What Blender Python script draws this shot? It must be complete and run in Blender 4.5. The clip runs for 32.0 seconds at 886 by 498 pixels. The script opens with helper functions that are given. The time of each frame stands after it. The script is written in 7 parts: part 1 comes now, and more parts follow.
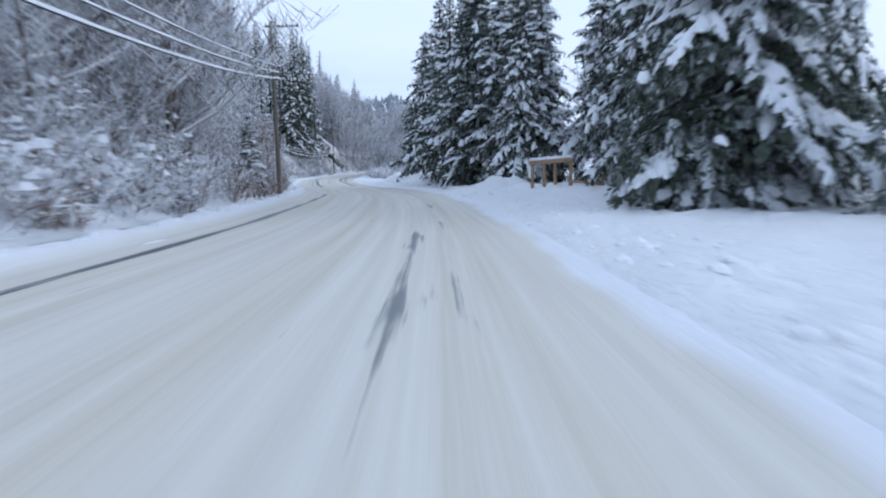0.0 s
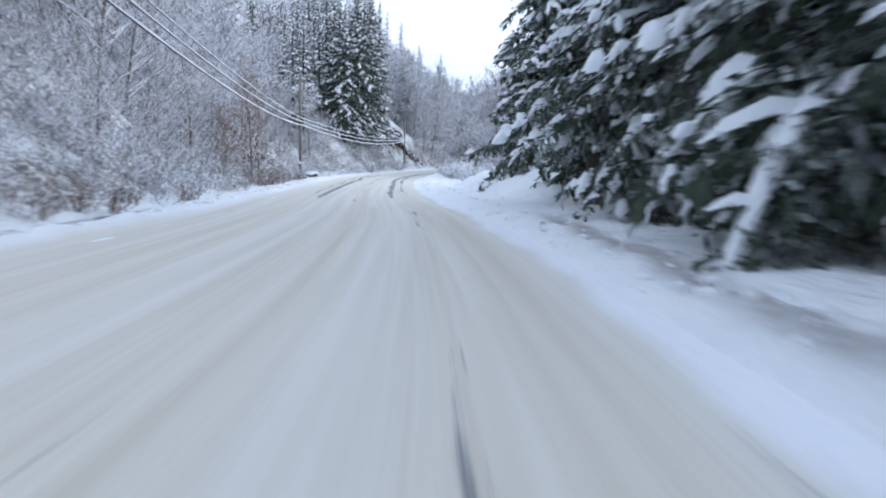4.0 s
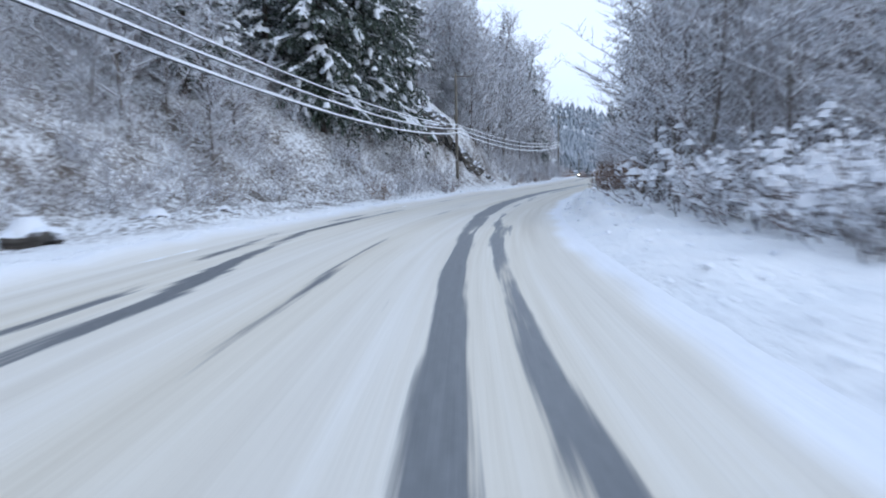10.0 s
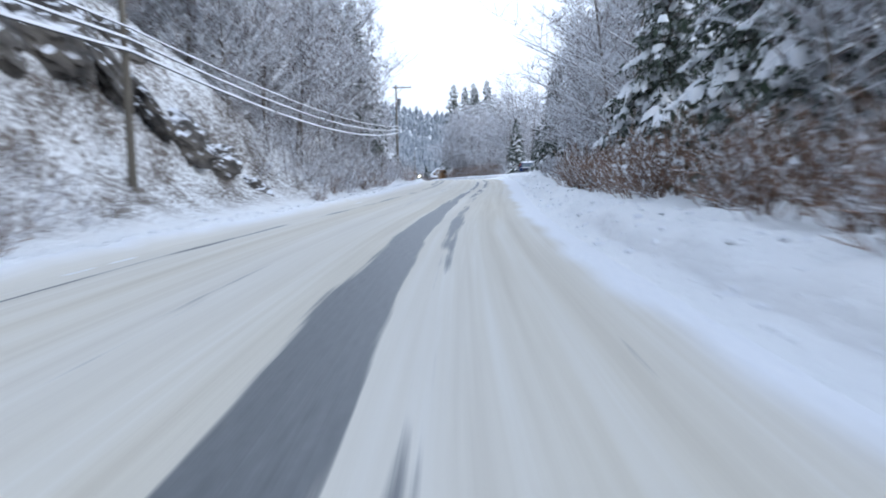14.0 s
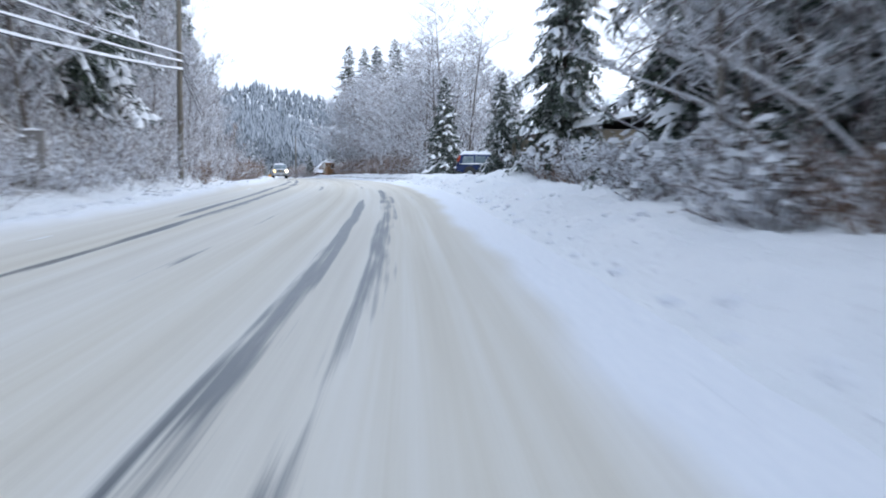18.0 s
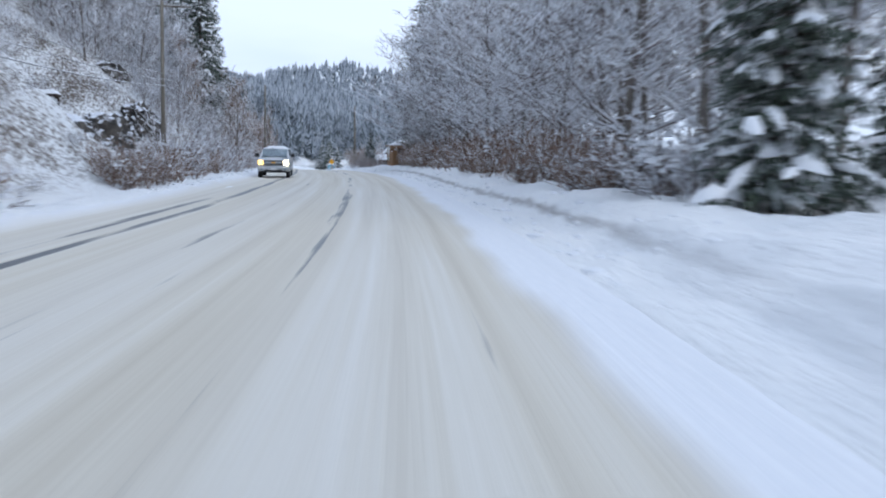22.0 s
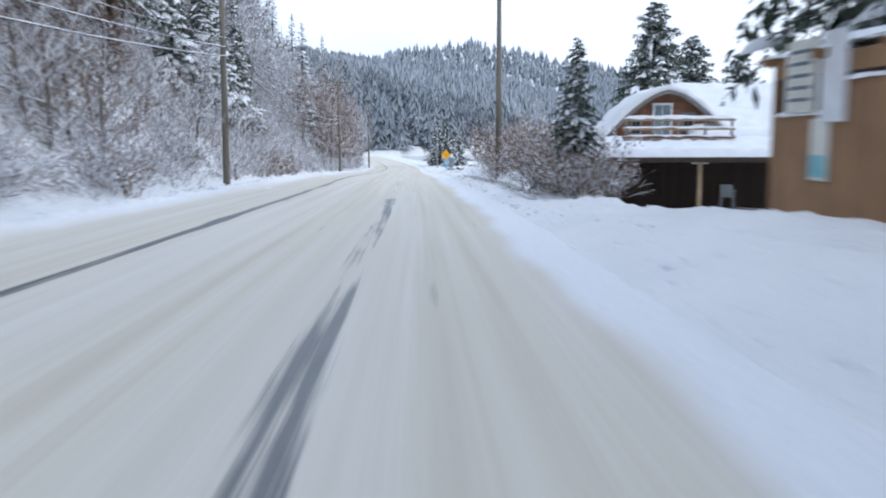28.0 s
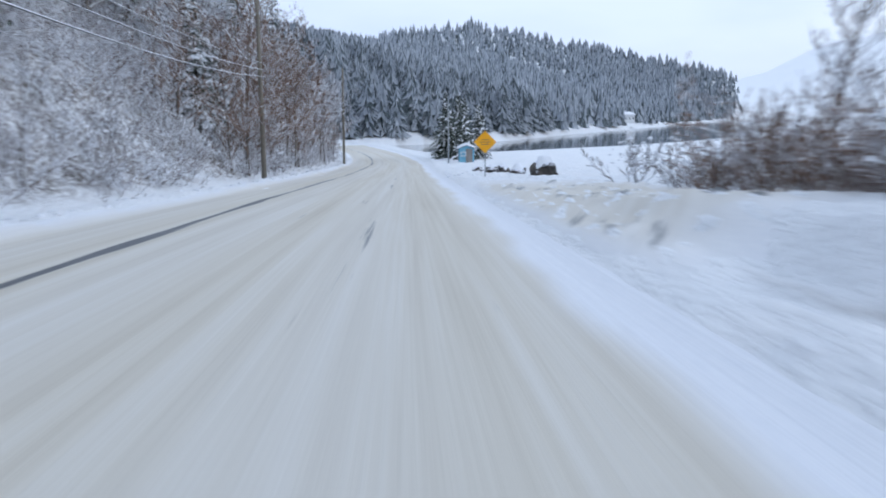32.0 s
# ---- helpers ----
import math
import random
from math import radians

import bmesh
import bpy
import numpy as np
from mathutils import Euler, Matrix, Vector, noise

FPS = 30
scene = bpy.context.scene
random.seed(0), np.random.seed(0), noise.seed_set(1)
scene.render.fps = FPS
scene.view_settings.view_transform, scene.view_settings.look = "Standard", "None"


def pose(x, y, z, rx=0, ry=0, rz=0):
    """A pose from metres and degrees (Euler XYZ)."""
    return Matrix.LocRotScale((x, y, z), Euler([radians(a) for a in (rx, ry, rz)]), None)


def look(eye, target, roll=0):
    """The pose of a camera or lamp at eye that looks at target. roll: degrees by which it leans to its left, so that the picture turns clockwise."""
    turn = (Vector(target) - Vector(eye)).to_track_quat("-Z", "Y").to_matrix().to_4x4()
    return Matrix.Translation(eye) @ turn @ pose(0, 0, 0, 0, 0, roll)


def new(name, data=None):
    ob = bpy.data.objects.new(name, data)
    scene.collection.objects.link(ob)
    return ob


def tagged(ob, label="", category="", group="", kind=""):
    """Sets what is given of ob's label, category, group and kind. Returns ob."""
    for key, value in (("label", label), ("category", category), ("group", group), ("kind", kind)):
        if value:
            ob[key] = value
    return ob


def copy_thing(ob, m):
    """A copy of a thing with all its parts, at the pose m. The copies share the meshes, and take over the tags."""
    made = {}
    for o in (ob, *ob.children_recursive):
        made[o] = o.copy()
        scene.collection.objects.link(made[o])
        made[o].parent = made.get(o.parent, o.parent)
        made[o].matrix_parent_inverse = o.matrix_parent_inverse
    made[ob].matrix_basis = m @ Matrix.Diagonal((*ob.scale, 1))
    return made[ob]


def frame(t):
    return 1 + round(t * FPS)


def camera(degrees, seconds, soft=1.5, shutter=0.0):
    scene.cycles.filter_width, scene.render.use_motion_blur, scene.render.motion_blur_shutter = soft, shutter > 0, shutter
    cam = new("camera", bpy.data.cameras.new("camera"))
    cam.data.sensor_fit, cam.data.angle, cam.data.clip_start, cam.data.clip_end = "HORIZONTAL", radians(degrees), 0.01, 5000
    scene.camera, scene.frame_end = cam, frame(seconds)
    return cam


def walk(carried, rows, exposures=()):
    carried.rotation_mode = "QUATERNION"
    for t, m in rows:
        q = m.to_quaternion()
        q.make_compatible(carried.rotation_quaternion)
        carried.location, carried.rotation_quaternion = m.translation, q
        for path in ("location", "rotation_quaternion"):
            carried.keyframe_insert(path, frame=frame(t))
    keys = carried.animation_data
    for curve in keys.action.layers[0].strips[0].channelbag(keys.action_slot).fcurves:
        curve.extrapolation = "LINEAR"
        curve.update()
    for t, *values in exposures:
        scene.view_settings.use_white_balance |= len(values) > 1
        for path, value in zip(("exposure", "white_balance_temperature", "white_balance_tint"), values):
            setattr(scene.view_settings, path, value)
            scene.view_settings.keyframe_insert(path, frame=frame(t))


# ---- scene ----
# the way of the car: seconds, x, y, z, turn to the left, tilt up, lean to the right
cam = camera(54.25, 32.0, soft=1.9, shutter=0.8)
PATH = [
    (0.0, -0.000, 0.000, 1.638, 0.000, -6.396, 0.907),
    (0.5, -0.025, 7.671, 1.452, 0.042, -6.867, 0.756),
    (1.0, -0.047, 15.329, 1.272, 0.242, -6.957, 0.420),
    (1.5, -0.149, 22.971, 1.099, 0.675, -7.188, 0.277),
    (2.0, -0.368, 30.611, 0.939, 1.937, -6.807, 0.260),
    (2.5, -0.690, 38.240, 0.794, 3.159, -6.577, -0.118),
    (3.0, -1.184, 45.848, 0.650, 4.291, -6.396, -0.416),
    (3.5, -1.809, 53.436, 0.492, 5.088, -6.506, -0.709),
    (5.5, -5.571, 83.522, -0.259, 9.270, -6.493, -1.252),
    (6.0, -6.940, 91.001, -0.457, 10.375, -6.806, -1.070),
    (6.5, -8.408, 98.476, -0.661, 11.040, -6.441, -1.001),
    (7.0, -9.858, 105.982, -0.862, 10.855, -6.143, -0.919),
    (7.5, -11.229, 113.540, -1.043, 10.733, -5.762, -0.603),
    (8.0, -12.541, 121.130, -1.200, 10.421, -5.690, -0.320),
    (8.5, -13.795, 128.735, -1.332, 10.062, -5.814, -0.013),
    (9.0, -14.987, 136.326, -1.439, 9.745, -5.659, 0.390),
    (9.5, -16.177, 143.897, -1.543, 9.419, -5.702, 0.805),
    (10.0, -17.330, 151.472, -1.637, 9.022, -5.371, 1.154),
    (10.5, -18.378, 159.068, -1.737, 8.093, -5.248, 1.381),
    (11.0, -19.253, 166.703, -1.836, 6.398, -5.349, 1.669),
    (11.5, -19.927, 174.397, -1.942, 4.871, -5.324, 1.901),
    (12.0, -20.415, 182.151, -2.057, 3.481, -5.125, 2.197),
    (12.5, -20.744, 189.940, -2.179, 1.988, -5.201, 2.231),
    (13.0, -20.861, 197.731, -2.277, 0.535, -5.283, 2.221),
    (13.5, -20.808, 205.492, -2.348, -0.973, -5.391, 2.133),
    (14.0, -20.567, 213.212, -2.396, -2.356, -5.433, 1.847),
    (14.5, -20.182, 220.935, -2.435, -3.472, -5.271, 1.866),
    (16.5, -17.460, 252.041, -2.649, -7.888, -5.388, 0.159),
    (17.0, -16.513, 259.938, -2.674, -8.376, -5.371, -0.207),
    (17.5, -15.529, 267.847, -2.679, -8.729, -5.551, -0.351),
    (18.0, -14.576, 275.753, -2.667, -8.820, -5.840, -0.409),
    (18.5, -13.680, 283.633, -2.645, -8.782, -5.951, -0.540),
    (19.0, -12.861, 291.494, -2.612, -8.599, -6.095, -0.684),
    (19.5, -12.076, 299.362, -2.574, -8.228, -6.262, -0.743),
    (20.0, -11.360, 307.225, -2.547, -7.689, -6.334, -0.731),
    (20.5, -10.812, 315.080, -2.543, -6.533, -6.568, -0.657),
    (21.0, -10.435, 322.920, -2.560, -5.407, -6.597, -1.218),
    (21.5, -10.179, 330.733, -2.635, -4.022, -6.795, -1.079),
    (22.0, -10.074, 338.554, -2.747, -2.772, -7.062, -0.962),
    (22.5, -10.091, 346.381, -2.878, -1.972, -7.258, -1.230),
    (23.0, -10.205, 354.176, -3.002, -1.124, -7.370, -1.026),
    (23.5, -10.401, 361.937, -3.124, -0.352, -7.413, -0.262),
    (24.0, -10.658, 369.650, -3.242, 0.711, -7.215, 0.635),
    (24.5, -11.024, 377.303, -3.361, 1.516, -7.237, 0.461),
    (26.5, -13.304, 406.578, -3.830, 4.235, -7.641, 0.038),
    (27.0, -14.121, 413.570, -3.980, 4.924, -7.902, 0.185),
    (27.5, -14.994, 420.522, -4.150, 5.316, -7.971, 0.110),
    (28.0, -15.924, 427.501, -4.333, 5.561, -7.957, 0.196),
    (28.5, -16.902, 434.572, -4.505, 5.666, -7.787, 0.283),
    (29.0, -17.836, 441.723, -4.681, 5.596, -7.858, 0.072),
    (29.5, -18.762, 448.893, -4.904, 5.551, -8.013, 0.181),
    (30.0, -19.634, 456.088, -5.147, 5.564, -7.999, 0.762),
    (30.5, -20.603, 463.346, -5.383, 5.522, -8.095, 0.804),
    (31.0, -21.637, 470.657, -5.631, 5.408, -8.359, 0.457),
    (31.5, -22.680, 478.026, -5.890, 5.367, -8.557, 0.366),
    (32.0, -23.730, 485.432, -6.155, 5.408, -8.708, 0.517),
]


def driver_view(x, y, z, turn, tilt, lean):
    a, b = radians(turn), radians(tilt)
    way = Vector((-math.sin(a) * math.cos(b), math.cos(a) * math.cos(b), math.sin(b)))
    eye = Vector((x, y, z))
    return look(eye, eye + way, -lean)


EXPOSURE = [(0.0, -0.16, 6030, 10), (0.5, 0.15, 6190, 10), (1.0, 0.26, 6330, 10), (2.0, 0.18, 6330, 10), (3.0, 0.26, 6350, 10), (6.0, 0.26, 6260, 10), (7.0, 0.14, 6280, 10), (9.0, 0.08, 6220, 10),
            (10.0, 0.04, 6190, 10), (11.0, 0.14, 6260, 10), (12.0, 0.20, 6330, 10), (13.0, 0.34, 6420, 10), (14.0, 0.34, 6440, 10), (17.0, 0.42, 6540, 10), (18.0, 0.38, 6560, 10), (19.0, 0.38, 6560, 10),
            (20.0, 0.22, 6580, 10), (21.0, 0.00, 6520, 10), (22.0, -0.04, 6400, 10), (23.0, 0.05, 6420, 10), (24.0, 0.28, 6450, 10), (27.0, 0.26, 6520, 10), (28.0, 0.24, 6630, 10), (30.0, 0.22, 6600, 10),
            (31.0, 0.03, 6580, 10), (32.0, -0.18, 6290, 10)]
walk(cam, [(r[0], driver_view(*r[1:])) for r in PATH], EXPOSURE)

# the road in plan: metres along it, x, y, height
ROAD = np.array([
    (-220, 0.30, -220.00, 1.20),
    (-60, 0.15, -60.00, 0.90),
    (0, 0.00, 0.00, -0.00),
    (29, -0.35, 29.00, -0.66),
    (58, -2.18, 57.93, -1.24),
    (87, -6.15, 86.66, -1.98),
    (116, -11.49, 115.16, -2.71),
    (145, -16.15, 143.79, -3.18),
    (174, -19.72, 172.56, -3.56),
    (203, -20.80, 201.52, -3.94),
    (232, -19.45, 230.48, -4.13),
    (261, -16.58, 259.34, -4.31),
    (290, -13.22, 288.14, -4.26),
    (319, -10.76, 317.03, -4.19),
    (348, -10.12, 346.02, -4.51),
    (377, -10.91, 375.00, -4.96),
    (406, -12.99, 403.93, -5.41),
    (435, -16.63, 432.70, -6.10),
    (464, -20.37, 461.46, -6.96),
    (493, -24.40, 490.17, -7.96),
    (533, -29.76, 529.81, -9.70),
    (573, -35.12, 569.45, -11.40),
    (613, -40.80, 609.05, -12.60),
    (653, -49.50, 648.10, -13.00),
    (693, -61.50, 686.20, -13.00),
    (973, -160.00, 948.00, -11.50),
    (1993, -420.00, 1934.00, -11.00),
    (4300, -1000.00, 4160.00, -11.00),
])

# ---------------------------------------------------------------- sky and light
LAKE = -14.2
world = bpy.data.worlds.new("overcast_sky")
scene.world = world
world.use_nodes = True
wn, wl = world.node_tree.nodes, world.node_tree.links
wn.clear()
sky = wn.new("ShaderNodeTexSky")
sky.sky_type, sky.sun_disc = "NISHITA", False
sky.sun_elevation, sky.sun_rotation = radians(14), radians(60)
sky.air_density, sky.dust_density = 1.0, 2.0
scaled = wn.new("ShaderNodeVectorMath")
scaled.operation = "SCALE"
scaled.inputs["Scale"].default_value = 0.10
cover = wn.new("ShaderNodeMix")
cover.data_type = "RGBA"
cover.inputs[0].default_value = 0.86
cloud_at = wn.new("ShaderNodeTexCoord")
cloud_map = wn.new("ShaderNodeMapping")
cloud_map.inputs["Scale"].default_value = (1.0, 1.0, 3.0)
cloud = wn.new("ShaderNodeTexNoise")
cloud.inputs["Scale"].default_value, cloud.inputs["Detail"].default_value = 1.6, 5.0
ramp = wn.new("ShaderNodeValToRGB")
ramp.color_ramp.elements[0].position, ramp.color_ramp.elements[0].color = 0.30, (0.66, 0.85, 1.17, 1)
ramp.color_ramp.elements[1].position, ramp.color_ramp.elements[1].color = 0.62, (0.98, 1.14, 1.42, 1)
back = wn.new("ShaderNodeBackground")
back.inputs["Strength"].default_value = 1.0
wout = wn.new("ShaderNodeOutputWorld")
wl.new(sky.outputs[0], scaled.inputs[0])
wl.new(cloud_at.outputs["Generated"], cloud_map.inputs[0])
wl.new(cloud_map.outputs[0], cloud.inputs["Vector"])
wl.new(cloud.outputs["Fac"], ramp.inputs[0])
wl.new(scaled.outputs[0], cover.inputs[6])
wl.new(ramp.outputs[0], cover.inputs[7])
wl.new(cover.outputs[2], back.inputs["Color"])
wl.new(back.outputs[0], wout.inputs[0])

sun = new("sun", bpy.data.lights.new("sun", "SUN"))
sun.data.energy, sun.data.angle, sun.data.color = 0.5, radians(25), (1.0, 0.96, 0.9)
sun.matrix_world = look((200, 60, 140), (0, 200, 0))
scene.view_settings.exposure = 0.0


# ---------------------------------------------------------------- materials
def mat(name, rough=0.8, metal=0.0):
    m = bpy.data.materials.new(name)
    m.use_nodes = True
    b = m.node_tree.nodes["Principled BSDF"]
    b.inputs["Roughness"].default_value, b.inputs["Metallic"].default_value = rough, metal
    return m, m.node_tree.nodes, m.node_tree.links, b


def noise_tex(n, l, scale, detail=4.0, coord="Object", stretch=None):
    co = n.new("ShaderNodeTexCoord")
    t = n.new("ShaderNodeTexNoise")
    t.inputs["Scale"].default_value, t.inputs["Detail"].default_value = scale, detail
    if stretch:
        mp = n.new("ShaderNodeMapping")
        mp.inputs["Scale"].default_value = stretch
        l.new(co.outputs[coord], mp.inputs[0])
        l.new(mp.outputs[0], t.inputs["Vector"])
    else:
        l.new(co.outputs[coord], t.inputs["Vector"])
    return t


def ramp_of(n, l, fac, stops):
    r = n.new("ShaderNodeValToRGB")
    e = r.color_ramp.elements
    while len(e) < len(stops):
        e.new(0.5)
    for el, (p, c) in zip(e, stops):
        el.position, el.color = p, (*c, 1)
    l.new(fac, r.inputs[0])
    return r


def mix_of(n, l, fac, a, b):
    m = n.new("ShaderNodeMix")
    m.data_type = "RGBA"
    for v, i in ((fac, 0), (a, 6), (b, 7)):
        if isinstance(v, (int, float)):
            m.inputs[i].default_value = v
        elif isinstance(v, tuple):
            m.inputs[i].default_value = (*v, 1)
        else:
            l.new(v, m.inputs[i])
    return m.outputs[2]


def maths(n, l, op, a, b=0.0, clamp=False):
    m = n.new("ShaderNodeMath")
    m.operation, m.use_clamp = op, clamp
    for i, v in enumerate((a, b)):
        if isinstance(v, (int, float)):
            m.inputs[i].default_value = v
        else:
            l.new(v, m.inputs[i])
    return m.outputs[0]


def bump(n, l, b, height, strength, distance):
    bp = n.new("ShaderNodeBump")
    bp.inputs["Strength"].default_value, bp.inputs["Distance"].default_value = strength, distance
    l.new(height, bp.inputs["Height"])
    l.new(bp.outputs[0], b.inputs["Normal"])


def speckled(name, lo, hi, scale, rough=0.8, metal=0.0, fine=None, bump_size=0.0, stretch=None, random=0.0):
    """Two colours in a coarse and a fine noise, with some relief."""
    m, n, l, b = mat(name, rough, metal)
    a = noise_tex(n, l, scale, 5.0, stretch=stretch)
    f = noise_tex(n, l, fine or scale * 9, 3.0, stretch=stretch)
    fac = maths(n, l, "ADD", maths(n, l, "MULTIPLY", a.outputs[0], 0.65), maths(n, l, "MULTIPLY", f.outputs[0], 0.35))
    c = ramp_of(n, l, fac, ((0.36, lo), (0.64, hi))).outputs[0]
    if random:
        info = n.new("ShaderNodeObjectInfo")
        hsv = n.new("ShaderNodeHueSaturation")
        l.new(maths(n, l, "ADD", maths(n, l, "MULTIPLY", info.outputs["Random"], random), 1 - random / 2), hsv.inputs["Value"])
        l.new(c, hsv.inputs["Color"])
        c = hsv.outputs[0]
    l.new(c, b.inputs["Base Color"])
    if bump_size:
        bump(n, l, b, f.outputs[0], 0.6, bump_size)
    return m


def road_material():
    """Packed snow with sand on it, and bare wet asphalt where the attribute says that tyres wore it off."""
    m, n, l, b = mat("sanded_snow_road", 0.75)
    uv = n.new("ShaderNodeUVMap")
    uv.uv_map = "along"

    def lengthwise(scale, stretch, detail=4.0):
        mp = n.new("ShaderNodeMapping")
        mp.inputs["Scale"].default_value = stretch
        t = n.new("ShaderNodeTexNoise")
        t.inputs["Scale"].default_value, t.inputs["Detail"].default_value = scale, detail
        l.new(uv.outputs[0], mp.inputs[0])
        l.new(mp.outputs[0], t.inputs["Vector"])
        return t.outputs[0]

    streak = lengthwise(1.0, (0.03, 2.6, 1), 5.0)
    fine = lengthwise(1.0, (0.12, 11.0, 1), 4.0)
    grain = lengthwise(9.0, (1, 1, 1), 6.0)
    patch = lengthwise(1.0, (0.13, 1.7, 1), 5.0)
    sand = n.new("ShaderNodeAttribute")
    sand.attribute_name = "sand"
    bare = n.new("ShaderNodeAttribute")
    bare.attribute_name = "bare"
    white = ramp_of(n, l, grain, ((0.3, (0.81, 0.83, 0.87)), (0.7, (0.90, 0.91, 0.93)))).outputs[0]
    sanded = ramp_of(n, l, maths(n, l, "ADD", maths(n, l, "MULTIPLY", streak, 0.78), maths(n, l, "MULTIPLY", fine, 0.22)),
                     ((0.30, (0.60, 0.545, 0.45)), (0.5, (0.69, 0.64, 0.545)), (0.70, (0.765, 0.73, 0.66)))).outputs[0]
    snow = mix_of(n, l, sand.outputs["Fac"], white, sanded)
    wet = ramp_of(n, l, grain, ((0.3, (0.085, 0.093, 0.10)), (0.7, (0.17, 0.18, 0.19)))).outputs[0]
    worn = maths(n, l, "ADD", bare.outputs["Fac"], maths(n, l, "MULTIPLY", maths(n, l, "SUBTRACT", patch, 0.5), 2.3))
    worn = maths(n, l, "ADD", worn, maths(n, l, "MULTIPLY", maths(n, l, "SUBTRACT", fine, 0.5), 1.0))
    mr = n.new("ShaderNodeMapRange")
    mr.interpolation_type = "SMOOTHSTEP"
    mr.inputs["From Min"].default_value, mr.inputs["From Max"].default_value = 0.46, 0.90
    l.new(worn, mr.inputs[0])
    l.new(mix_of(n, l, mr.outputs[0], snow, wet), b.inputs["Base Color"])
    l.new(maths(n, l, "SUBTRACT", 0.8, maths(n, l, "MULTIPLY", mr.outputs[0], 0.35)), b.inputs["Roughness"])
    h = maths(n, l, "SUBTRACT", maths(n, l, "ADD", fine, maths(n, l, "MULTIPLY", grain, 0.6)), mr.outputs[0])
    bump(n, l, b, h, 0.22, 0.03)
    return m


def ground_material():
    m, n, l, b = mat("snow_ground", 0.85)
    big = noise_tex(n, l, 0.35, 6.0)
    small = noise_tex(n, l, 5.0, 6.0)
    rough_at = n.new("ShaderNodeAttribute")
    rough_at.attribute_name = "wild"
    snow = ramp_of(n, l, big.outputs[0], ((0.3, (0.87, 0.89, 0.91)), (0.7, (0.94, 0.945, 0.95)))).outputs[0]
    litter = ramp_of(n, l, small.outputs[0], ((0.35, (0.07, 0.055, 0.045)), (0.65, (0.19, 0.155, 0.13)))).outputs[0]
    spots = maths(n, l, "ADD", maths(n, l, "MULTIPLY", small.outputs[0], 0.6), maths(n, l, "MULTIPLY", big.outputs[0], 0.4))
    mr = n.new("ShaderNodeMapRange")
    mr.inputs["From Min"].default_value, mr.inputs["From Max"].default_value = 0.44, 0.58
    l.new(spots, mr.inputs[0])
    # spoil at the road edge, and the ditch's shade laid in as colour
    line_at = n.new("ShaderNodeAttribute")
    line_at.attribute_name = "edge_dirt_shade"
    dirt_shade = maths(n, l, "MULTIPLY", line_at.outputs["Fac"], maths(n, l, "ADD", small.outputs[0], 0.15), clamp=True)
    fac = maths(n, l, "MAXIMUM", maths(n, l, "MULTIPLY", mr.outputs[0], rough_at.outputs["Fac"]), dirt_shade)
    l.new(mix_of(n, l, fac, snow, litter), b.inputs["Base Color"])
    bump(n, l, b, maths(n, l, "ADD", small.outputs[0], big.outputs[0]), 0.8, 0.22)
    return m


M_ROAD = road_material()
M_GROUND = ground_material()
M_SNOW = speckled("fresh_snow", (0.82, 0.845, 0.89), (0.92, 0.93, 0.95), 2.0, 0.85, bump_size=0.03)
M_FROST = speckled("frost_on_twigs", (0.66, 0.68, 0.72), (0.88, 0.89, 0.92), 0.8, 0.9, fine=9.0)
M_TWIG = speckled("bare_twigs", (0.12, 0.098, 0.095), (0.28, 0.235, 0.225), 1.2, 0.9, fine=8.0)
M_BARK = speckled("alder_bark", (0.10, 0.085, 0.075), (0.27, 0.24, 0.21), 2.5, 0.9, bump_size=0.02)
M_DARKBARK = speckled("fir_bark", (0.05, 0.038, 0.03), (0.13, 0.10, 0.085), 3.0, 0.95, bump_size=0.03)


def needle_material():
    """Dark green sprays, part of them grey with rime."""
    m, n, l, b = mat("fir_needles", 0.8)
    geo = n.new("ShaderNodeNewGeometry")
    f = noise_tex(n, l, 6.0, 4.0)
    green = ramp_of(n, l, f.outputs[0], ((0.3, (0.022, 0.034, 0.024)), (0.7, (0.072, 0.098, 0.064)))).outputs[0]
    rime = ramp_of(n, l, f.outputs[0], ((0.3, (0.26, 0.29, 0.29)), (0.7, (0.55, 0.58, 0.60)))).outputs[0]
    mr = n.new("ShaderNodeMapRange")
    mr.inputs["From Min"].default_value, mr.inputs["From Max"].default_value = 0.55, 1.1
    l.new(geo.outputs["Random Per Island"], mr.inputs[0])
    l.new(mix_of(n, l, mr.outputs[0], green, rime), b.inputs["Base Color"])
    return m


M_NEEDLE = needle_material()
M_RUST = speckled("rusty_brown_stems", (0.14, 0.086, 0.062), (0.33, 0.217, 0.158), 1.5, 0.9, fine=8.0)
M_POLE = speckled("weathered_pole_wood", (0.13, 0.115, 0.095), (0.25, 0.22, 0.175), 1.0, 0.85, stretch=(6, 6, 0.4), bump_size=0.01)
M_STEEL = speckled("galvanised_steel", (0.28, 0.30, 0.32), (0.42, 0.44, 0.46), 6.0, 0.45, 0.8)
M_CABLE = speckled("black_cable", (0.02, 0.02, 0.022), (0.05, 0.05, 0.055), 6.0, 0.6)

M_BOULDER = speckled("grey_boulder", (0.10, 0.10, 0.105), (0.26, 0.25, 0.25), 1.6, 0.85, bump_size=0.05)


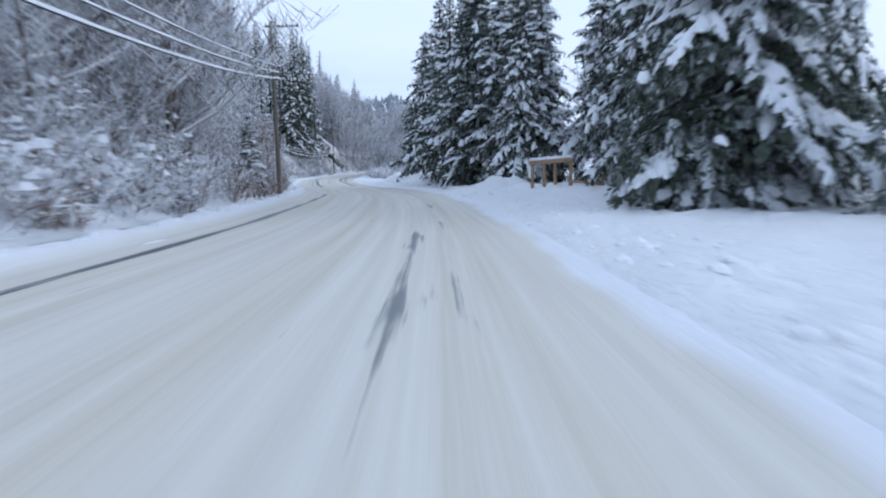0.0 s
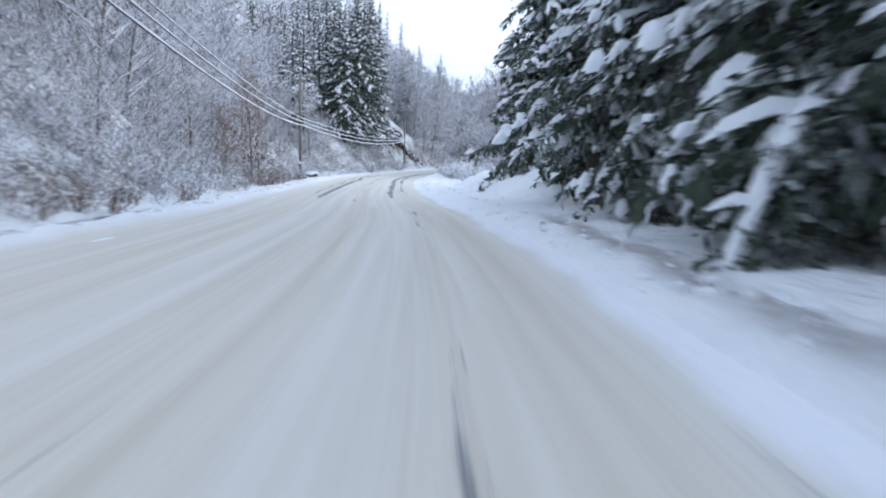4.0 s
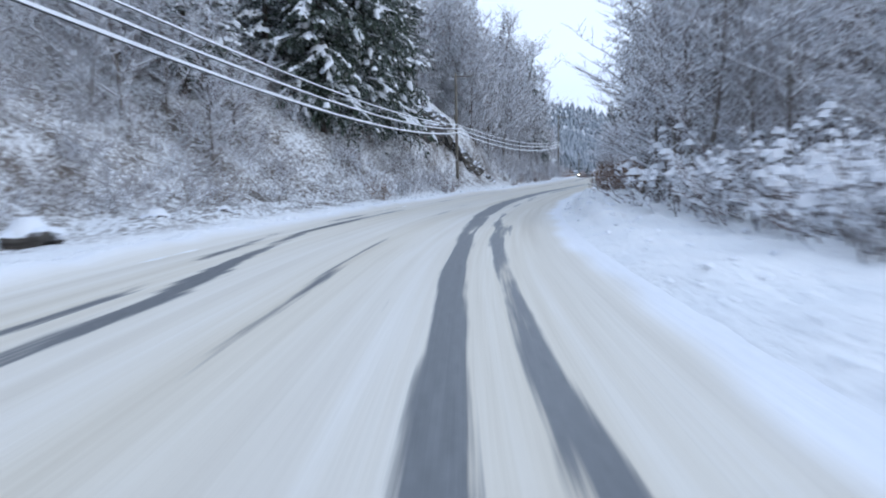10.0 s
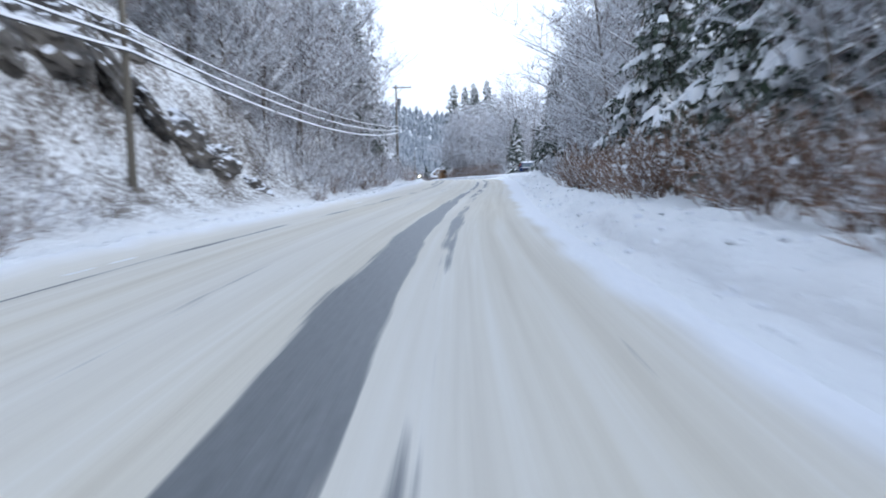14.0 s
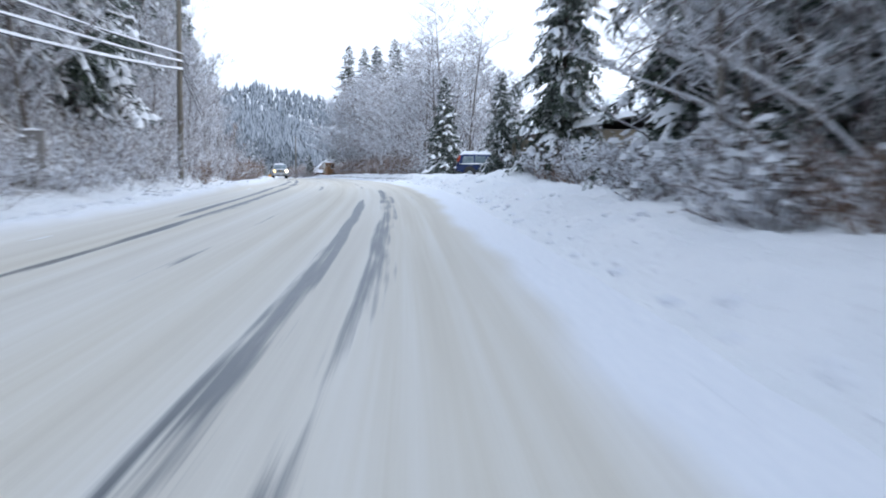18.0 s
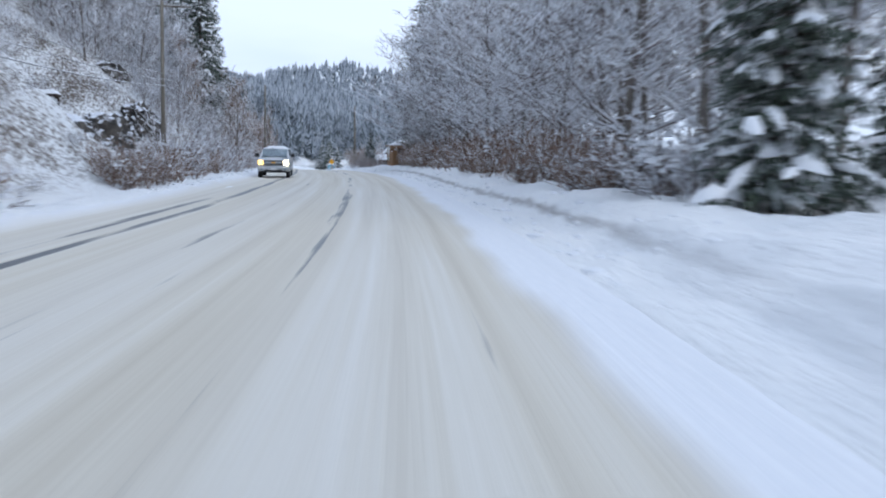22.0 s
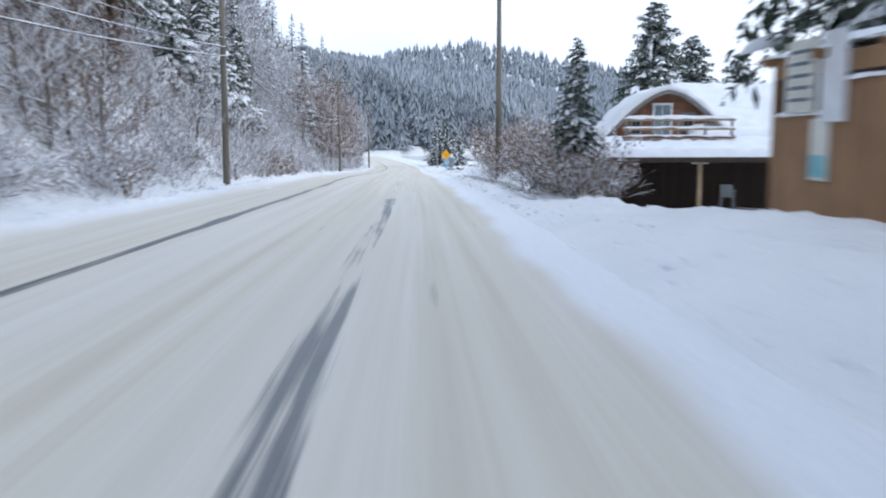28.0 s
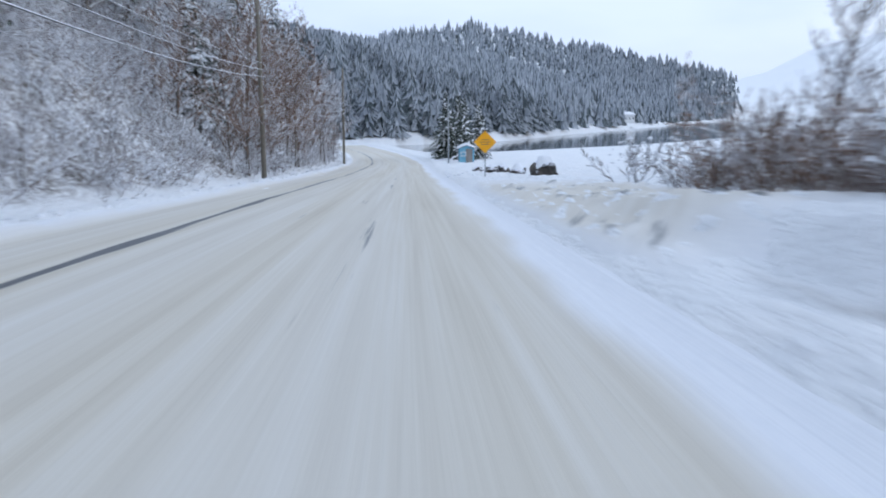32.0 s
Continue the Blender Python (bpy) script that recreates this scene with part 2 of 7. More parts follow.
# ---------------------------------------------------------------- mesh tools
def mesh_of(name, verts, faces, mats, index=None, smooth=False):
    """A mesh from arrays: verts n x 3, faces m x 3 or m x 4."""
    verts, faces = np.asarray(verts, np.float32), np.asarray(faces, np.int32)
    me = bpy.data.meshes.new(name)
    k = faces.shape[1]
    me.vertices.add(len(verts))
    me.vertices.foreach_set("co", verts.ravel())
    me.loops.add(faces.size)
    me.loops.foreach_set("vertex_index", faces.ravel())
    me.polygons.add(len(faces))
    me.polygons.foreach_set("loop_start", np.arange(0, faces.size, k, dtype=np.int32))
    for m in mats:
        me.materials.append(m)
    if index is not None:
        me.polygons.foreach_set("material_index", np.asarray(index, np.int32))
    me.polygons.foreach_set("use_smooth", np.full(len(faces), smooth))
    me.update(calc_edges=True)
    me.validate()
    return me


def part(name, bm, material, parent=None, label="", smooth=False):
    me = bpy.data.meshes.new(name)
    if isinstance(bm, bpy.types.Mesh):
        me = bm
    else:
        bmesh.ops.recalc_face_normals(bm, faces=bm.faces)
        if smooth:
            for f in bm.faces:
                f.smooth = True
        bm.to_mesh(me)
        bm.free()
        me.materials.append(material)
    ob = new(name, me)
    if parent:
        ob.parent = parent
    if label:
        tagged(ob, label)
    return ob


def box(size, at=(0, 0, 0), bevel=0.0, turn=None, bm=None):
    bm = bm or bmesh.new()
    r = bmesh.ops.create_cube(bm, size=1.0)["verts"]
    bmesh.ops.scale(bm, vec=size, verts=r)
    if bevel:
        es = list({e for v in r for e in v.link_edges})
        out = bmesh.ops.bevel(bm, geom=es, offset=bevel, segments=2, profile=0.6, affect="EDGES")
        r = list({v for f in out["faces"] for v in f.verts} | {v for v in r if v.is_valid})
    if turn is not None:
        bmesh.ops.transform(bm, matrix=turn, verts=r)
    bmesh.ops.translate(bm, vec=at, verts=r)
    return bm


def rod(a, b, r0, r1=None, sides=10, bm=None):
    bm = bm or bmesh.new()
    a, b = Vector(a), Vector(b)
    m = Matrix.Translation((a + b) / 2) @ (b - a).to_track_quat("Z", "Y").to_matrix().to_4x4()
    bmesh.ops.create_cone(bm, cap_ends=True, segments=sides, radius1=r0, radius2=r0 if r1 is None else r1, depth=(b - a).length, matrix=m)
    return bm


def smoothstep(a, b, x):
    t = np.clip((np.asarray(x, float) - a) / (b - a), 0, 1)
    return t * t * (3 - 2 * t)


# ---------------------------------------------------------------- the lie of the land
DENSE = np.arange(-220, 4300, 1.0)


def hermite(col):
    s, v = ROAD[:, 0], ROAD[:, col]
    g = np.gradient(v, s)
    i = np.clip(np.searchsorted(s, DENSE, "right") - 1, 0, len(s) - 2)
    h = s[i + 1] - s[i]
    t = (DENSE - s[i]) / h
    return ((2 * t**3 - 3 * t**2 + 1) * v[i] + (t**3 - 2 * t**2 + t) * h * g[i]
            + (-2 * t**3 + 3 * t**2) * v[i + 1] + (t**3 - t**2) * h * g[i + 1])


RX, RY, RZ = hermite(1), hermite(2), hermite(3)
TX, TY = np.gradient(RX), np.gradient(RY)
TL = np.hypot(TX, TY)
TX, TY = TX / TL, TY / TL


def flat(s, d):
    """Plan position of a point s along the road and d to the right of the driver's line."""
    s, d = np.asarray(s, float), np.asarray(d, float)
    x, y, tx, ty = (np.interp(s, DENSE, a) for a in (RX, RY, TX, TY))
    w = smoothstep(70, 190, np.abs(d))
    lx, ly = -0.085 * s, 0.9964 * s
    return (x + ty * d) * (1 - w) + (lx + 0.9964 * d) * w, (y - tx * d) * (1 - w) + (ly + 0.085 * d) * w


def ripple(s, d, f, seed):
    return (np.sin(s * f + seed) * np.cos(d * f * 1.31 + seed * 1.7) + 0.6 * np.sin(s * f * 2.17 - d * f * 1.9 + seed * 2.3)
            + 0.4 * np.sin(s * f * 0.43 + d * f * 3.1 + seed))


RIDGE = np.array([(-420, 380, 75), (-300, 700, 62), (-190, 950, 36), (-150, 1200, 44), (-140, 1405, 74), (-78, 1475, 89), (76, 1530, 60), (200, 1590, 42), (330, 1760, 25), (400, 1930, 12), (460, 2080, 0)])
FAR_SHORE = np.array([(-90, 706), (-46, 745), (-29, 772), (-7, 858), (30, 974), (99, 1198), (200, 1500), (303, 1805), (420, 2050)])
NEAR_SHORE = np.array([(-80, 660), (-40, 655), (-31, 664), (-9, 687), (14, 723), (52, 800), (150, 870), (420, 960), (900, 990)])


def to_line(x, y, line):
    """Distance to a polyline, the side (right of it: positive) and the value of its third column there."""
    best = np.full(np.shape(x), 1e9)
    side, val = np.zeros(np.shape(x)), np.zeros(np.shape(x))
    for a, b in zip(line[:-1], line[1:]):
        ab = b[:2] - a[:2]
        t = np.clip(((x - a[0]) * ab[0] + (y - a[1]) * ab[1]) / (ab @ ab), 0, 1)
        px, py = a[0] + ab[0] * t, a[1] + ab[1] * t
        dd = np.hypot(x - px, y - py)
        near = dd < best
        best = np.where(near, dd, best)
        side = np.where(near, np.sign((x - px) * ab[1] - (y - py) * ab[0]), side)
        if line.shape[1] > 2:
            val = np.where(near, a[2] + (b[2] - a[2]) * t, val)
    return best, side, val


def far_height(x, y):
    dr, _, top = to_line(x, y, RIDGE)
    ds, side, _ = to_line(x, y, FAR_SHORE)
    dn, nside, _ = to_line(x, y, NEAR_SHORE)
    inland = np.where(side < 0, ds, -ds)
    hill = LAKE + 1.2 + (top - LAKE) * np.clip(inland / (inland + dr + 1e-6), 0, 1) ** 0.9
    plain = LAKE + 1.3
    far = 300 * smoothstep(2500, 3700, y) * smoothstep(100, 1600, x) * (1 + 0.14 * np.sin(x * 0.006) + 0.07 * np.sin(x * 0.017 + 1.0))
    z = np.where(inland > 0, hill, LAKE - 2.0)
    return np.where((nside > 0) & (inland <= 0), plain - 2.4 * (1 - smoothstep(-4, 9, dn)), z) + far


def profile(s, d):
    """Height over the road's middle, from side to side of it."""
    e, r = -d, d
    # uphill side
    e0 = 9.9 + 6.0 * smoothstep(112, 130, s) * (1 - smoothstep(200, 222, s)) + 2.5 * smoothstep(385, 398, s) * (1 - smoothstep(418, 435, s))
    q = np.maximum(e - e0, 0)
    steep = 0.80 - 0.14 * smoothstep(100, 150, s) * (1 - smoothstep(205, 235, s))
    hill = steep * np.where(q < 50, q, 50 + (q - 50) * 0.35) * (0.35 + 0.65 * smoothstep(0, 7, q))
    hill = hill * (1 - 0.80 * smoothstep(382, 392, s) * (1 - smoothstep(414, 424, s)) * (1 - smoothstep(14, 21, q)))
    rock = 2.8 * smoothstep(236, 246, s) * (1 - smoothstep(262, 275, s)) * smoothstep(2.5, 5.5, q)
    rough = smoothstep(9, 13, e) * 0.28 * ripple(s, d, 0.9, 1.0) + smoothstep(14, 30, e) * 0.45 * ripple(s, d, 0.22, 4.0)
    bank_l = 0.20 * np.exp(-((e - 8.2 - 0.25 * np.sin(s * 0.21)) / 0.6) ** 2) * (1 + 0.5 * np.sin(s * 1.7) * np.sin(s * 0.53)) + 0.10 * smoothstep(7.2, 8.2, e)
    left = np.where(e > 7.0, hill + rock + rough + bank_l, 0)
    # lake side
    amp = 0.22 + 0.30 * smoothstep(170, 190, s) * (1 - smoothstep(425, 450, s)) - 0.12 * smoothstep(320, 328, s) * (1 - smoothstep(346, 354, s))
    away = 0.5 * smoothstep(176, 190, s) * (1 - smoothstep(430, 446, s)) + 0.9 * smoothstep(335, 355, s) * (1 - smoothstep(430, 446, s))
    bank = 0.07 * smoothstep(2.2, 2.8, r) + amp * smoothstep(2.2 + away, 3.5 + away, r) * (1 + 0.30 * np.sin(s * 0.9 + 0.6 * np.sin(s * 0.31)) * np.sin(r * 1.3))
    heap = 1.25 * smoothstep(98, 108, s) * (1 - smoothstep(132, 146, s)) * smoothstep(5.0, 8.0, r) * (1 - smoothstep(12, 17, r))
    heap = heap + 0.85 * np.exp(-((s - 61.5) / 3.2) ** 2 - ((r - 7.0) / 1.9) ** 2) + 0.16 * smoothstep(326, 332, s) * (1 - smoothstep(346, 354, s)) * smoothstep(4.6, 6.0, r)
    heap = heap + 0.32 * np.exp(-((s - 441) / 5) ** 2) * smoothstep(3.2, 5.2, r) * (1 - smoothstep(9, 12, r))
    heap = heap + 0.9 * np.exp(-((s - 318.5) / 2.2) ** 2 - ((r - 6.6) / 1.3) ** 2) + 0.55 * np.exp(-((s - 324) / 1.8) ** 2 - ((r - 6.4) / 1.0) ** 2)
    heap = heap + 0.45 * smoothstep(34, 41, s) * (1 - smoothstep(50, 57, s)) * smoothstep(4.4, 7.0, r)
    heap = heap * (1 + 0.16 * ripple(s, r, 1.1, 2.0))
    ditch = -0.28 * smoothstep(452, 462, s) * (1 - smoothstep(490, 502, s)) * np.exp(-((r - 3.75) / 0.35) ** 2)
    ditch = ditch - 0.10 * smoothstep(172, 184, s) * (1 - smoothstep(232, 246, s)) * (np.exp(-((r - 3.25) / 0.16) ** 2) + 0.7 * np.exp(-((r - 4.3) / 0.2) ** 2))
    yard = -0.82 * smoothstep(447, 456, s) * (1 - smoothstep(476, 483, s)) * smoothstep(5.4, 7.4, r)
    rise = 0.55 * smoothstep(458, 466, s) * (1 - smoothstep(500, 516, s)) * smoothstep(4.0, 5.3, r) * (1 - smoothstep(6.9, 7.7, r) * (1 - smoothstep(474, 480, s)))
    wave = smoothstep(2.4, 3.4, r) * (0.06 * ripple(s, r, 1.6, 5.0) + 0.03 * ripple(s, r * 1.4, 4.1, 3.0) + 0.02 * ripple(s * 0.7, r, 7.0, 1.3))
    right = np.where(r > 2.2, bank + heap + ditch + yard + rise + wave, 0)
    return np.where(d < 0, left, right)


def land(s, d):
    s, d = np.asarray(s, float), np.asarray(d, float)
    x, y = flat(s, d)
    near = np.interp(s, DENSE, RZ) + profile(s, d)
    far = far_height(x, y)
    drop = np.maximum(LAKE + 1.3, near - 0.16 * np.maximum(d - 24, 0))
    near = np.where(d > 24, drop, near)
    w = smoothstep(598, 664, s) * np.maximum(smoothstep(6, 26, np.abs(d + 2.5)), smoothstep(700, 800, s))
    w = np.maximum(w, smoothstep(150, 420, d) * smoothstep(200, 500, s))
    return x, y, near * (1 - w) + far * w


def spot(s, d, sink=0.0):
    x, y, z = land(s, d)
    return Vector((float(x), float(y), float(z) - sink))


def turn_at(s):
    """Degrees to the left of north in which the road runs."""
    return math.degrees(math.atan2(-float(np.interp(s, DENSE, TX)), float(np.interp(s, DENSE, TY))))


def grid_mesh(name, ss, ds, lift, material, uv=False, keep=None):
    S, D = np.meshgrid(ss, ds, indexing="ij")
    x, y, z = land(S, D)
    v = np.stack([x, y, z + lift], -1).reshape(-1, 3)
    nd = len(ds)
    i = np.arange((len(ss) - 1))[:, None] * nd + np.arange(nd - 1)[None]
    f = np.stack([i, i + 1, i + nd + 1, i + nd], -1).reshape(-1, 4)
    if keep is not None:
        f = f[keep(S, D)[:-1, :-1].reshape(-1)]
    me = mesh_of(name, v, f, [material], smooth=True)
    return me, S.reshape(-1), D.reshape(-1)


def put_values(me, name, values):
    at = me.attributes.new(name, "FLOAT", "POINT")
    at.data.foreach_set("value", np.asarray(values, np.float32))


# ground: one sheet to the horizon
fine_s = np.concatenate([np.arange(-200, -30, 10), np.arange(-30, 560, 0.7), np.arange(560, 1000, 4), np.arange(1000, 1700, 12), np.arange(1700, 2200, 40), np.arange(2200, 4300, 70)])
gd = np.concatenate([-np.geomspace(2600, 34, 22), np.arange(-32, -12, 1.0), np.arange(-12, -6.9, 0.3), np.arange(-6.5, 2.1, 1.0), np.arange(2.2, 3.7, 0.2), np.arange(3.7, 4.5, 0.08), np.arange(4.6, 7.0, 0.2), np.arange(7.2, 14, 0.5), np.arange(14, 34, 1.5), np.arange(35, 260, 7), np.arange(270, 560, 18), np.geomspace(600, 2600, 10)])
ground_mesh, GS, GD = grid_mesh("ground", fine_s, gd, 0.0, M_GROUND)
spoil = smoothstep(60, 66, GS) * (1 - smoothstep(84, 92, GS)) * np.exp(-((GD - 3.4 - 0.04 * (GS - 66)) / 0.4) ** 2)
# dark line by the bank; along the ditch (454-500) it paints its shade
edge_line = 0.9 * spoil + np.exp(-((GD - 4.05 - 0.12 * np.sin(GS * 0.11) - 0.06 * np.sin(GS * 0.9)) / 0.11) ** 2) * (0.9 * smoothstep(345, 365, GS) * (1 - smoothstep(415, 435, GS)) + 1.6 * smoothstep(454, 466, GS) * (1 - smoothstep(488, 500, GS)))
put_values(ground_mesh, "edge_dirt_shade", np.minimum(edge_line + 0.28 * smoothstep(172, 184, GS) * (1 - smoothstep(232, 246, GS)) * np.exp(-((GD - 3.25) / 0.2) ** 2), 1.0))
put_values(ground_mesh, "wild", smoothstep(0, 30, GS) * (1 - smoothstep(96, 104, GS)) * np.exp(-((GD + 9.3) / 0.3) ** 2) * 1.3 + smoothstep(9.8, 12, -GD) * (0.4 + 0.6 * smoothstep(40, 70, GS)) + smoothstep(9, 14, GD) * 0.45 * (1 - smoothstep(436, 450, GS)))
tagged(new("ground", ground_mesh), "snow-covered ground and steep bushy hillside", "ground", kind="structure")

# road: packed, sanded snow with worn tracks, laid just over the ground
rs = np.arange(-40, 705, 1.0)
rd = np.concatenate([np.arange(-8.2, 2.9, 0.15)])
road_mesh, S_, D_ = grid_mesh("road", rs, rd, 0.03, M_ROAD)
v = np.empty(len(S_) * 3, np.float32)
road_mesh.vertices.foreach_get("co", v)
v = v.reshape(-1, 3)
v[:, 2] -= 0.06 * (1 - smoothstep(-8.2, -7.6, D_)) + 0.08 * smoothstep(2.4, 2.8, D_)
road_mesh.vertices.foreach_set("co", v.ravel())
lay = road_mesh.uv_layers.new(name="along")
li = np.empty(len(road_mesh.loops), np.int32)
road_mesh.loops.foreach_get("vertex_index", li)
lay.data.foreach_set("uv", np.stack([S_[li], D_[li]], -1).astype(np.float32).ravel())


def band(s, d, s0, s1, mid, half, strength, fade=6.0):
    """A worn track between two places on the road; mid and half are rows of (s, value)."""
    m = np.interp(s, *zip(*mid))
    h = np.interp(s, *zip(*half))
    return strength * smoothstep(s0 - fade, s0 + fade, s) * (1 - smoothstep(s1 - fade, s1 + fade, s)) * (1 - smoothstep(h * 0.55, h * 1.35, np.abs(d - m)))


far_track = ((-40, -6.2), (40, -6.2), (65, -5.8), (100, -4.4), (165, -4.5), (180, -5.9), (230, -6.4), (300, -5.2), (345, -5.4), (390, -5.6), (440, -4.7), (480, -4.7), (520, -5.2), (640, -4.5))
main_track = ((-40, -0.4), (100, -0.1), (146, 0.0), (176, -0.5), (205, -1.2), (262, -1.5), (300, -1.2), (350, -1.3), (390, -1.4), (420, -0.8), (500, -0.8), (640, -0.6))
bare = band(S_, D_, -40, 70, far_track, ((0, 0.17), (1, 0.17)), 0.95)
bare = np.maximum(bare, band(S_, D_, 112, 200, far_track, ((112, 0.2), (150, 0.28), (200, 0.2)), 1.05))
bare = np.maximum(bare, band(S_, D_, 120, 200, [(a, b - 0.8) for a, b in far_track], ((0, 0.16), (1, 0.16)), 0.75))
bare = np.maximum(bare, band(S_, D_, 200, 300, far_track, ((0, 0.10), (1, 0.10)), 0.8))
bare = np.maximum(bare, band(S_, D_, 290, 700, far_track, ((290, 0.18), (360, 0.16), (420, 0.16), (700, 0.12)), 0.95))
bare = np.maximum(bare, band(S_, D_, 300, 372, [(a, b - 0.65) for a, b in far_track], ((0, 0.16), (1, 0.16)), 0.95))
bare = np.maximum(bare, band(S_, D_, 110, 312, main_track, ((110, 0.12), (128, 0.26), (160, 0.24), (176, 0.24), (198, 0.44), (240, 0.46), (256, 0.36), (272, 0.22), (300, 0.18), (312, 0.16)), np.interp(S_, (110, 180, 200, 245, 270), (0.98, 1.0, 1.3, 1.3, 0.95)), 8))
bare = np.maximum(bare, band(S_, D_, 122, 196, [(a, b + 0.85) for a, b in main_track], ((122, 0.06), (148, 0.08), (158, 0.2), (172, 0.2), (196, 0.1)), 0.95, 8))
bare = np.maximum(bare, band(S_, D_, 262, 322, [(a, b + 0.75) for a, b in main_track], ((0, 0.12), (1, 0.12)), 0.72, 6))
bare = np.maximum(bare, band(S_, D_, 200, 318, [(a, b + 1.0) for a, b in main_track], ((0, 0.2), (1, 0.2)), 0.66, 8))
bare = np.maximum(bare, band(S_, D_, 174, 186, [(a, b + 1.15) for a, b in main_track], ((0, 0.22), (1, 0.22)), 0.6, 5))
bare = np.maximum(bare, band(S_, D_, 4, 26, [(0, -0.55), (1, -0.55)], ((0, 0.15), (1, 0.15)), 0.75, 4))
bare = np.maximum(bare, band(S_, D_, -10, 112, [(0, 0.25), (1, 0.25)], ((0, 0.12), (1, 0.12)), 0.5))
bare = np.maximum(bare, band(S_, D_, 47, 52, [(0, 0.0), (1, 0.0)], ((0, 0.3), (1, 0.3)), 0.7, 2))
bare = np.maximum(bare, band(S_, D_, 318, 410, main_track, ((318, 0.14), (410, 0.12)), 0.52))
bare = np.maximum(bare, band(S_, D_, 408, 470, main_track, ((408, 0.2), (430, 0.26), (470, 0.2)), 0.66, 10))
bare = np.maximum(bare, band(S_, D_, 470, 560, main_track, ((470, 0.16), (560, 0.1)), 0.3, 10))
bare = np.maximum(bare, band(S_, D_, 100, 420, [(a, b - 2.2) for a, b in main_track], ((0, 0.1), (1, 0.1)), 0.45, 10))
verge = np.interp(S_, (0, 220, 300, 350, 480, 640), (2.25, 2.15, 1.45, 1.6, 1.85, 1.8)) + 0.10 * np.sin(S_ * 0.35) + 0.07 * np.sin(S_ * 1.3)
sand = smoothstep(-8.0, -7.1, D_) * (1 - smoothstep(verge - 0.28, verge + 0.18, D_))
sand = sand * (0.92 + 0.08 * np.sin(D_ * 2.1 + 0.6 * np.sin(S_ * 0.05)))
put_values(road_mesh, "bare", bare)
put_values(road_mesh, "sand", sand)
tagged(new("road", road_mesh), "two-lane road of packed sanded snow with worn dark tyre tracks", "road", kind="structure")

# lake
lv = [(-110, 630, LAKE), (60, 630, LAKE), (1500, 900, LAKE), (1500, 2300, LAKE), (380, 2100, LAKE), (-70, 760, LAKE)]
M_WATER, wn_, wl_, wb_ = mat("lake_water", 0.07)
wb_.inputs["Base Color"].default_value = (0.035, 0.05, 0.06, 1)
wb_.inputs["IOR"].default_value = 1.33
wt = noise_tex(wn_, wl_, 0.6, 4.0, stretch=(1.0, 0.5, 1.0))
bump(wn_, wl_, wb_, wt.outputs[0], 0.08, 0.06)
bml = bmesh.new()
bml.faces.new([bml.verts.new(p) for p in lv])
tagged(part("lake", bml, M_WATER), "dark calm lake water in the bay", "lake", kind="structure")

# side road of grey trodden snow beside the main road
tx_s, tx_d = np.arange(490, 545, 1.0), np.arange(2.5, 14.1, 0.4)
drive_mesh, DS, DD = grid_mesh("driveway", tx_s, tx_d, 0.035, M_ROAD, keep=None)
lay2 = drive_mesh.uv_layers.new(name="along")
li2 = np.empty(len(drive_mesh.loops), np.int32)
drive_mesh.loops.foreach_get("vertex_index", li2)
lay2.data.foreach_set("uv", np.stack([DS[li2] + DD[li2], DD[li2] - DS[li2] * 0.4], -1).astype(np.float32).ravel())
edge = smoothstep(496, 503, DS - (DD - 3.0) * 0.8) * (1 - smoothstep(518, 534, DS)) * (1 - smoothstep(8.0, 11.0, DD)) * smoothstep(2.6, 3.4, DD)
dv = np.empty(len(DS) * 3, np.float32)
drive_mesh.vertices.foreach_get("co", dv)
dv = dv.reshape(-1, 3)
dv[:, 2] -= 0.10 * (1 - smoothstep(0.02, 0.25, edge))
drive_mesh.vertices.foreach_set("co", dv.ravel())
put_values(drive_mesh, "sand", edge * 0.8)
put_values(drive_mesh, "bare", edge * (0.36 + 0.2 * np.sin(DD * 2.2 + DS * 0.3)))
tagged(new("driveway", drive_mesh), "grey trodden snow of a side road turning off", "driveway", kind="structure")


# ---------------------------------------------------------------- plants
def cross_tubes(a, b, ra, rb, cap=1.9):
    """Twigs as four-edged spindles: two faces below are bark, two above carry snow."""
    a, b = np.asarray(a, float), np.asarray(b, float)
    t = b - a
    t /= np.linalg.norm(t, axis=1)[:, None] + 1e-9
    side = np.cross(t, np.array([0, 0, 1.0]))
    ln = np.linalg.norm(side, axis=1)[:, None]
    side = np.where(ln > 0.05, side / (ln + 1e-9), np.array([1.0, 0, 0]))
    top = np.cross(side, t)
    ra, rb = np.asarray(ra)[:, None], np.asarray(rb)[:, None]
    v = np.stack([a + side * ra, a + top * ra * cap, a - side * ra, a - top * ra, b + side * rb, b + top * rb * cap, b - side * rb, b - top * rb], 1)
    q = np.array([(0, 1, 5, 4), (1, 2, 6, 5), (2, 3, 7, 6), (3, 0, 4, 7)])
    f = ((np.arange(len(a)) * 8)[:, None, None] + q[None]).reshape(-1, 4)
    return v.reshape(-1, 3), f, np.tile([1, 1, 0, 0], len(a))


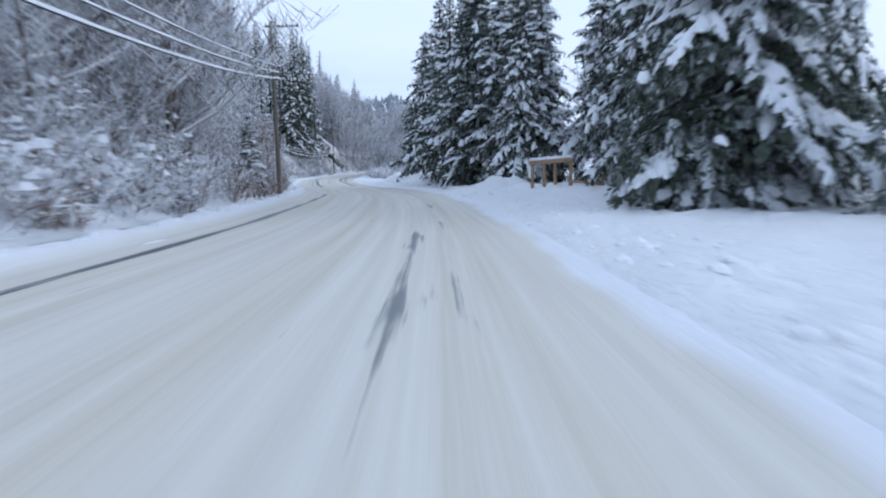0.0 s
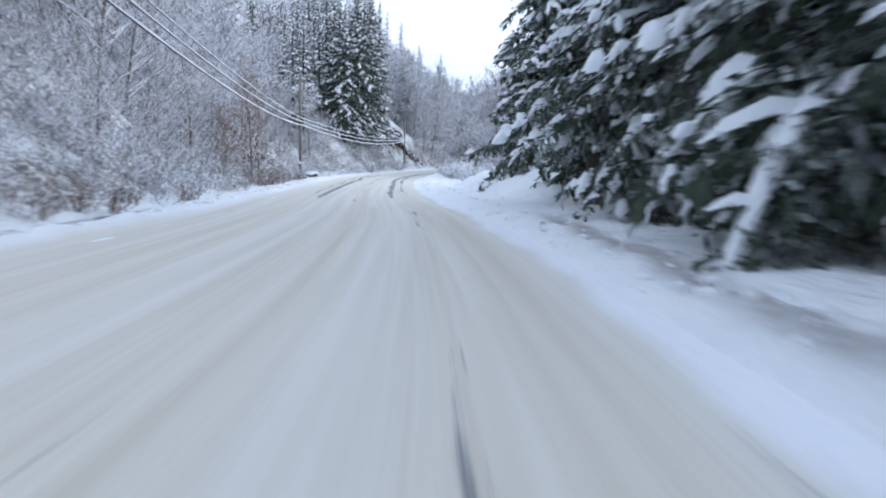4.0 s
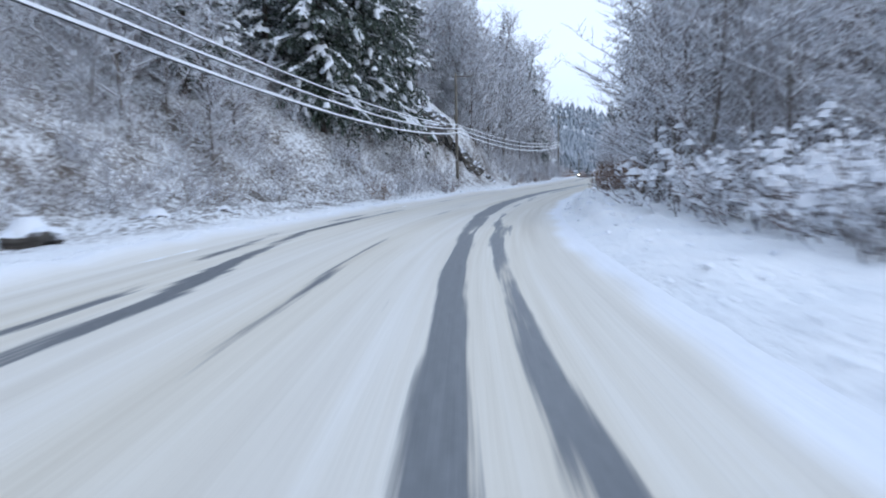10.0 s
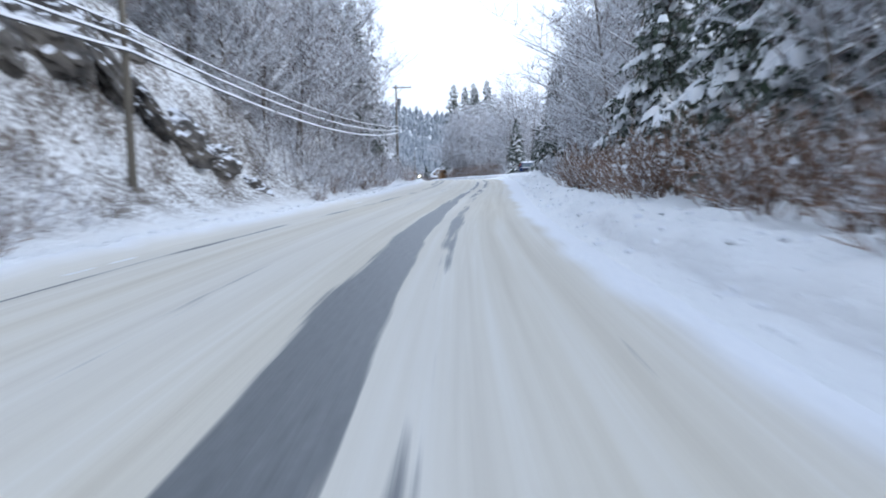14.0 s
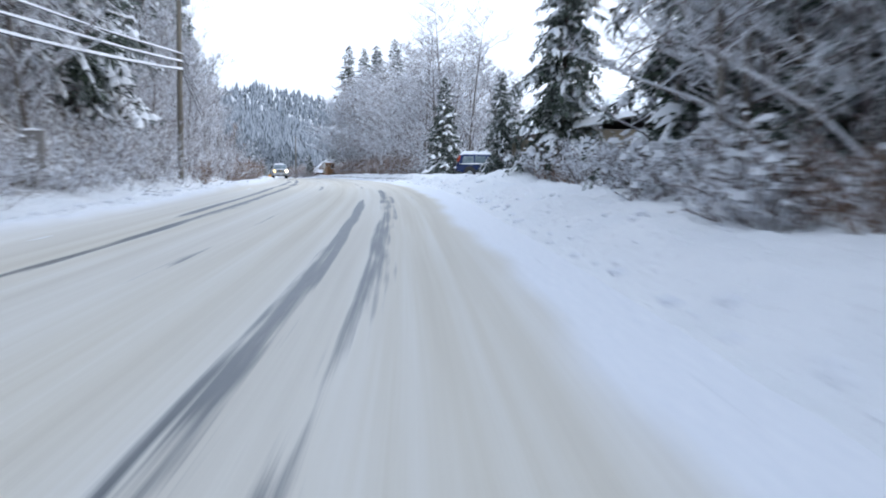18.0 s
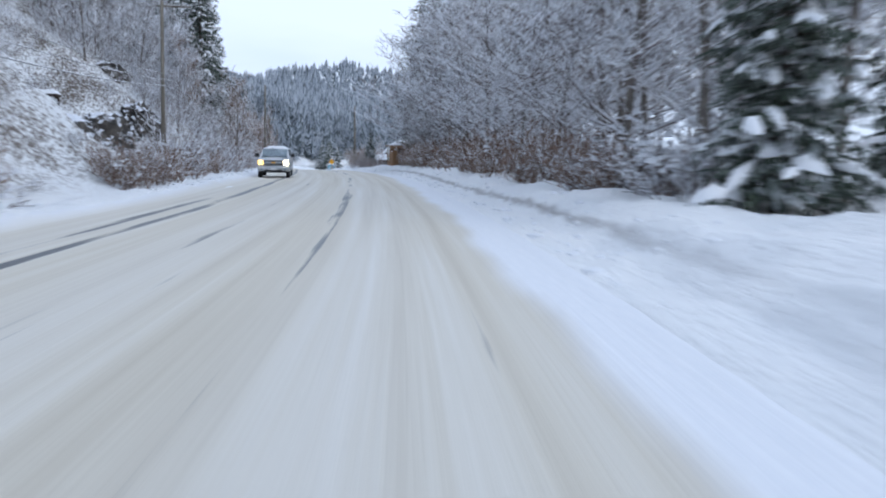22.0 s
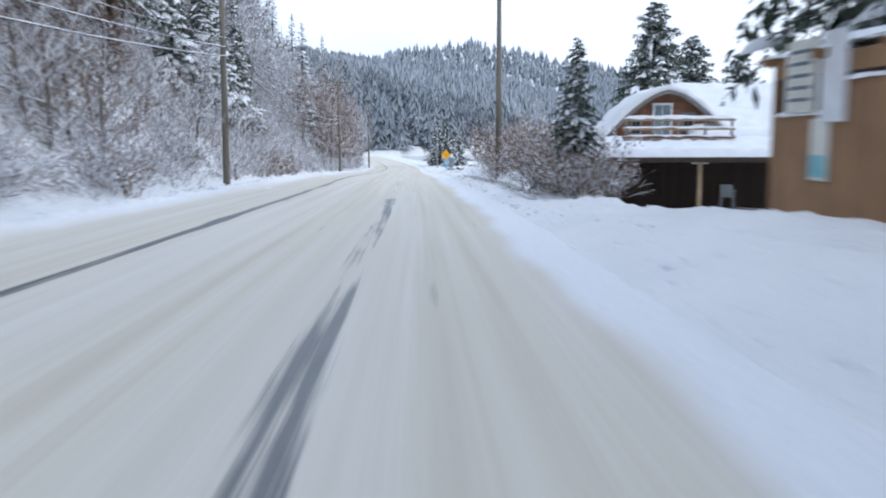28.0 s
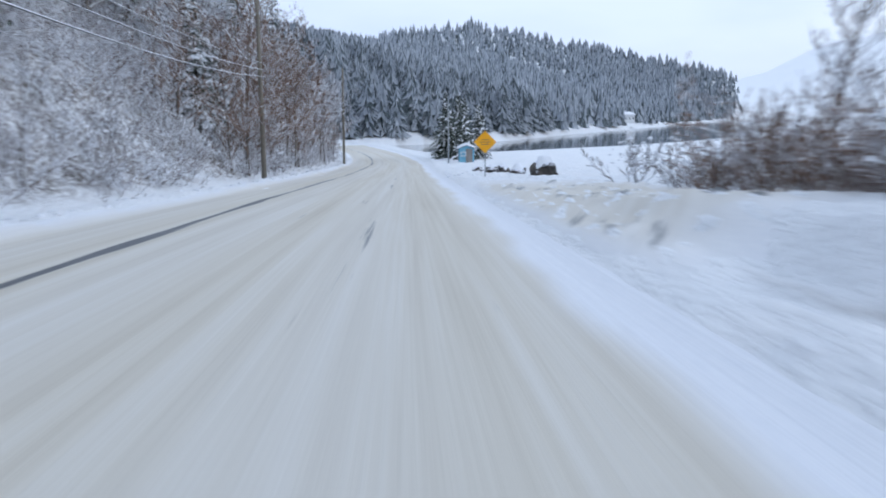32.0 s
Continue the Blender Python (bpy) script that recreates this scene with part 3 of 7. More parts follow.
def roof_twigs(a, b, ra, rb, rng, brown=0.42, cap=1.5):
    """Fine twigs as small ridged strips, most of them white with frost, the rest bare."""
    a, b = np.asarray(a, float), np.asarray(b, float)
    t = b - a
    t /= np.linalg.norm(t, axis=1)[:, None] + 1e-9
    side = np.cross(t, np.array([0, 0, 1.0]))
    ln = np.linalg.norm(side, axis=1)[:, None]
    side = np.where(ln > 0.05, side / (ln + 1e-9), np.array([1.0, 0, 0]))
    top = np.cross(side, t)
    ra, rb = np.asarray(ra)[:, None], np.asarray(rb)[:, None]
    v = np.stack([a + side * ra, a + top * ra * cap, a - side * ra, b + side * rb, b + top * rb * cap, b - side * rb], 1)
    q = np.array([(0, 1, 4, 3), (1, 2, 5, 4)])
    f = ((np.arange(len(a)) * 6)[:, None, None] + q[None]).reshape(-1, 4)
    return v.reshape(-1, 3), f, np.repeat((rng.random(len(a)) > brown).astype(int), 2)


def joined(sets):
    V, F, K, o = [], [], [], 0
    for v, f, k in sets:
        V.append(v), F.append(f + o), K.append(k)
        o += len(v)
    return np.concatenate(V), np.concatenate(F), np.concatenate(K)


def grow(rng, height, lean=0.0, spread=0.55, levels=3, first=0.18, limbs=16, twigs=5, r0=None, up=0.10):
    """Branches of a leafless tree as segments (a, b, ra, rb, level)."""
    out = []
    r0 = r0 or height * 0.0085

    def shoot(p, way, length, r, level):
        n = 4 if level == 0 else (3 if level == 1 else 2)
        pts = [p]
        for i in range(n):
            wob = Vector((rng.normal(0, 1), rng.normal(0, 1), rng.normal(0, 0.6))) * (0.06 if level == 0 else 0.18)
            way = (way + wob + Vector((0, 0, up if level else 0.0))).normalized()
            q = p + way * (length / n)
            out.append((p, q, r * (1 - 0.8 * i / n), r * (1 - 0.8 * (i + 1) / n), level))
            p = q
            pts.append(q)
        if level >= levels:
            return
        count = limbs if level == 0 else twigs + rng.integers(0, 2)
        for j in range(count):
            u = (first + (1 - first) * (j + rng.random()) / count) if level == 0 else 0.15 + 0.85 * rng.random()
            k = min(int(u * n), n - 1)
            o = pts[k].lerp(pts[k + 1], u * n - k)
            az = rng.random() * 2 * math.pi
            out_way = Vector((math.cos(az), math.sin(az), 0.15 + 0.5 * rng.random()))
            w = (way * (1 - spread) + out_way.normalized() * spread * 1.4).normalized()
            ln = length * (0.46 if level == 0 else 0.5) * (0.55 + 0.6 * rng.random()) * ((1.15 - 0.75 * u) if level == 0 else 1)
            shoot(o, w, ln, r * (0.42 if level == 0 else 0.5) * (1.1 - 0.6 * u), level + 1)

    shoot(Vector((0, 0, -0.3)), Vector((lean, 0, 1)).normalized(), height, r0, 0)
    return out


def arrays(segs, min_r):
    return (np.array([g[0] for g in segs]), np.array([g[1] for g in segs]),
            np.maximum([g[2] for g in segs], min_r), np.maximum([g[3] for g in segs], min_r * 0.6))


def round_limbs(segs, sides=6):
    v, f = [], []
    for a, b, ra, rb, _ in segs:
        t = (b - a).normalized()
        x = t.orthogonal().normalized()
        y = t.cross(x)
        o = len(v)
        for p, r in ((a, ra), (b, rb)):
            for k in range(sides):
                an = 2 * math.pi * k / sides
                v.append(p + x * (math.cos(an) * r) + y * (math.sin(an) * r))
        f += [(o + k, o + (k + 1) % sides, o + sides + (k + 1) % sides, o + sides + k) for k in range(sides)]
    return v, f


def trunk_mesh(axis, radius, n=10, sides=9):
    """One tapering trunk with a flared foot, along the points that axis gives for 0 to 1."""
    v, f = [], []
    for i in range(n + 1):
        u = i / n
        r = radius * (1 - 0.93 * u) * (1 + 0.55 * math.exp(-u * 22))
        p = axis(u)
        for k in range(sides):
            a = 2 * math.pi * k / sides
            rr = r * (1 + 0.08 * math.sin(3 * a + i))
            v.append((p[0] + math.cos(a) * rr, p[1] + math.sin(a) * rr, p[2]))
    for i in range(n):
        f += [(i * sides + k, i * sides + (k + 1) % sides, (i + 1) * sides + (k + 1) % sides, (i + 1) * sides + k) for k in range(sides)]
    return v, f


def frosted_tree(seed, height, limbs=20, twigs=6, min_r=0.014, spread=0.55, first=0.12, levels=3, brown=0.38, twig_mat=None, name="frosted_tree", up=0.10, girth=1.0):
    rng = np.random.default_rng(seed)
    segs = grow(rng, height, 0.06 * rng.normal(), spread, levels, first, limbs, twigs, up=up)
    root = new(name)
    stem = [g for g in segs if g[4] == 0]
    pts = [stem[0][0]] + [g[1] for g in stem]

    def axis(u):
        k = min(int(u * 4), 3)
        return pts[k].lerp(pts[k + 1], u * 4 - k)

    v, f = trunk_mesh(axis, height * 0.0095 * girth)
    part("trunk", mesh_of("trunk", v, f, [M_BARK], smooth=True), None, root)
    sets = [cross_tubes(*arrays([g for g in segs if g[4] == 1], min_r), 2.2), roof_twigs(*arrays([g for g in segs if g[4] > 1], min_r), rng, brown)]
    v, f, k = joined(sets)
    tagged(part("crown", mesh_of("crown", v, f, [twig_mat or M_TWIG, M_FROST], k), None, root), kind="stuff")
    return root


def shrub_set(seed, height, width, stems, min_r=0.011, twigs=4, brown=0.4, limbs=5, tilt=0.75):
    rng = np.random.default_rng(seed)
    segs = []
    for i in range(stems):
        az, out = rng.random() * 6.283, rng.random()
        g = grow(rng, height * (0.6 + 0.5 * rng.random()), 0, 0.5, 2, 0.2, limbs, twigs, 0.014)
        m = Matrix.Translation((math.cos(az) * width * 0.3 * out, math.sin(az) * width * 0.3 * out, 0)) @ Matrix.Rotation(az, 4, "Z") @ Matrix.Rotation(0.15 + tilt * out, 4, "Y")
        segs += [(m @ a, m @ b, ra, rb, lv) for a, b, ra, rb, lv in g]
    return roof_twigs(*arrays(segs, min_r), rng, brown)


def snow_clumps(rng, count, width, low, high, small, large):
    """Lumps of snow caught among twigs: rounded six-sided blocks."""
    V, F = [], []
    box_q = ((0, 3, 2, 1), (4, 5, 6, 7), (0, 1, 5, 4), (1, 2, 6, 5), (2, 3, 7, 6), (3, 0, 4, 7))
    for _ in range(count):
        a, r = rng.random() * 6.283, width * math.sqrt(rng.random())
        h = low + (high - low) * rng.random() * (1 - 0.5 * r / width)
        size = small + (large - small) * rng.random() ** 2
        turn = rng.random() * 6.283
        o = len(V)
        for z, grow_ in ((-0.35, 1.0), (0.4, 0.55)):
            for k in range(4):
                b = turn + k * math.pi / 2
                rr = size * grow_ * (0.7 + 0.6 * rng.random())
                V.append((math.cos(a) * r + math.cos(b) * rr, math.sin(a) * r + math.sin(b) * rr, h + z * size * (0.7 + 0.6 * rng.random())))
        F += [tuple(o + i for i in q) for q in box_q]
    return np.array(V), np.array(F), np.ones(len(F), int)


def shrub(seed, height, width, stems, twig_mat, name, clumps=0, **kw):
    v, f, k = shrub_set(seed, height, width, stems, **kw)
    if clumps:
        v, f, k = joined([(v, f, k), snow_clumps(np.random.default_rng(seed + 1000), clumps, width * 0.5, 0.25 * height, 0.95 * height, 0.05, 0.17)])
    root = new(name)
    for nm, which, material in (("twig_mass", 0, twig_mat), ("snow", 1, M_FROST)):
        ids, flat_f = np.unique(f[k == which], return_inverse=True)
        tagged(part(nm, mesh_of(nm, v[ids], flat_f.reshape(-1, 4), [material]), None, root), kind="stuff")
    return root


def conifer(seed, height, base_r, bare=0.06, snow=0.7, boughs=150, sprays=11, name="snowy_fir", power=0.85, blades=4, fine=1.0, droop=1.0, coarse=False):
    """A fir: trunk, drooping boughs with side twigs of needles, and snow lying in fingers along the loaded ones."""
    rng = np.random.default_rng(seed)
    root = new(name)
    bend = rng.normal(0, 0.012, 2)
    rnd = rng.random

    def axis(h):
        return Vector((bend[0] * h * h / height, bend[1] * h * h / height, h))

    v, f = trunk_mesh(lambda u: axis(height * u - 0.3 * (u == 0)), height * 0.0135)
    part("trunk", mesh_of("trunk", v, f, [M_DARKBARK], smooth=True), None, root)
    up1 = np.array([0.0, 0.0, 1.0])
    i = np.arange(boughs)
    u = bare + (1 - bare) * ((i + rnd(boughs)) / boughs) ** 1.15
    h = height * u
    reach = base_r * (1 - u) ** power * (0.42 + 0.75 * rnd(boughs)) + 0.18
    az = i * 2.399 + rng.normal(0, 0.35, boughs)
    way = np.stack([np.cos(az), np.sin(az), 0 * az], 1)
    across = np.stack([-np.sin(az), np.cos(az), 0 * az], 1)
    drop = (0.40 + 0.55 * rnd(boughs)) * droop - 0.45 * u
    foot = np.stack([bend[0] * h * h / height, bend[1] * h * h / height, h], 1)
    sector = np.sin(az * 2 + h * 0.9 + seed) + np.sin(az * 3.3 - h * 1.7 + 2 * seed) + rng.normal(0, 0.7, boughs)
    load = snow * np.where(sector > -0.35, 0.75 + 0.5 * rnd(boughs), 0.12)

    def along(k, t):
        r, dr, t = reach[k][:, None], drop[k][:, None], t[:, None]
        return foot[k] + way[k] * (r * t) + up1 * (r * (0.20 * t - dr * t * t + 0.10 * t**3))

    # side twigs, one more at the tip of each bough
    k = np.repeat(i, sprays)
    j = np.tile(np.arange(sprays), boughs)
    t = np.clip(0.10 + 0.90 * (j + rnd(len(k))) / (sprays - 0.5), 0, 1)
    side = np.where(j % 2 == 0, 1.0, -1.0)
    tip = j == sprays - 1
    side[tip] = 0
    t[tip] = 0.92
    o = along(k, t)
    L = (reach[k] * (0.44 * (1 - t) + 0.12) + 0.10) * (0.55 + 0.7 * rnd(len(k))) * fine
    d = across[k] * (side * 0.85)[:, None] + way[k] * (0.55 + 0.45 * rnd(len(k)))[:, None]
    d /= np.linalg.norm(d, axis=1)[:, None]
    dr2 = (0.20 + 0.65 * rnd(len(k))) * droop

    def on_twig(m, v):
        return o[m] + d[m] * (L[m] * v)[:, None] - up1 * (L[m] * dr2[m] * v * v)[:, None]

    perp = np.cross(up1, d)
    perp /= np.linalg.norm(perp, axis=1)[:, None] + 1e-9

    def quads(a, b, c, e, store):
        store.append(np.stack([a, b, c, e], 1).reshape(-1, 3))

    needles = []
    m = np.arange(len(k))
    for n in range(blades):
        for sg in (-1, 1):
            v = (n + rnd(len(m))) / blades
            w = (0.34 * (1 - 0.5 * v) * L + 0.06) * (0.6 + 0.7 * rnd(len(m)))
            a = on_twig(m, v)
            e = a + perp * (sg * w * 0.75)[:, None] + d * (w * 0.6)[:, None] - up1 * (w * (0.15 + 0.75 * rnd(len(m))))[:, None]
            mid = a * 0.5 + e * 0.5
            hw = d * (w * 0.20)[:, None] + up1 * (w * 0.16 * rng.normal(size=len(m)))[:, None]
            quads(a, mid - hw, e, mid + hw, needles)
    # sprays hanging below
    for n in range(1 if coarse else 2):
        v = rnd(len(m))
        a = on_twig(m, v)
        ln = (0.10 + 0.10 * reach[k]) * (0.4 + rnd(len(m)))
        e = a - up1 * ln[:, None] + d * (ln * 0.35 * rng.normal(size=len(m)))[:, None]
        mid = a * 0.5 + e * 0.5
        hw = (d * rnd(len(m))[:, None] + perp * rng.normal(size=len(m))[:, None]) * (0.14 * ln)[:, None]
        quads(a, mid - hw, e, mid + hw, needles)
    NV = np.concatenate(needles)
    tagged(part("foliage", mesh_of("foliage", NV, np.arange(len(NV)).reshape(-1, 4), [M_NEEDLE]), None, root), kind="stuff")
    # bough wood
    wood = [(Vector(foot[b]), Vector(p), 0.02 + 0.010 * reach[b], 0.010, 1) for b, p in zip(i, along(i, np.full(boughs, 0.6)))]
    v, f = round_limbs(wood, 4)
    tagged(part("branchwork", mesh_of("branchwork", v, f, [M_DARKBARK]), None, root), kind="stuff")

    # snow: tapered rounded fingers
    def fingers(points, cross, half, thick):
        """points: stations x twigs x 3."""
        ns, nt = len(points), points.shape[1]
        rows = []
        for q, p in enumerate(points):
            hw, th = half[q][:, None], thick[q][:, None]
            rows.append(np.stack([p - cross * hw - up1 * hw * 0.35, p - cross * hw * 0.55 + up1 * th * 0.85, p + cross * hw * 0.5 + up1 * th, p + cross * hw - up1 * hw * 0.35], 1))
        vs = np.stack(rows, 1)
        base = (np.arange(nt) * ns * 4)[:, None, None]
        f = []
        for q in range(ns - 1):
            for c in range(3):
                f.append((q * 4 + c, q * 4 + c + 1, q * 4 + 4 + c + 1, q * 4 + 4 + c))
        return vs.reshape(-1, 3), (base + np.array(f)[None]).reshape(-1, 4)

    hold = m[rnd(len(m)) < load[k] * 0.80]
    stations = (0.0, 0.5, 1.0) if coarse else (0.0, 0.35, 0.72, 1.0)
    shape = (0.55, 1.0, 0.12) if coarse else (0.45, 1.0, 0.85, 0.1)
    fat = (0.30 * L[hold] + 0.035) * (0.45 + 0.75 * rnd(len(hold)))
    fat = np.minimum(fat, 0.28)
    end = 0.65 + 0.4 * rnd(len(hold))
    pts = np.stack([on_twig(hold, s_ * end) + up1 * 0.015 for s_ in stations])
    half = [fat * c * (0.75 + 0.5 * rnd(len(hold))) for c in shape]
    thick = [h_ * (0.55 + 0.5 * rnd(len(hold))) + 0.012 for h_ in half]
    sets = [fingers(pts, perp[hold], half, thick)]
    lb = i[load > 0.3]
    ts = (0.22, 0.45, 0.68, 0.86, 1.0)
    pts = np.stack([along(lb, np.full(len(lb), s_)) + up1 * 0.02 for s_ in ts])
    half = [(0.05 + 0.045 * np.minimum(reach[lb], 3.5)) * c * (0.4 + 1.0 * rnd(len(lb))) for c in (0.3, 0.8, 1.0, 0.9, 0.15)]
    thick = [h_ * (0.5 + 0.6 * rnd(len(lb))) + 0.01 for h_ in half]
    sets.append(fingers(pts, across[lb], half, thick))
    SV = np.concatenate([s_[0] for s_ in sets])
    SF = np.concatenate([sets[0][1], sets[1][1] + len(sets[0][0])])
    tagged(part("snow_load", mesh_of("snow_load", SV, SF, [M_SNOW], smooth=True), None, root), kind="stuff")
    return root


def cleared(s, d):
    """The open snow below the notice shelter."""
    return (384 < s < 413 and -28 < d < -12.5) or (364 < s <= 384 and abs(d + 0.40 * (s - 343)) < 2.8)


def plant(kit, s, d, scale=1.0, spin=None, rng=None, sink=0.1, label="", category="", group="", force=False):
    if not force and taken(s, d):
        return None
    m = Matrix.Translation(spot(s, d, sink)) @ Matrix.Rotation(spin if spin is not None else rng.random() * 6.283, 4, "Z")
    if not force and cleared(s, d):
        return None
    ob = copy_thing(kit, m)
    ob.scale = (scale,) * 3
    return tagged(ob, label, category, group)


def drop_kit(kits):
    for k in kits:
        for o in (*k.children_recursive, k):
            bpy.data.objects.remove(o)


pick = np.random.default_rng(7)


def taken(s, d):
    """Ground that stays free of scattered plants."""
    return ((238 < s < 264 and -20 < d < -9) or (164.5 < s < 170.5 and -19.5 < d < -15) or (165 < s < 200 and -15.5 < d < -9) or (401 < s < 409 and -24 < d < -18) or (411 < s < 420 and -23 < d < -19.5)
            or (436 < s < 458 and 4 < d < 24) or (458 <= s < 476 and 7.3 < d < 24) or (508 < s < 540 and 2 < d < 8.5) or (496 < s < 508 and 2 < d < 7.5) or (52 < s < 60 and 2 < d < 8) or (331 < s < 352 and 3 < d < 14) or (300 < s < 332 and 8.6 < d < 15) or (592 < s < 603 and 3 < d < 10))


alders = [frosted_tree(20 + i, 11 + 1.3 * i, limbs=20, twigs=7, min_r=0.017, brown=0.40) for i in range(5)]
broad = [frosted_tree(120 + i, 13 + 1.5 * i, limbs=24, twigs=7, min_r=0.023, first=0.06, spread=0.78, up=0.05, brown=0.30) for i in range(3)]
dense = [frosted_tree(30 + i, 8 + 1.5 * i, limbs=24, twigs=7, min_r=0.017, first=0.06, spread=0.66, brown=0.30, name="hillside_tree") for i in range(4)]
saplings = [frosted_tree(40 + i, 4.5 + i, limbs=16, twigs=6, min_r=0.020, first=0.04, levels=2, spread=0.65, brown=0.32, name="young_tree") for i in range(3)]
firs = [conifer(60, 11, 2.9, boughs=120, snow=0.85), conifer(61, 17, 3.8, boughs=150, sprays=12, snow=0.85), conifer(62, 22, 4.2, boughs=170, sprays=12, bare=0.15, snow=0.75), conifer(63, 8, 2.0, boughs=90, sprays=9)]
slope_firs = [conifer(65 + i, 18 + 3 * i, 3.6, boughs=100, sprays=9, snow=0.6, bare=0.10, blades=3, coarse=True) for i in range(2)]
green_firs = [conifer(66, 11, 2.9, boughs=130, sprays=12, snow=0.26, blades=5), conifer(67, 9, 2.3, boughs=110, sprays=11, snow=0.45, blades=5)]
big_firs = [conifer(70, 17, 5.4, boughs=190, sprays=19, snow=0.88, bare=0.04, power=0.7, blades=6, fine=0.8, droop=1.5), conifer(71, 20, 5.0, boughs=200, sprays=18, snow=0.62, bare=0.06, power=0.7, blades=6, fine=0.8, droop=1.35)]
dark_firs = [conifer(72, 19, 4.6, boughs=190, sprays=16, snow=0.32, bare=0.07, power=0.6, blades=6, fine=0.85, droop=1.25), conifer(73, 28, 4.6, boughs=150, sprays=11, snow=0.36, bare=0.16, blades=4, coarse=True)]
bushes = [shrub(80 + i, 1.7 + 0.25 * i, 1.9, 7, M_TWIG, "frosted_shrub", twigs=4, limbs=6, min_r=0.017, brown=0.40, clumps=38) for i in range(4)]
rusty = [shrub(90 + i, 1.7 + 0.3 * i, 1.7, 13, M_RUST, "brown_shrub", brown=0.74, twigs=3, limbs=6, tilt=0.5, min_r=0.013, clumps=5) for i in range(3)]

russet = [frosted_tree(140 + i, 9 + 1.5 * i, limbs=22, twigs=6, min_r=0.018, first=0.06, spread=0.6, brown=0.72, twig_mat=M_RUST) for i in range(2)]
wide_fir = conifer(68, 16, 4.6, boughs=270, sprays=15, snow=0.28, bare=0.05, power=0.5, blades=5)
high_fir = conifer(64, 26, 4.6, boughs=170, sprays=14, bare=0.16, snow=0.24, power=0.6, blades=5, droop=1.2)
tall_shrubs = [shrub(180 + i, 3.1, 3.2, 13, M_RUST, "tall_shrub", brown=0.6, twigs=4, limbs=8, tilt=0.6, min_r=0.015) for i in range(3)]
tall = [frosted_tree(45 + i, 15 + i, limbs=18, twigs=6, first=0.14, up=0.02, spread=0.75, girth=1.0, brown=0.3) for i in range(2)]
FROSTED = "leafless tree with every twig coated in frost and snow"
FIR = "dark green fir with snow lying on its boughs"
for s, d, k, c in ((30, 10.4, 0, 1.0), (36, 12.6, 1, 0.85), (43, 12.5, 1, 1.0), (22, 16, 1, 1.0), (58, 18, 0, 1.0), (48, 22, 0, 1.0), (51, 15.5, 1, 1.0), (40, 17.5, 0, 1.0), (60, 16.5, 0, 0.9), (64.5, 9.0, 0, 0.68)):
    plant(big_firs[k], s, d, c, rng=pick, label="large dark fir with heavy snow hanging from its boughs", category="tree", group="roadside firs", force=True)
for s, d, k, c in ((72, 8.6, 2, 0.85), (78, 8.0, 2, 0.95), (84, 8.6, 2, 1.0), (89, 7.4, 2, 0.9), (93, 9.5, 2, 0.95), (98, 8.2, 2, 1.0), (66, 11.0, 2, 0.8), (70, 10.2, 0, 1.1), (62, 14.5, 2, 0.9), (82, 12.5, 2, 0.9), (97, 14.5, 2, 0.9), (104, 17, 2, 0.9), (76, 13, 2, 0.9), (90, 15, 2, 0.9),
                   (230, 12.5, 1, 1.0), (238, 10.5, 1, 1.05), (245, 10, 1, 1.0), (251, 12.5, 2, 0.8), (258, 9.5, 1, 1.0), (265, 12.5, 2, 0.75), (308, 16.5, 2, 0.8), (272, 13.5, 1, 1.0),
                   (325, 16.5, 3, 1.0), (545, 44, 1, 0.9), (437, 15.0, 2, 1.05), (430, 17.0, 2, 1.0), (545, 44, 1, 0.95), (552, 50, 1, 0.9)):
    plant(firs[k], s, d, c, rng=pick, label=FIR, category="tree", group="firs by the road", force=True)
for s, d, k, c in ((359, 8.4, 0, 0.86), (368, 17.5, 0, 0.9), (457.8, 5.2, 0, 0.45), (612, 8.5, 0, 0.8), (618, 6.5, 0, 0.9), (623, 9, 0, 0.9), (616, 11, 1, 0.9)):
    plant(green_firs[k], s, d, c, rng=pick, label="bushy dark green fir with patches of snow", category="tree", group="green firs", force=True)
for s, d, c in ((516, 24, 1.03), (524, 30.5, 0.98), (519, 34, 0.85)):
    plant(wide_fir, s, d, c, rng=pick, label="broad dark fir with thin snow on its crown", category="tree", group="green firs", force=True)
for s, d, c in ((449.5, 11.8, 1.0), (444, 14.0, 0.95), (438, 15.5, 0.9), (448, 17, 1.0), (433, 17.5, 0.95)):
    plant(high_fir, s, d, c, rng=pick, label="tall dark fir with bare lower trunk and snowy boughs", category="tree", group="firs by the road", force=True)
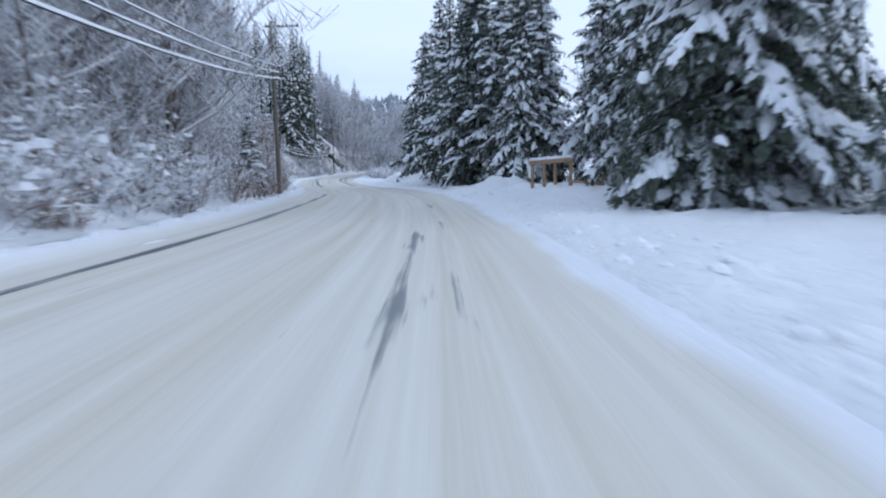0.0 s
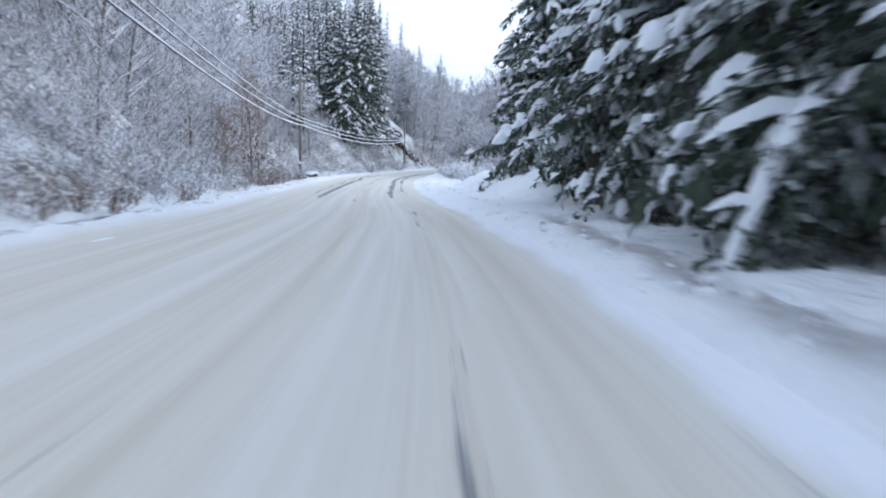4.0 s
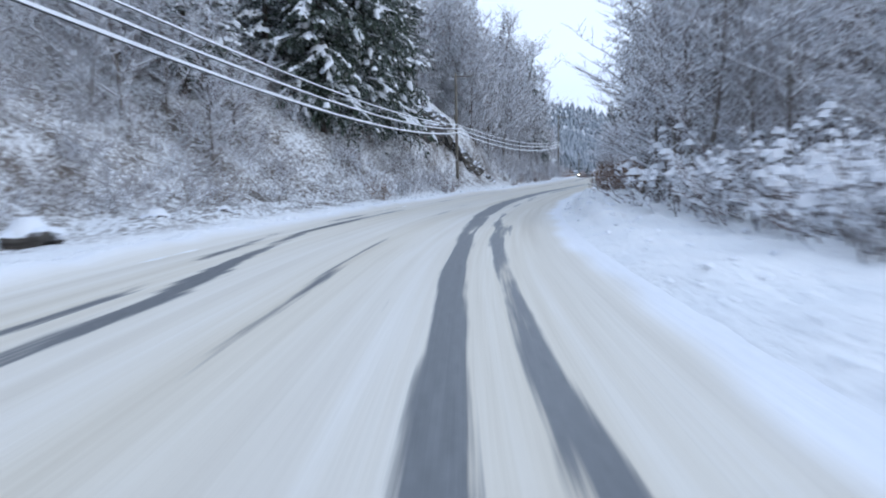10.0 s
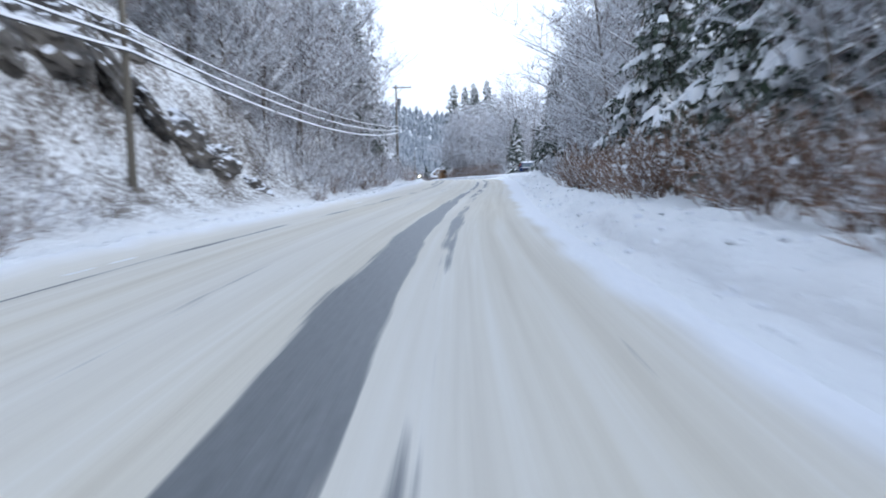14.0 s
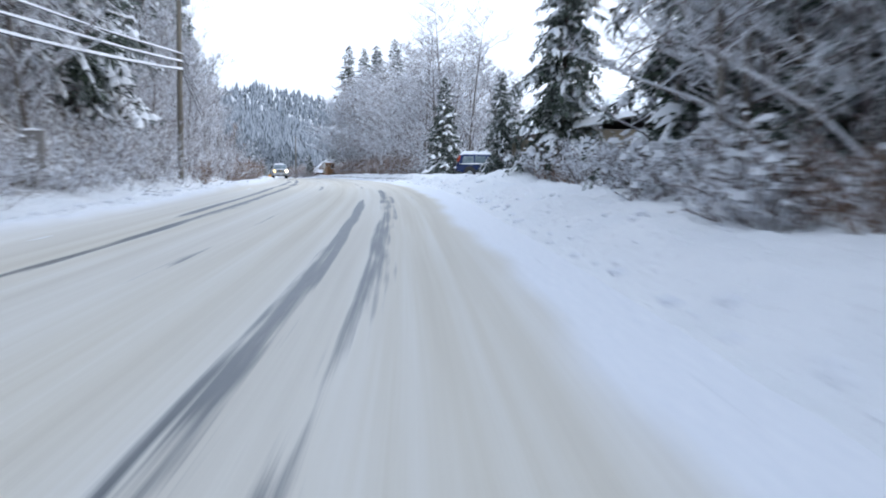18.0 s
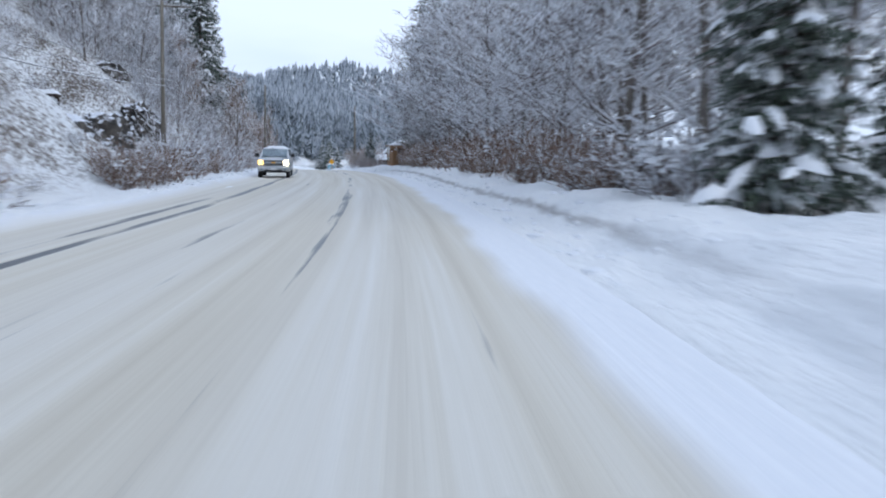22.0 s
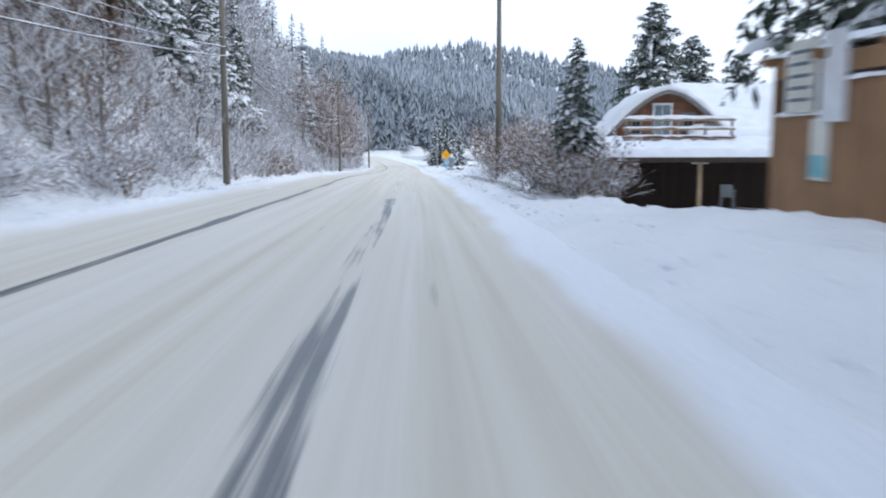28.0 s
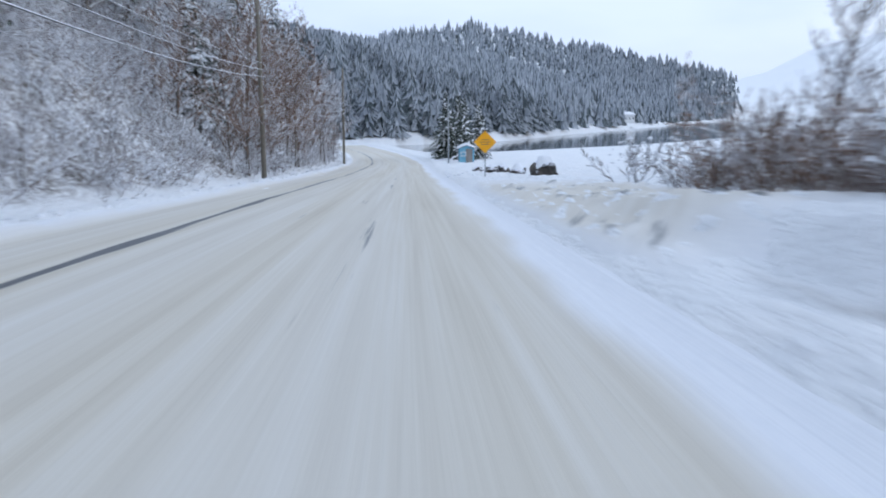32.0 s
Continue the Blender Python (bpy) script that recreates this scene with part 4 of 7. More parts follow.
for s, d, k, c in ((56, 14.8, 0, 0.9), (76, 7.8, 0, 1.0), (70, 10.8, 0, 0.95), (86, 8.6, 0, 0.9), (305, 10.0, 0, 0.85), (297, 11.6, 0, 0.9), (117.5, 9.9, 0, 1.0), (114, 14, 0, 0.95), (121, 13.2, 0, 0.9), (126, 15.5, 0, 0.7), (103, 10.8, 0, 0.9),
                   (317, 7.9, 0, 0.62), (331.5, 7.7, 0, 0.34), (301, 13, 0, 1.0), (294, 14.5, 0, 1.0), (287, 13.5, 0, 1.05), (280, 14.0, 0, 1.0), (308, 13, 0, 0.9),
                   (512, -19, 0, 0.6), (519, -20, 0, 0.7), (526, -19, 0, 0.6),
                   (226, -19, 1, 0.85), (231, -22, 1, 0.9), (236, -18.5, 1, 0.85), (240, -21, 1, 0.95), (244, -20.5, 1, 0.9), (247, -23, 1, 1.0), (251, -21.5, 1, 0.95), (254, -24, 1, 1.0), (258, -22, 1, 0.9), (262, -24.5, 1, 0.95), (235, -26, 1, 1.0), (242, -27, 1, 1.0),
                   (318, -15.5, 0, 0.9), (226, -16.5, 0, 1.1), (230, -18.2, 0, 1.15), (234, -17, 0, 1.1), (238, -19.2, 0, 1.2), (221, -18, 0, 1.1), (242, -22, 0, 1.2), (370, -17.5, 0, 0.75), (375, -19, 0, 0.8), (366, -20, 0, 0.8), (468, -17.5, 1, 1.0), (473, -18, 1, 1.0), (478, -18.5, 1, 1.05), (483, -17.5, 1, 0.95), (466, -21, 0, 1.1), (470, -23, 1, 0.9), (474, -21.5, 0, 1.15), (478, -23.5, 1, 0.95), (482, -22, 0, 1.1), (486, -24, 1, 0.9), (472, -26, 1, 0.95), (480, -26, 1, 0.95)):
    plant(dark_firs[k], s, d, c, rng=pick, label="dark evergreen with hanging sprays and little snow", category="tree", group="dark evergreens", force=True)
for s, d, c in ((500, -15.8, 0.85), (505, -16.5, 0.95), (510, -15.5, 0.8), (496, -17.5, 0.9), (321, -14.5, 1.2), (62, -10.9, 0.5), (552, -15, 0.9), (560, -14, 0.8)):
    plant(firs[0], s, d, c, rng=pick, label=FIR, category="tree", group="hillside firs", force=True)
for s0, s1, count in ((556, 625, 18), (128, 150, 5), (430, 470, 4)):
    for _ in range(count):
        plant(russet[pick.integers(0, 2)], pick.uniform(s0, s1), -pick.uniform(11.0, 18), pick.uniform(0.7, 1.1), rng=pick, label="leafless russet-twigged tree lightly dusted with snow", category="tree", group="russet trees")
for s, d, c in ((228, -17, 1.0), (224, -19, 1.0), (229, -24, 1.1), (222, -23, 1.0), (225, -28, 1.1), (218, -26, 1.0), (300, -19, 0.95), (306, -16, 0.9), (296, -22, 1.1)):
    plant(slope_firs[pick.integers(0, 2)], s, d, c, rng=pick, label=FIR, category="tree", group="hillside firs", force=True)
for s0, s1, e0, e1, count in ((486, 545, 20, 28, 2), (545, 640, 14, 30, 15), (205, 252, 22, 34, 14), (312, 338, 15, 26, 5), (340, 405, 34, 55, 8), (500, 640, 19, 45, 26), (20, 60, 28, 40, 4), (60, 205, 34, 58, 14)):
    for _ in range(count):
        plant(slope_firs[pick.integers(0, 2)], pick.uniform(s0, s1), -pick.uniform(e0, e1), pick.uniform(0.8, 1.25), rng=pick, label=FIR, category="tree", group="hillside firs")
for s0, s1, d0, d1, count in ((598, 640, -22, -10, 14), (188, 236, 8.5, 18, 40), (262, 300, 10, 20, 8), (374, 436, 9.5, 22, 12) ):
    for _ in range(count):
        plant(alders[pick.integers(0, 5)], pick.uniform(s0, s1), pick.uniform(d0, d1), pick.uniform(0.6, 1.05), rng=pick, label=FROSTED, category="tree", group="frosted roadside trees")
for s0, s1, d0, d1, count in ((190, 236, 9, 16, 16), (372, 434, 8.2, 11, 26), (372, 436, 11, 20, 14), (258, 300, 8.5, 14, 10), (300, 345, 18, 30, 10)):
    for _ in range(count):
        plant(broad[pick.integers(0, 3)], pick.uniform(s0, s1), pick.uniform(d0, d1), pick.uniform(0.7, 1.1), rng=pick, label="spreading leafless tree, its twigs thick with snow", category="tree", group="spreading frosted trees")
for s0, s1, d0, d1, lo, hi, count in ((266, 318, -24, -13.5, 0.95, 1.3, 44), (340, 470, -32, -13.5, 0.6, 1.0, 44), (176, 202, 6.8, 12, 0.55, 0.8, 12), (186, 204, 11, 20, 0.8, 1.05, 12), (182, 235, 17, 34, 0.6, 0.9, 18), (20, 62, -24, -13, 0.9, 1.25, 22), (66, 205, -32, -19, 0.9, 1.2, 40)):
    for _ in range(count):
        plant(alders[pick.integers(0, 5)] if d0 > 0 else dense[pick.integers(0, 4)], pick.uniform(s0, s1), pick.uniform(d0, d1), pick.uniform(lo, hi) * (1.0 if d0 > 0 else 1.25), rng=pick, label=FROSTED, category="tree", group="frosted roadside trees" if d0 > 0 else "frosted hillside trees")
for s, d, c in ((67, 8.6, 0.62), (75, 9.6, 0.7), (81, 7.9, 0.6), (61, 13.5, 0.7), (184, 7.0, 0.62), (188, 8.4, 0.7), (193, 6.9, 0.62), (197, 8.2, 0.7), (180, 9.2, 0.55), (176, 11.0, 0.6), (268, 8.6, 0.8), (274, 9.4, 0.75), (281, 8.4, 0.8), (286, 9.8, 0.85), (292, 8.2, 0.75), (299, 9.2, 0.8), (305, 8.6, 0.7), (364, 10.0, 0.95), (368, 12.5, 1.0), (372, 9.6, 0.9), (362, 14.5, 0.9)):
    plant(broad[pick.integers(0, 3)], s, d, c, rng=pick, label="spreading leafless tree, its twigs thick with snow", category="tree", group="spreading frosted trees", force=True)
for s, d, c in ((512, 11.6, 0.5),):
    plant(alders[1], s, d, c, rng=pick, label=FROSTED, category="tree", group="frosted roadside trees", force=True)
for s0, s1, d0, d1, count in ((172, 192, 13, 19, 12),):
    for _ in range(count):
        plant(broad[pick.integers(0, 3)], pick.uniform(s0, s1), pick.uniform(d0, d1), pick.uniform(0.45, 0.75), rng=pick, label="spreading leafless tree, its twigs thick with snow", category="tree", group="spreading frosted trees")
for s, d in ((409, 10.5), (417, 9.6), (423, 10.8), (428, 9.4), (431.5, 10.6), (433, 8.8), (436, 9.6), (435, 11.6), (437, 12.8), (439.5, 10.4), (442, 11.6), (445, 11.0), (434, 14), (441, 14.5), (447, 13.5), (297, 9.2), (262, 8.2), (266, 9.6), (271, 8.0), (276, 9.4), (285, 7.8), (291, 8.6), (298, 7.6), (363.5, 8.6), (367, 9.6), (362, 11.5), (370, 8.2)):
    plant(tall[pick.integers(0, 2)], s, d, pick.uniform(0.85, 1.1), rng=pick, label="tall bare tree with snow along its spreading branches", category="tree", group="tall bare trees", force=True)
for _ in range(150):
    s = pick.uniform(-8, 640)
    lo = 18 if 112 < s < 210 else 12.5
    e = pick.uniform(lo, lo + 16)
    plant(dense[pick.integers(0, 4)], s, -e, pick.uniform(0.6, 0.95) + 0.025 * (e - lo), rng=pick, label=FROSTED, category="tree", group="frosted hillside trees")
for _ in range(130):
    s = pick.uniform(-8, 640)
    lo = 15.5 if 112 < s < 210 else 10.8
    plant(saplings[pick.integers(0, 3)], s, -pick.uniform(lo, lo + 8), pick.uniform(0.5, 1.0), rng=pick, label="young leafless tree white with frost", category="tree", group="frosted hillside saplings")
for _ in range(30):
    plant(bushes[pick.integers(0, 4)], pick.uniform(6, 48), -pick.uniform(10.6, 19), pick.uniform(1.2, 2.0), rng=pick, label="tall leafless shrub thick with snow", category="shrub", group="frosted shrubs")
for _ in range(22):
    plant(bushes[pick.integers(0, 4)], pick.uniform(166, 186), pick.uniform(5.8, 8.8), pick.uniform(1.0, 1.6), rng=pick, label="low leafless shrub coated in frost", category="shrub", group="frosted shrubs by the lake side")
for _ in range(14):
    plant(bushes[pick.integers(0, 4)], pick.uniform(361, 373), pick.uniform(6.4, 11), pick.uniform(1.0, 1.5), rng=pick, label="low leafless shrub coated in frost", category="shrub", group="frosted shrubs by the lake side")
for _ in range(14):
    plant(russet[pick.integers(0, 2)], pick.uniform(540, 605), -pick.uniform(10.6, 14), pick.uniform(1.0, 1.3), rng=pick, label="leafless russet-twigged tree lightly dusted with snow", category="tree", group="russet trees", force=True)
for s, d in ((473.2, 4.4), (474.0, 4.1), (474.3, 4.9)):
    plant(tall_shrubs[pick.integers(0, 3)], s, d, pick.uniform(0.38, 0.48), rng=pick, label="tall tangled brown shrub with snow on its twigs", category="shrub", group="tall shrubs", force=True)
for _ in range(26):
    plant(bushes[pick.integers(0, 4)], pick.uniform(146, 164), -pick.uniform(10.8, 15.5), pick.uniform(1.0, 1.6), rng=pick, label="low leafless shrub coated in frost", category="shrub", group="frosted shrubs")
for _ in range(62):
    s = pick.uniform(-8, 620)
    lo = 12.5 if 140 < s < 205 else 9.9
    plant(bushes[pick.integers(0, 4)], s, -pick.uniform(lo, lo + 4.5), pick.uniform(0.6, 1.35), rng=pick, label="low leafless shrub coated in frost", category="shrub", group="frosted shrubs")
for s0, s1, d0, d1, count in ((20, 60, -10.6, -9.6, 9), (60, 104, -10.5, -9.4, 16), (126, 160, -11.8, -9.9, 16), (212, 300, -10.8, -9.8, 14), (300, 420, -11.2, -9.8, 14), (420, 520, -10.6, -9.8, 10),
                              (207, 262, 4.7, 7.6, 58), (196, 207, 7.2, 9.5, 6), (365, 428, 5.5, 8.2, 70), (262, 298, 5.8, 7.6, 20), (312, 322, 6.6, 7.8, 5)):
    for _ in range(count):
        plant(rusty[pick.integers(0, 3)], pick.uniform(s0, s1), pick.uniform(d0, d1), pick.uniform(0.85, 1.35) if s0 == 365 else (pick.uniform(0.85, 1.25) if s0 == 207 else pick.uniform(0.6, 1.05)), rng=pick, label="dense brown leafless shrub dusted with snow", category="shrub", group="brown shrubs")
for s0, s1, d0, d1, count in ((136, 215, 9, 15, 40), (262, 310, 5.8, 10, 36), (484, 507, 7.2, 11, 20), (507, 524, 9, 14, 22), (300, 323, 6.4, 8.2, 12), (140, 165, 7, 10, 14)):
    for _ in range(count):
        plant(bushes[pick.integers(0, 4)], pick.uniform(s0, s1), pick.uniform(d0, d1), pick.uniform(0.7, 1.3), rng=pick, label="low leafless shrub coated in frost", category="shrub", group="frosted shrubs by the lake side")

for s0, s1, d0, d1, lo, hi, count in ((455, 460, 4.6, 5.3, 0.5, 0.75, 15), (460.5, 474, 5.6, 7.3, 0.6, 0.9, 26), (474, 484, 5.4, 8.8, 0.75, 1.1, 16), (484, 507, 6.6, 10.5, 0.5, 0.85, 34), (507, 520, 9, 13, 0.4, 0.7, 10)):
    for _ in range(count):
        plant(tall_shrubs[pick.integers(0, 3)], pick.uniform(s0, s1), pick.uniform(d0, d1), pick.uniform(lo, hi), rng=pick, label="tall tangled brown shrub with snow on its twigs", category="shrub", group="tall shrubs", force=s1 == 460)

clump_rng = np.random.default_rng(77)
for s0, s1, d0, d1, count in ((344, 361, -10.6, -9.2, 16), (375, 391, -11.0, -9.8, 12), (486, 501, -10.8, -9.6, 6), (486, 508, 6.8, 9.8, 20)):
    for _ in range(count):
        plant(rusty[clump_rng.integers(0, 3)], clump_rng.uniform(s0, s1), clump_rng.uniform(d0, d1), clump_rng.uniform(0.75, 1.1), rng=clump_rng, label="dense brown leafless shrub dusted with snow", category="shrub", group="brown shrubs", force=True)

for _ in range(34):
    plant(bushes[clump_rng.integers(0, 4)], clump_rng.uniform(372, 413), -clump_rng.uniform(12.5, 22), clump_rng.uniform(0.35, 0.6), rng=clump_rng, label="low leafless shrub coated in frost", category="shrub", group="frosted shrubs", force=True)


def scatter(name, kits, places, rng, label, mats, category="woods", sink=0.1):
    """Many plants joined into one mesh."""
    places = [p for p in places if not taken(p[0], p[1])]
    S, D = np.array([p[0] for p in places]), np.array([p[1] for p in places])
    x, y, z = land(S, D)
    V, F, K, o = [], [], [], 0
    for i, (s, d, c) in enumerate(places):
        k = kits[rng.integers(0, len(kits))]
        a = rng.random() * 6.283
        rot = np.array([[math.cos(a), -math.sin(a), 0], [math.sin(a), math.cos(a), 0], [0, 0, 1]])
        if cleared(s, d):
            continue
        V.append(k[0] @ rot.T * c + np.array((x[i], y[i], z[i] - sink)))
        F.append(k[1] + o)
        K.append(k[2])
        o += len(k[0])
    me = mesh_of(name, np.concatenate(V), np.concatenate(F), mats, np.concatenate(K))
    return tagged(new(name, me), label, category, kind="stuff")


# thicket on the slope, and woods higher up
def brush(seed, tall, bark=0.40):
    """One shrub of the thicket: many thin stems, frosted twigs and a little caught snow."""
    v, f, k = shrub_set(seed, 2.3 * tall, 2.5, 7, min_r=0.015, twigs=3, limbs=5, brown=bark)
    return joined([(v, f, k), snow_clumps(np.random.default_rng(seed + 60), 7, 1.3, 0.2, 1.6 * tall, 0.04, 0.15)])


thicket_kits = [brush(500 + i, 0.8 + 0.18 * i) for i in range(6)]
white_kits = [brush(520 + i, 0.9 + 0.2 * i, 0.16) for i in range(6)]
PATCH = 11.0


def thicket_patch(seed, q0, count, kits):
    """A stretch of thicket, as the slope lies there; q0 is its distance above the foot of the slope."""
    rng = np.random.default_rng(seed)
    V, F, K, o = [], [], [], 0
    for n in range(count):
        q = q0 + PATCH * rng.random()
        a = rng.random() * 6.283
        c = rng.uniform(0.65, 1.2) * (0.75 + 0.25 * min(q / 4, 1.0))
        k = kits[rng.integers(0, 6)]
        rot = np.array([[math.cos(a), -math.sin(a), 0], [math.sin(a), math.cos(a), 0], [0, 0, 1]])
        z = 0.8 * q * (0.35 + 0.65 * float(smoothstep(0, 7, q))) - 0.25
        V.append(k[0] @ rot.T * c + np.array((-q, PATCH * (rng.random() - 0.5), z)))
        F.append(k[1] + o)
        K.append(k[2])
        o += len(k[0])
    v, f, k = np.concatenate(V), np.concatenate(F), np.concatenate(K)
    root = new("thicket")
    for nm, which, material in (("twig_mass", 0, M_TWIG), ("snow", 1, M_FROST)):
        ids, flat_f = np.unique(f[k == which], return_inverse=True)
        tagged(part(nm, mesh_of(nm, v[ids], flat_f.reshape(-1, 4), [material]), None, root), kind="stuff")
    return root


patches = [[thicket_patch(700 + 10 * r + i, PATCH * r + 0.4, (44, 36, 26)[r], thicket_kits) for i in range(3)] for r in range(3)]
white_patches = [thicket_patch(750 + r, PATCH * r + 0.4, 44 - 8 * r, white_kits) for r in range(3)]
for n, s in enumerate(np.arange(-10, 650, PATCH - 1.0)):
    s = float(s)
    for r in range(3):
        if 232 < s < 280 and r < 2 or 358 < s < 424 and r < 2:
            continue
        raised = smoothstep(112, 130, s) * (1 - smoothstep(200, 222, s))
        e0 = 9.9 + 6.0 * raised
        x, y = flat(s, -e0)
        m = Matrix.Translation((float(x), float(y), float(np.interp(s, DENSE, RZ)) + 0.1)) @ Matrix.Rotation(radians(turn_at(s)), 4, "Z")
        ob = copy_thing(white_patches[r] if s < 45 else patches[r][(n + r) % 3], m)
        ob.scale = (1, 1 if (n // 3) % 2 else -1, 1 - 0.17 * float(smoothstep(100, 150, s) * (1 - smoothstep(205, 235, s))))
        tagged(ob, "dense frosted thicket of bare twigs on the snowy slope", "thicket", "thicket on the slope", "stuff")
drop_kit([k_ for r_ in patches for k_ in r_] + white_patches)
places = []
for s0, s1, e0, e1, count in ((232, 280, 10.3, 30, 210), (358, 424, 10.3, 34, 330)):
    for _ in range(count):
        places.append((pick.uniform(s0, s1), -pick.uniform(e0, e1), pick.uniform(0.6, 1.15)))
for _ in range(160):
    places.append((pick.uniform(138, 310), pick.uniform(9, 20), pick.uniform(0.6, 1.1)))
for _ in range(70):
    places.append((pick.uniform(372, 436), pick.uniform(8, 18), pick.uniform(0.6, 1.1)))
scatter("thicket", thicket_kits, places, pick, "low thicket of frosted twigs among rocks and trees", [M_TWIG, M_FROST], "thicket")
far_kits = []
for i in range(5):
    krng = np.random.default_rng(300 + i)
    far_kits.append(roof_twigs(*arrays(grow(krng, 12, 0.05, 0.55, 2, 0.08, 20, 5), 0.055), krng, 0.4))
places = [(pick.uniform(-25, 680), -pick.uniform(22, 72), pick.uniform(0.9, 1.5)) for _ in range(600)]
scatter("hillside_woods", far_kits, places, pick, "leafless frosted woods covering the upper hillside", [M_TWIG, M_FROST])


def small_conifer(rng, layers=3, sides=5):
    """A far tree: ragged skirts of boughs, one over another."""
    V, F, K = [], [], []
    for i in range(layers):
        u = i / layers
        z0, z1 = 0.04 + 0.9 * u, min(1.0, 0.06 + 0.9 * u + (0.16 if layers > 5 else 0.42))
        r = 0.20 * (1 - u) ** 0.8 + 0.02
        o = len(V)
        V.append((0, 0, z1))
        ph = rng.random() * 6.28
        for k in range(sides * 2):
            a = ph + math.pi * k / sides
            rr = r * ((1.15 if k % 2 == 0 else 0.45) + 0.3 * rng.random())
            V.append((math.cos(a) * rr, math.sin(a) * rr, z0 - 0.06 * (k % 2 == 0) + 0.025 * rng.normal()))
        for k in range(sides * 2):
            F.append((o, o + 1 + k, o + 1 + (k + 1) % (2 * sides)))
            K.append(1 if rng.random() < 0.66 else 0)
    return np.array(V), np.array(F), np.array(K)


tiny = [small_conifer(np.random.default_rng(400 + i)) for i in range(6)]
ragged = [small_conifer(np.random.default_rng(420 + i), 11, 9) for i in range(6)]
far_rng = np.random.default_rng(11)
cand_s, cand_d = far_rng.uniform(600, 2120, 100000), far_rng.uniform(-430, 680, 100000)
cx, cy, cz = land(cand_s, cand_d)
ok = (cz > LAKE + 2.0) & ~((np.abs(cand_d + 3) < 14) & (cand_s < 712)) & ~((np.abs(cand_d - 12) < 16) & (cand_s < 690)) & (to_line(cx, cy, FAR_SHORE)[1] < 0) & ((to_line(cx, cy, RIDGE)[1] > 0) | (to_line(cx, cy, RIDGE)[0] < 22)) & ((cand_d > -240) | (cand_s < 900))
sel = np.nonzero(ok)[0][:30000]
# haze over the bay is mixed into both base colours, besides the snow
FAR_HAZY_FROST = speckled("far_hazy_snowy_needles", (0.30, 0.33, 0.37), (0.52, 0.555, 0.60), 0.05, 0.95, fine=0.6)
FAR_HAZY_NEEDLE = speckled("far_hazy_needles", (0.075, 0.092, 0.10), (0.17, 0.20, 0.21), 0.05, 0.95, fine=0.6)
places = [(cand_s[i], cand_d[i], 8 + 10 * far_rng.random() ** 1.5) for i in sel if cand_s[i] < 840]
scatter("forest", ragged, places, far_rng, "snow-dusted conifers at the foot of the hill by the bay", [FAR_HAZY_NEEDLE, FAR_HAZY_FROST], "forest")
places = [(cand_s[i], cand_d[i], 7.5 + 9 * far_rng.random() ** 1.6) for i in sel if cand_s[i] >= 840]
scatter("forest", tiny, places, far_rng, "dense conifer forest dusted with snow on the hill across the bay", [FAR_HAZY_NEEDLE, FAR_HAZY_FROST], "forest")
drop_kit([high_fir, wide_fir] + dark_firs + tall_shrubs + green_firs + russet + tall + broad + alders + dense + saplings + firs + slope_firs + big_firs + bushes + rusty)

# lumps thrown up by the plough along both edges
clod_rng = np.random.default_rng(23)
clods = []
for i in range(6):
    bmc = bmesh.new()
    bmesh.ops.create_icosphere(bmc, subdivisions=1, radius=1.0)
    vv = np.array([v_.co * (0.75 + 0.5 * clod_rng.random()) for v_ in bmc.verts]) * np.array((1.0, 0.8, 0.6))
    ff = np.array([[v_.index for v_ in f_.verts] for f_ in bmc.faces])
    clods.append((vv, ff, np.zeros(len(ff), int)))
    bmc.free()
places = []
for _ in range(5200):
    s = clod_rng.uniform(-4, 560)
    if clod_rng.random() < 0.62:
        d = 2.7 + abs(clod_rng.normal(0, 1.3)) + (3.0 * clod_rng.random() if 98 < s < 140 else 0)
    else:
        d = -8.0 - abs(clod_rng.normal(0, 0.5))
    places.append((s, d, 0.03 + 0.14 * clod_rng.random() ** 3))
for _ in range(700):
    places.append((clod_rng.uniform(452, 506), 4.3 + 1.6 * clod_rng.random(), 0.05 + 0.16 * clod_rng.random() ** 2))
scatter("snow_clods", clods, places, clod_rng, "loose lumps of ploughed snow along the road edges", [M_SNOW], "snow", 0.0)


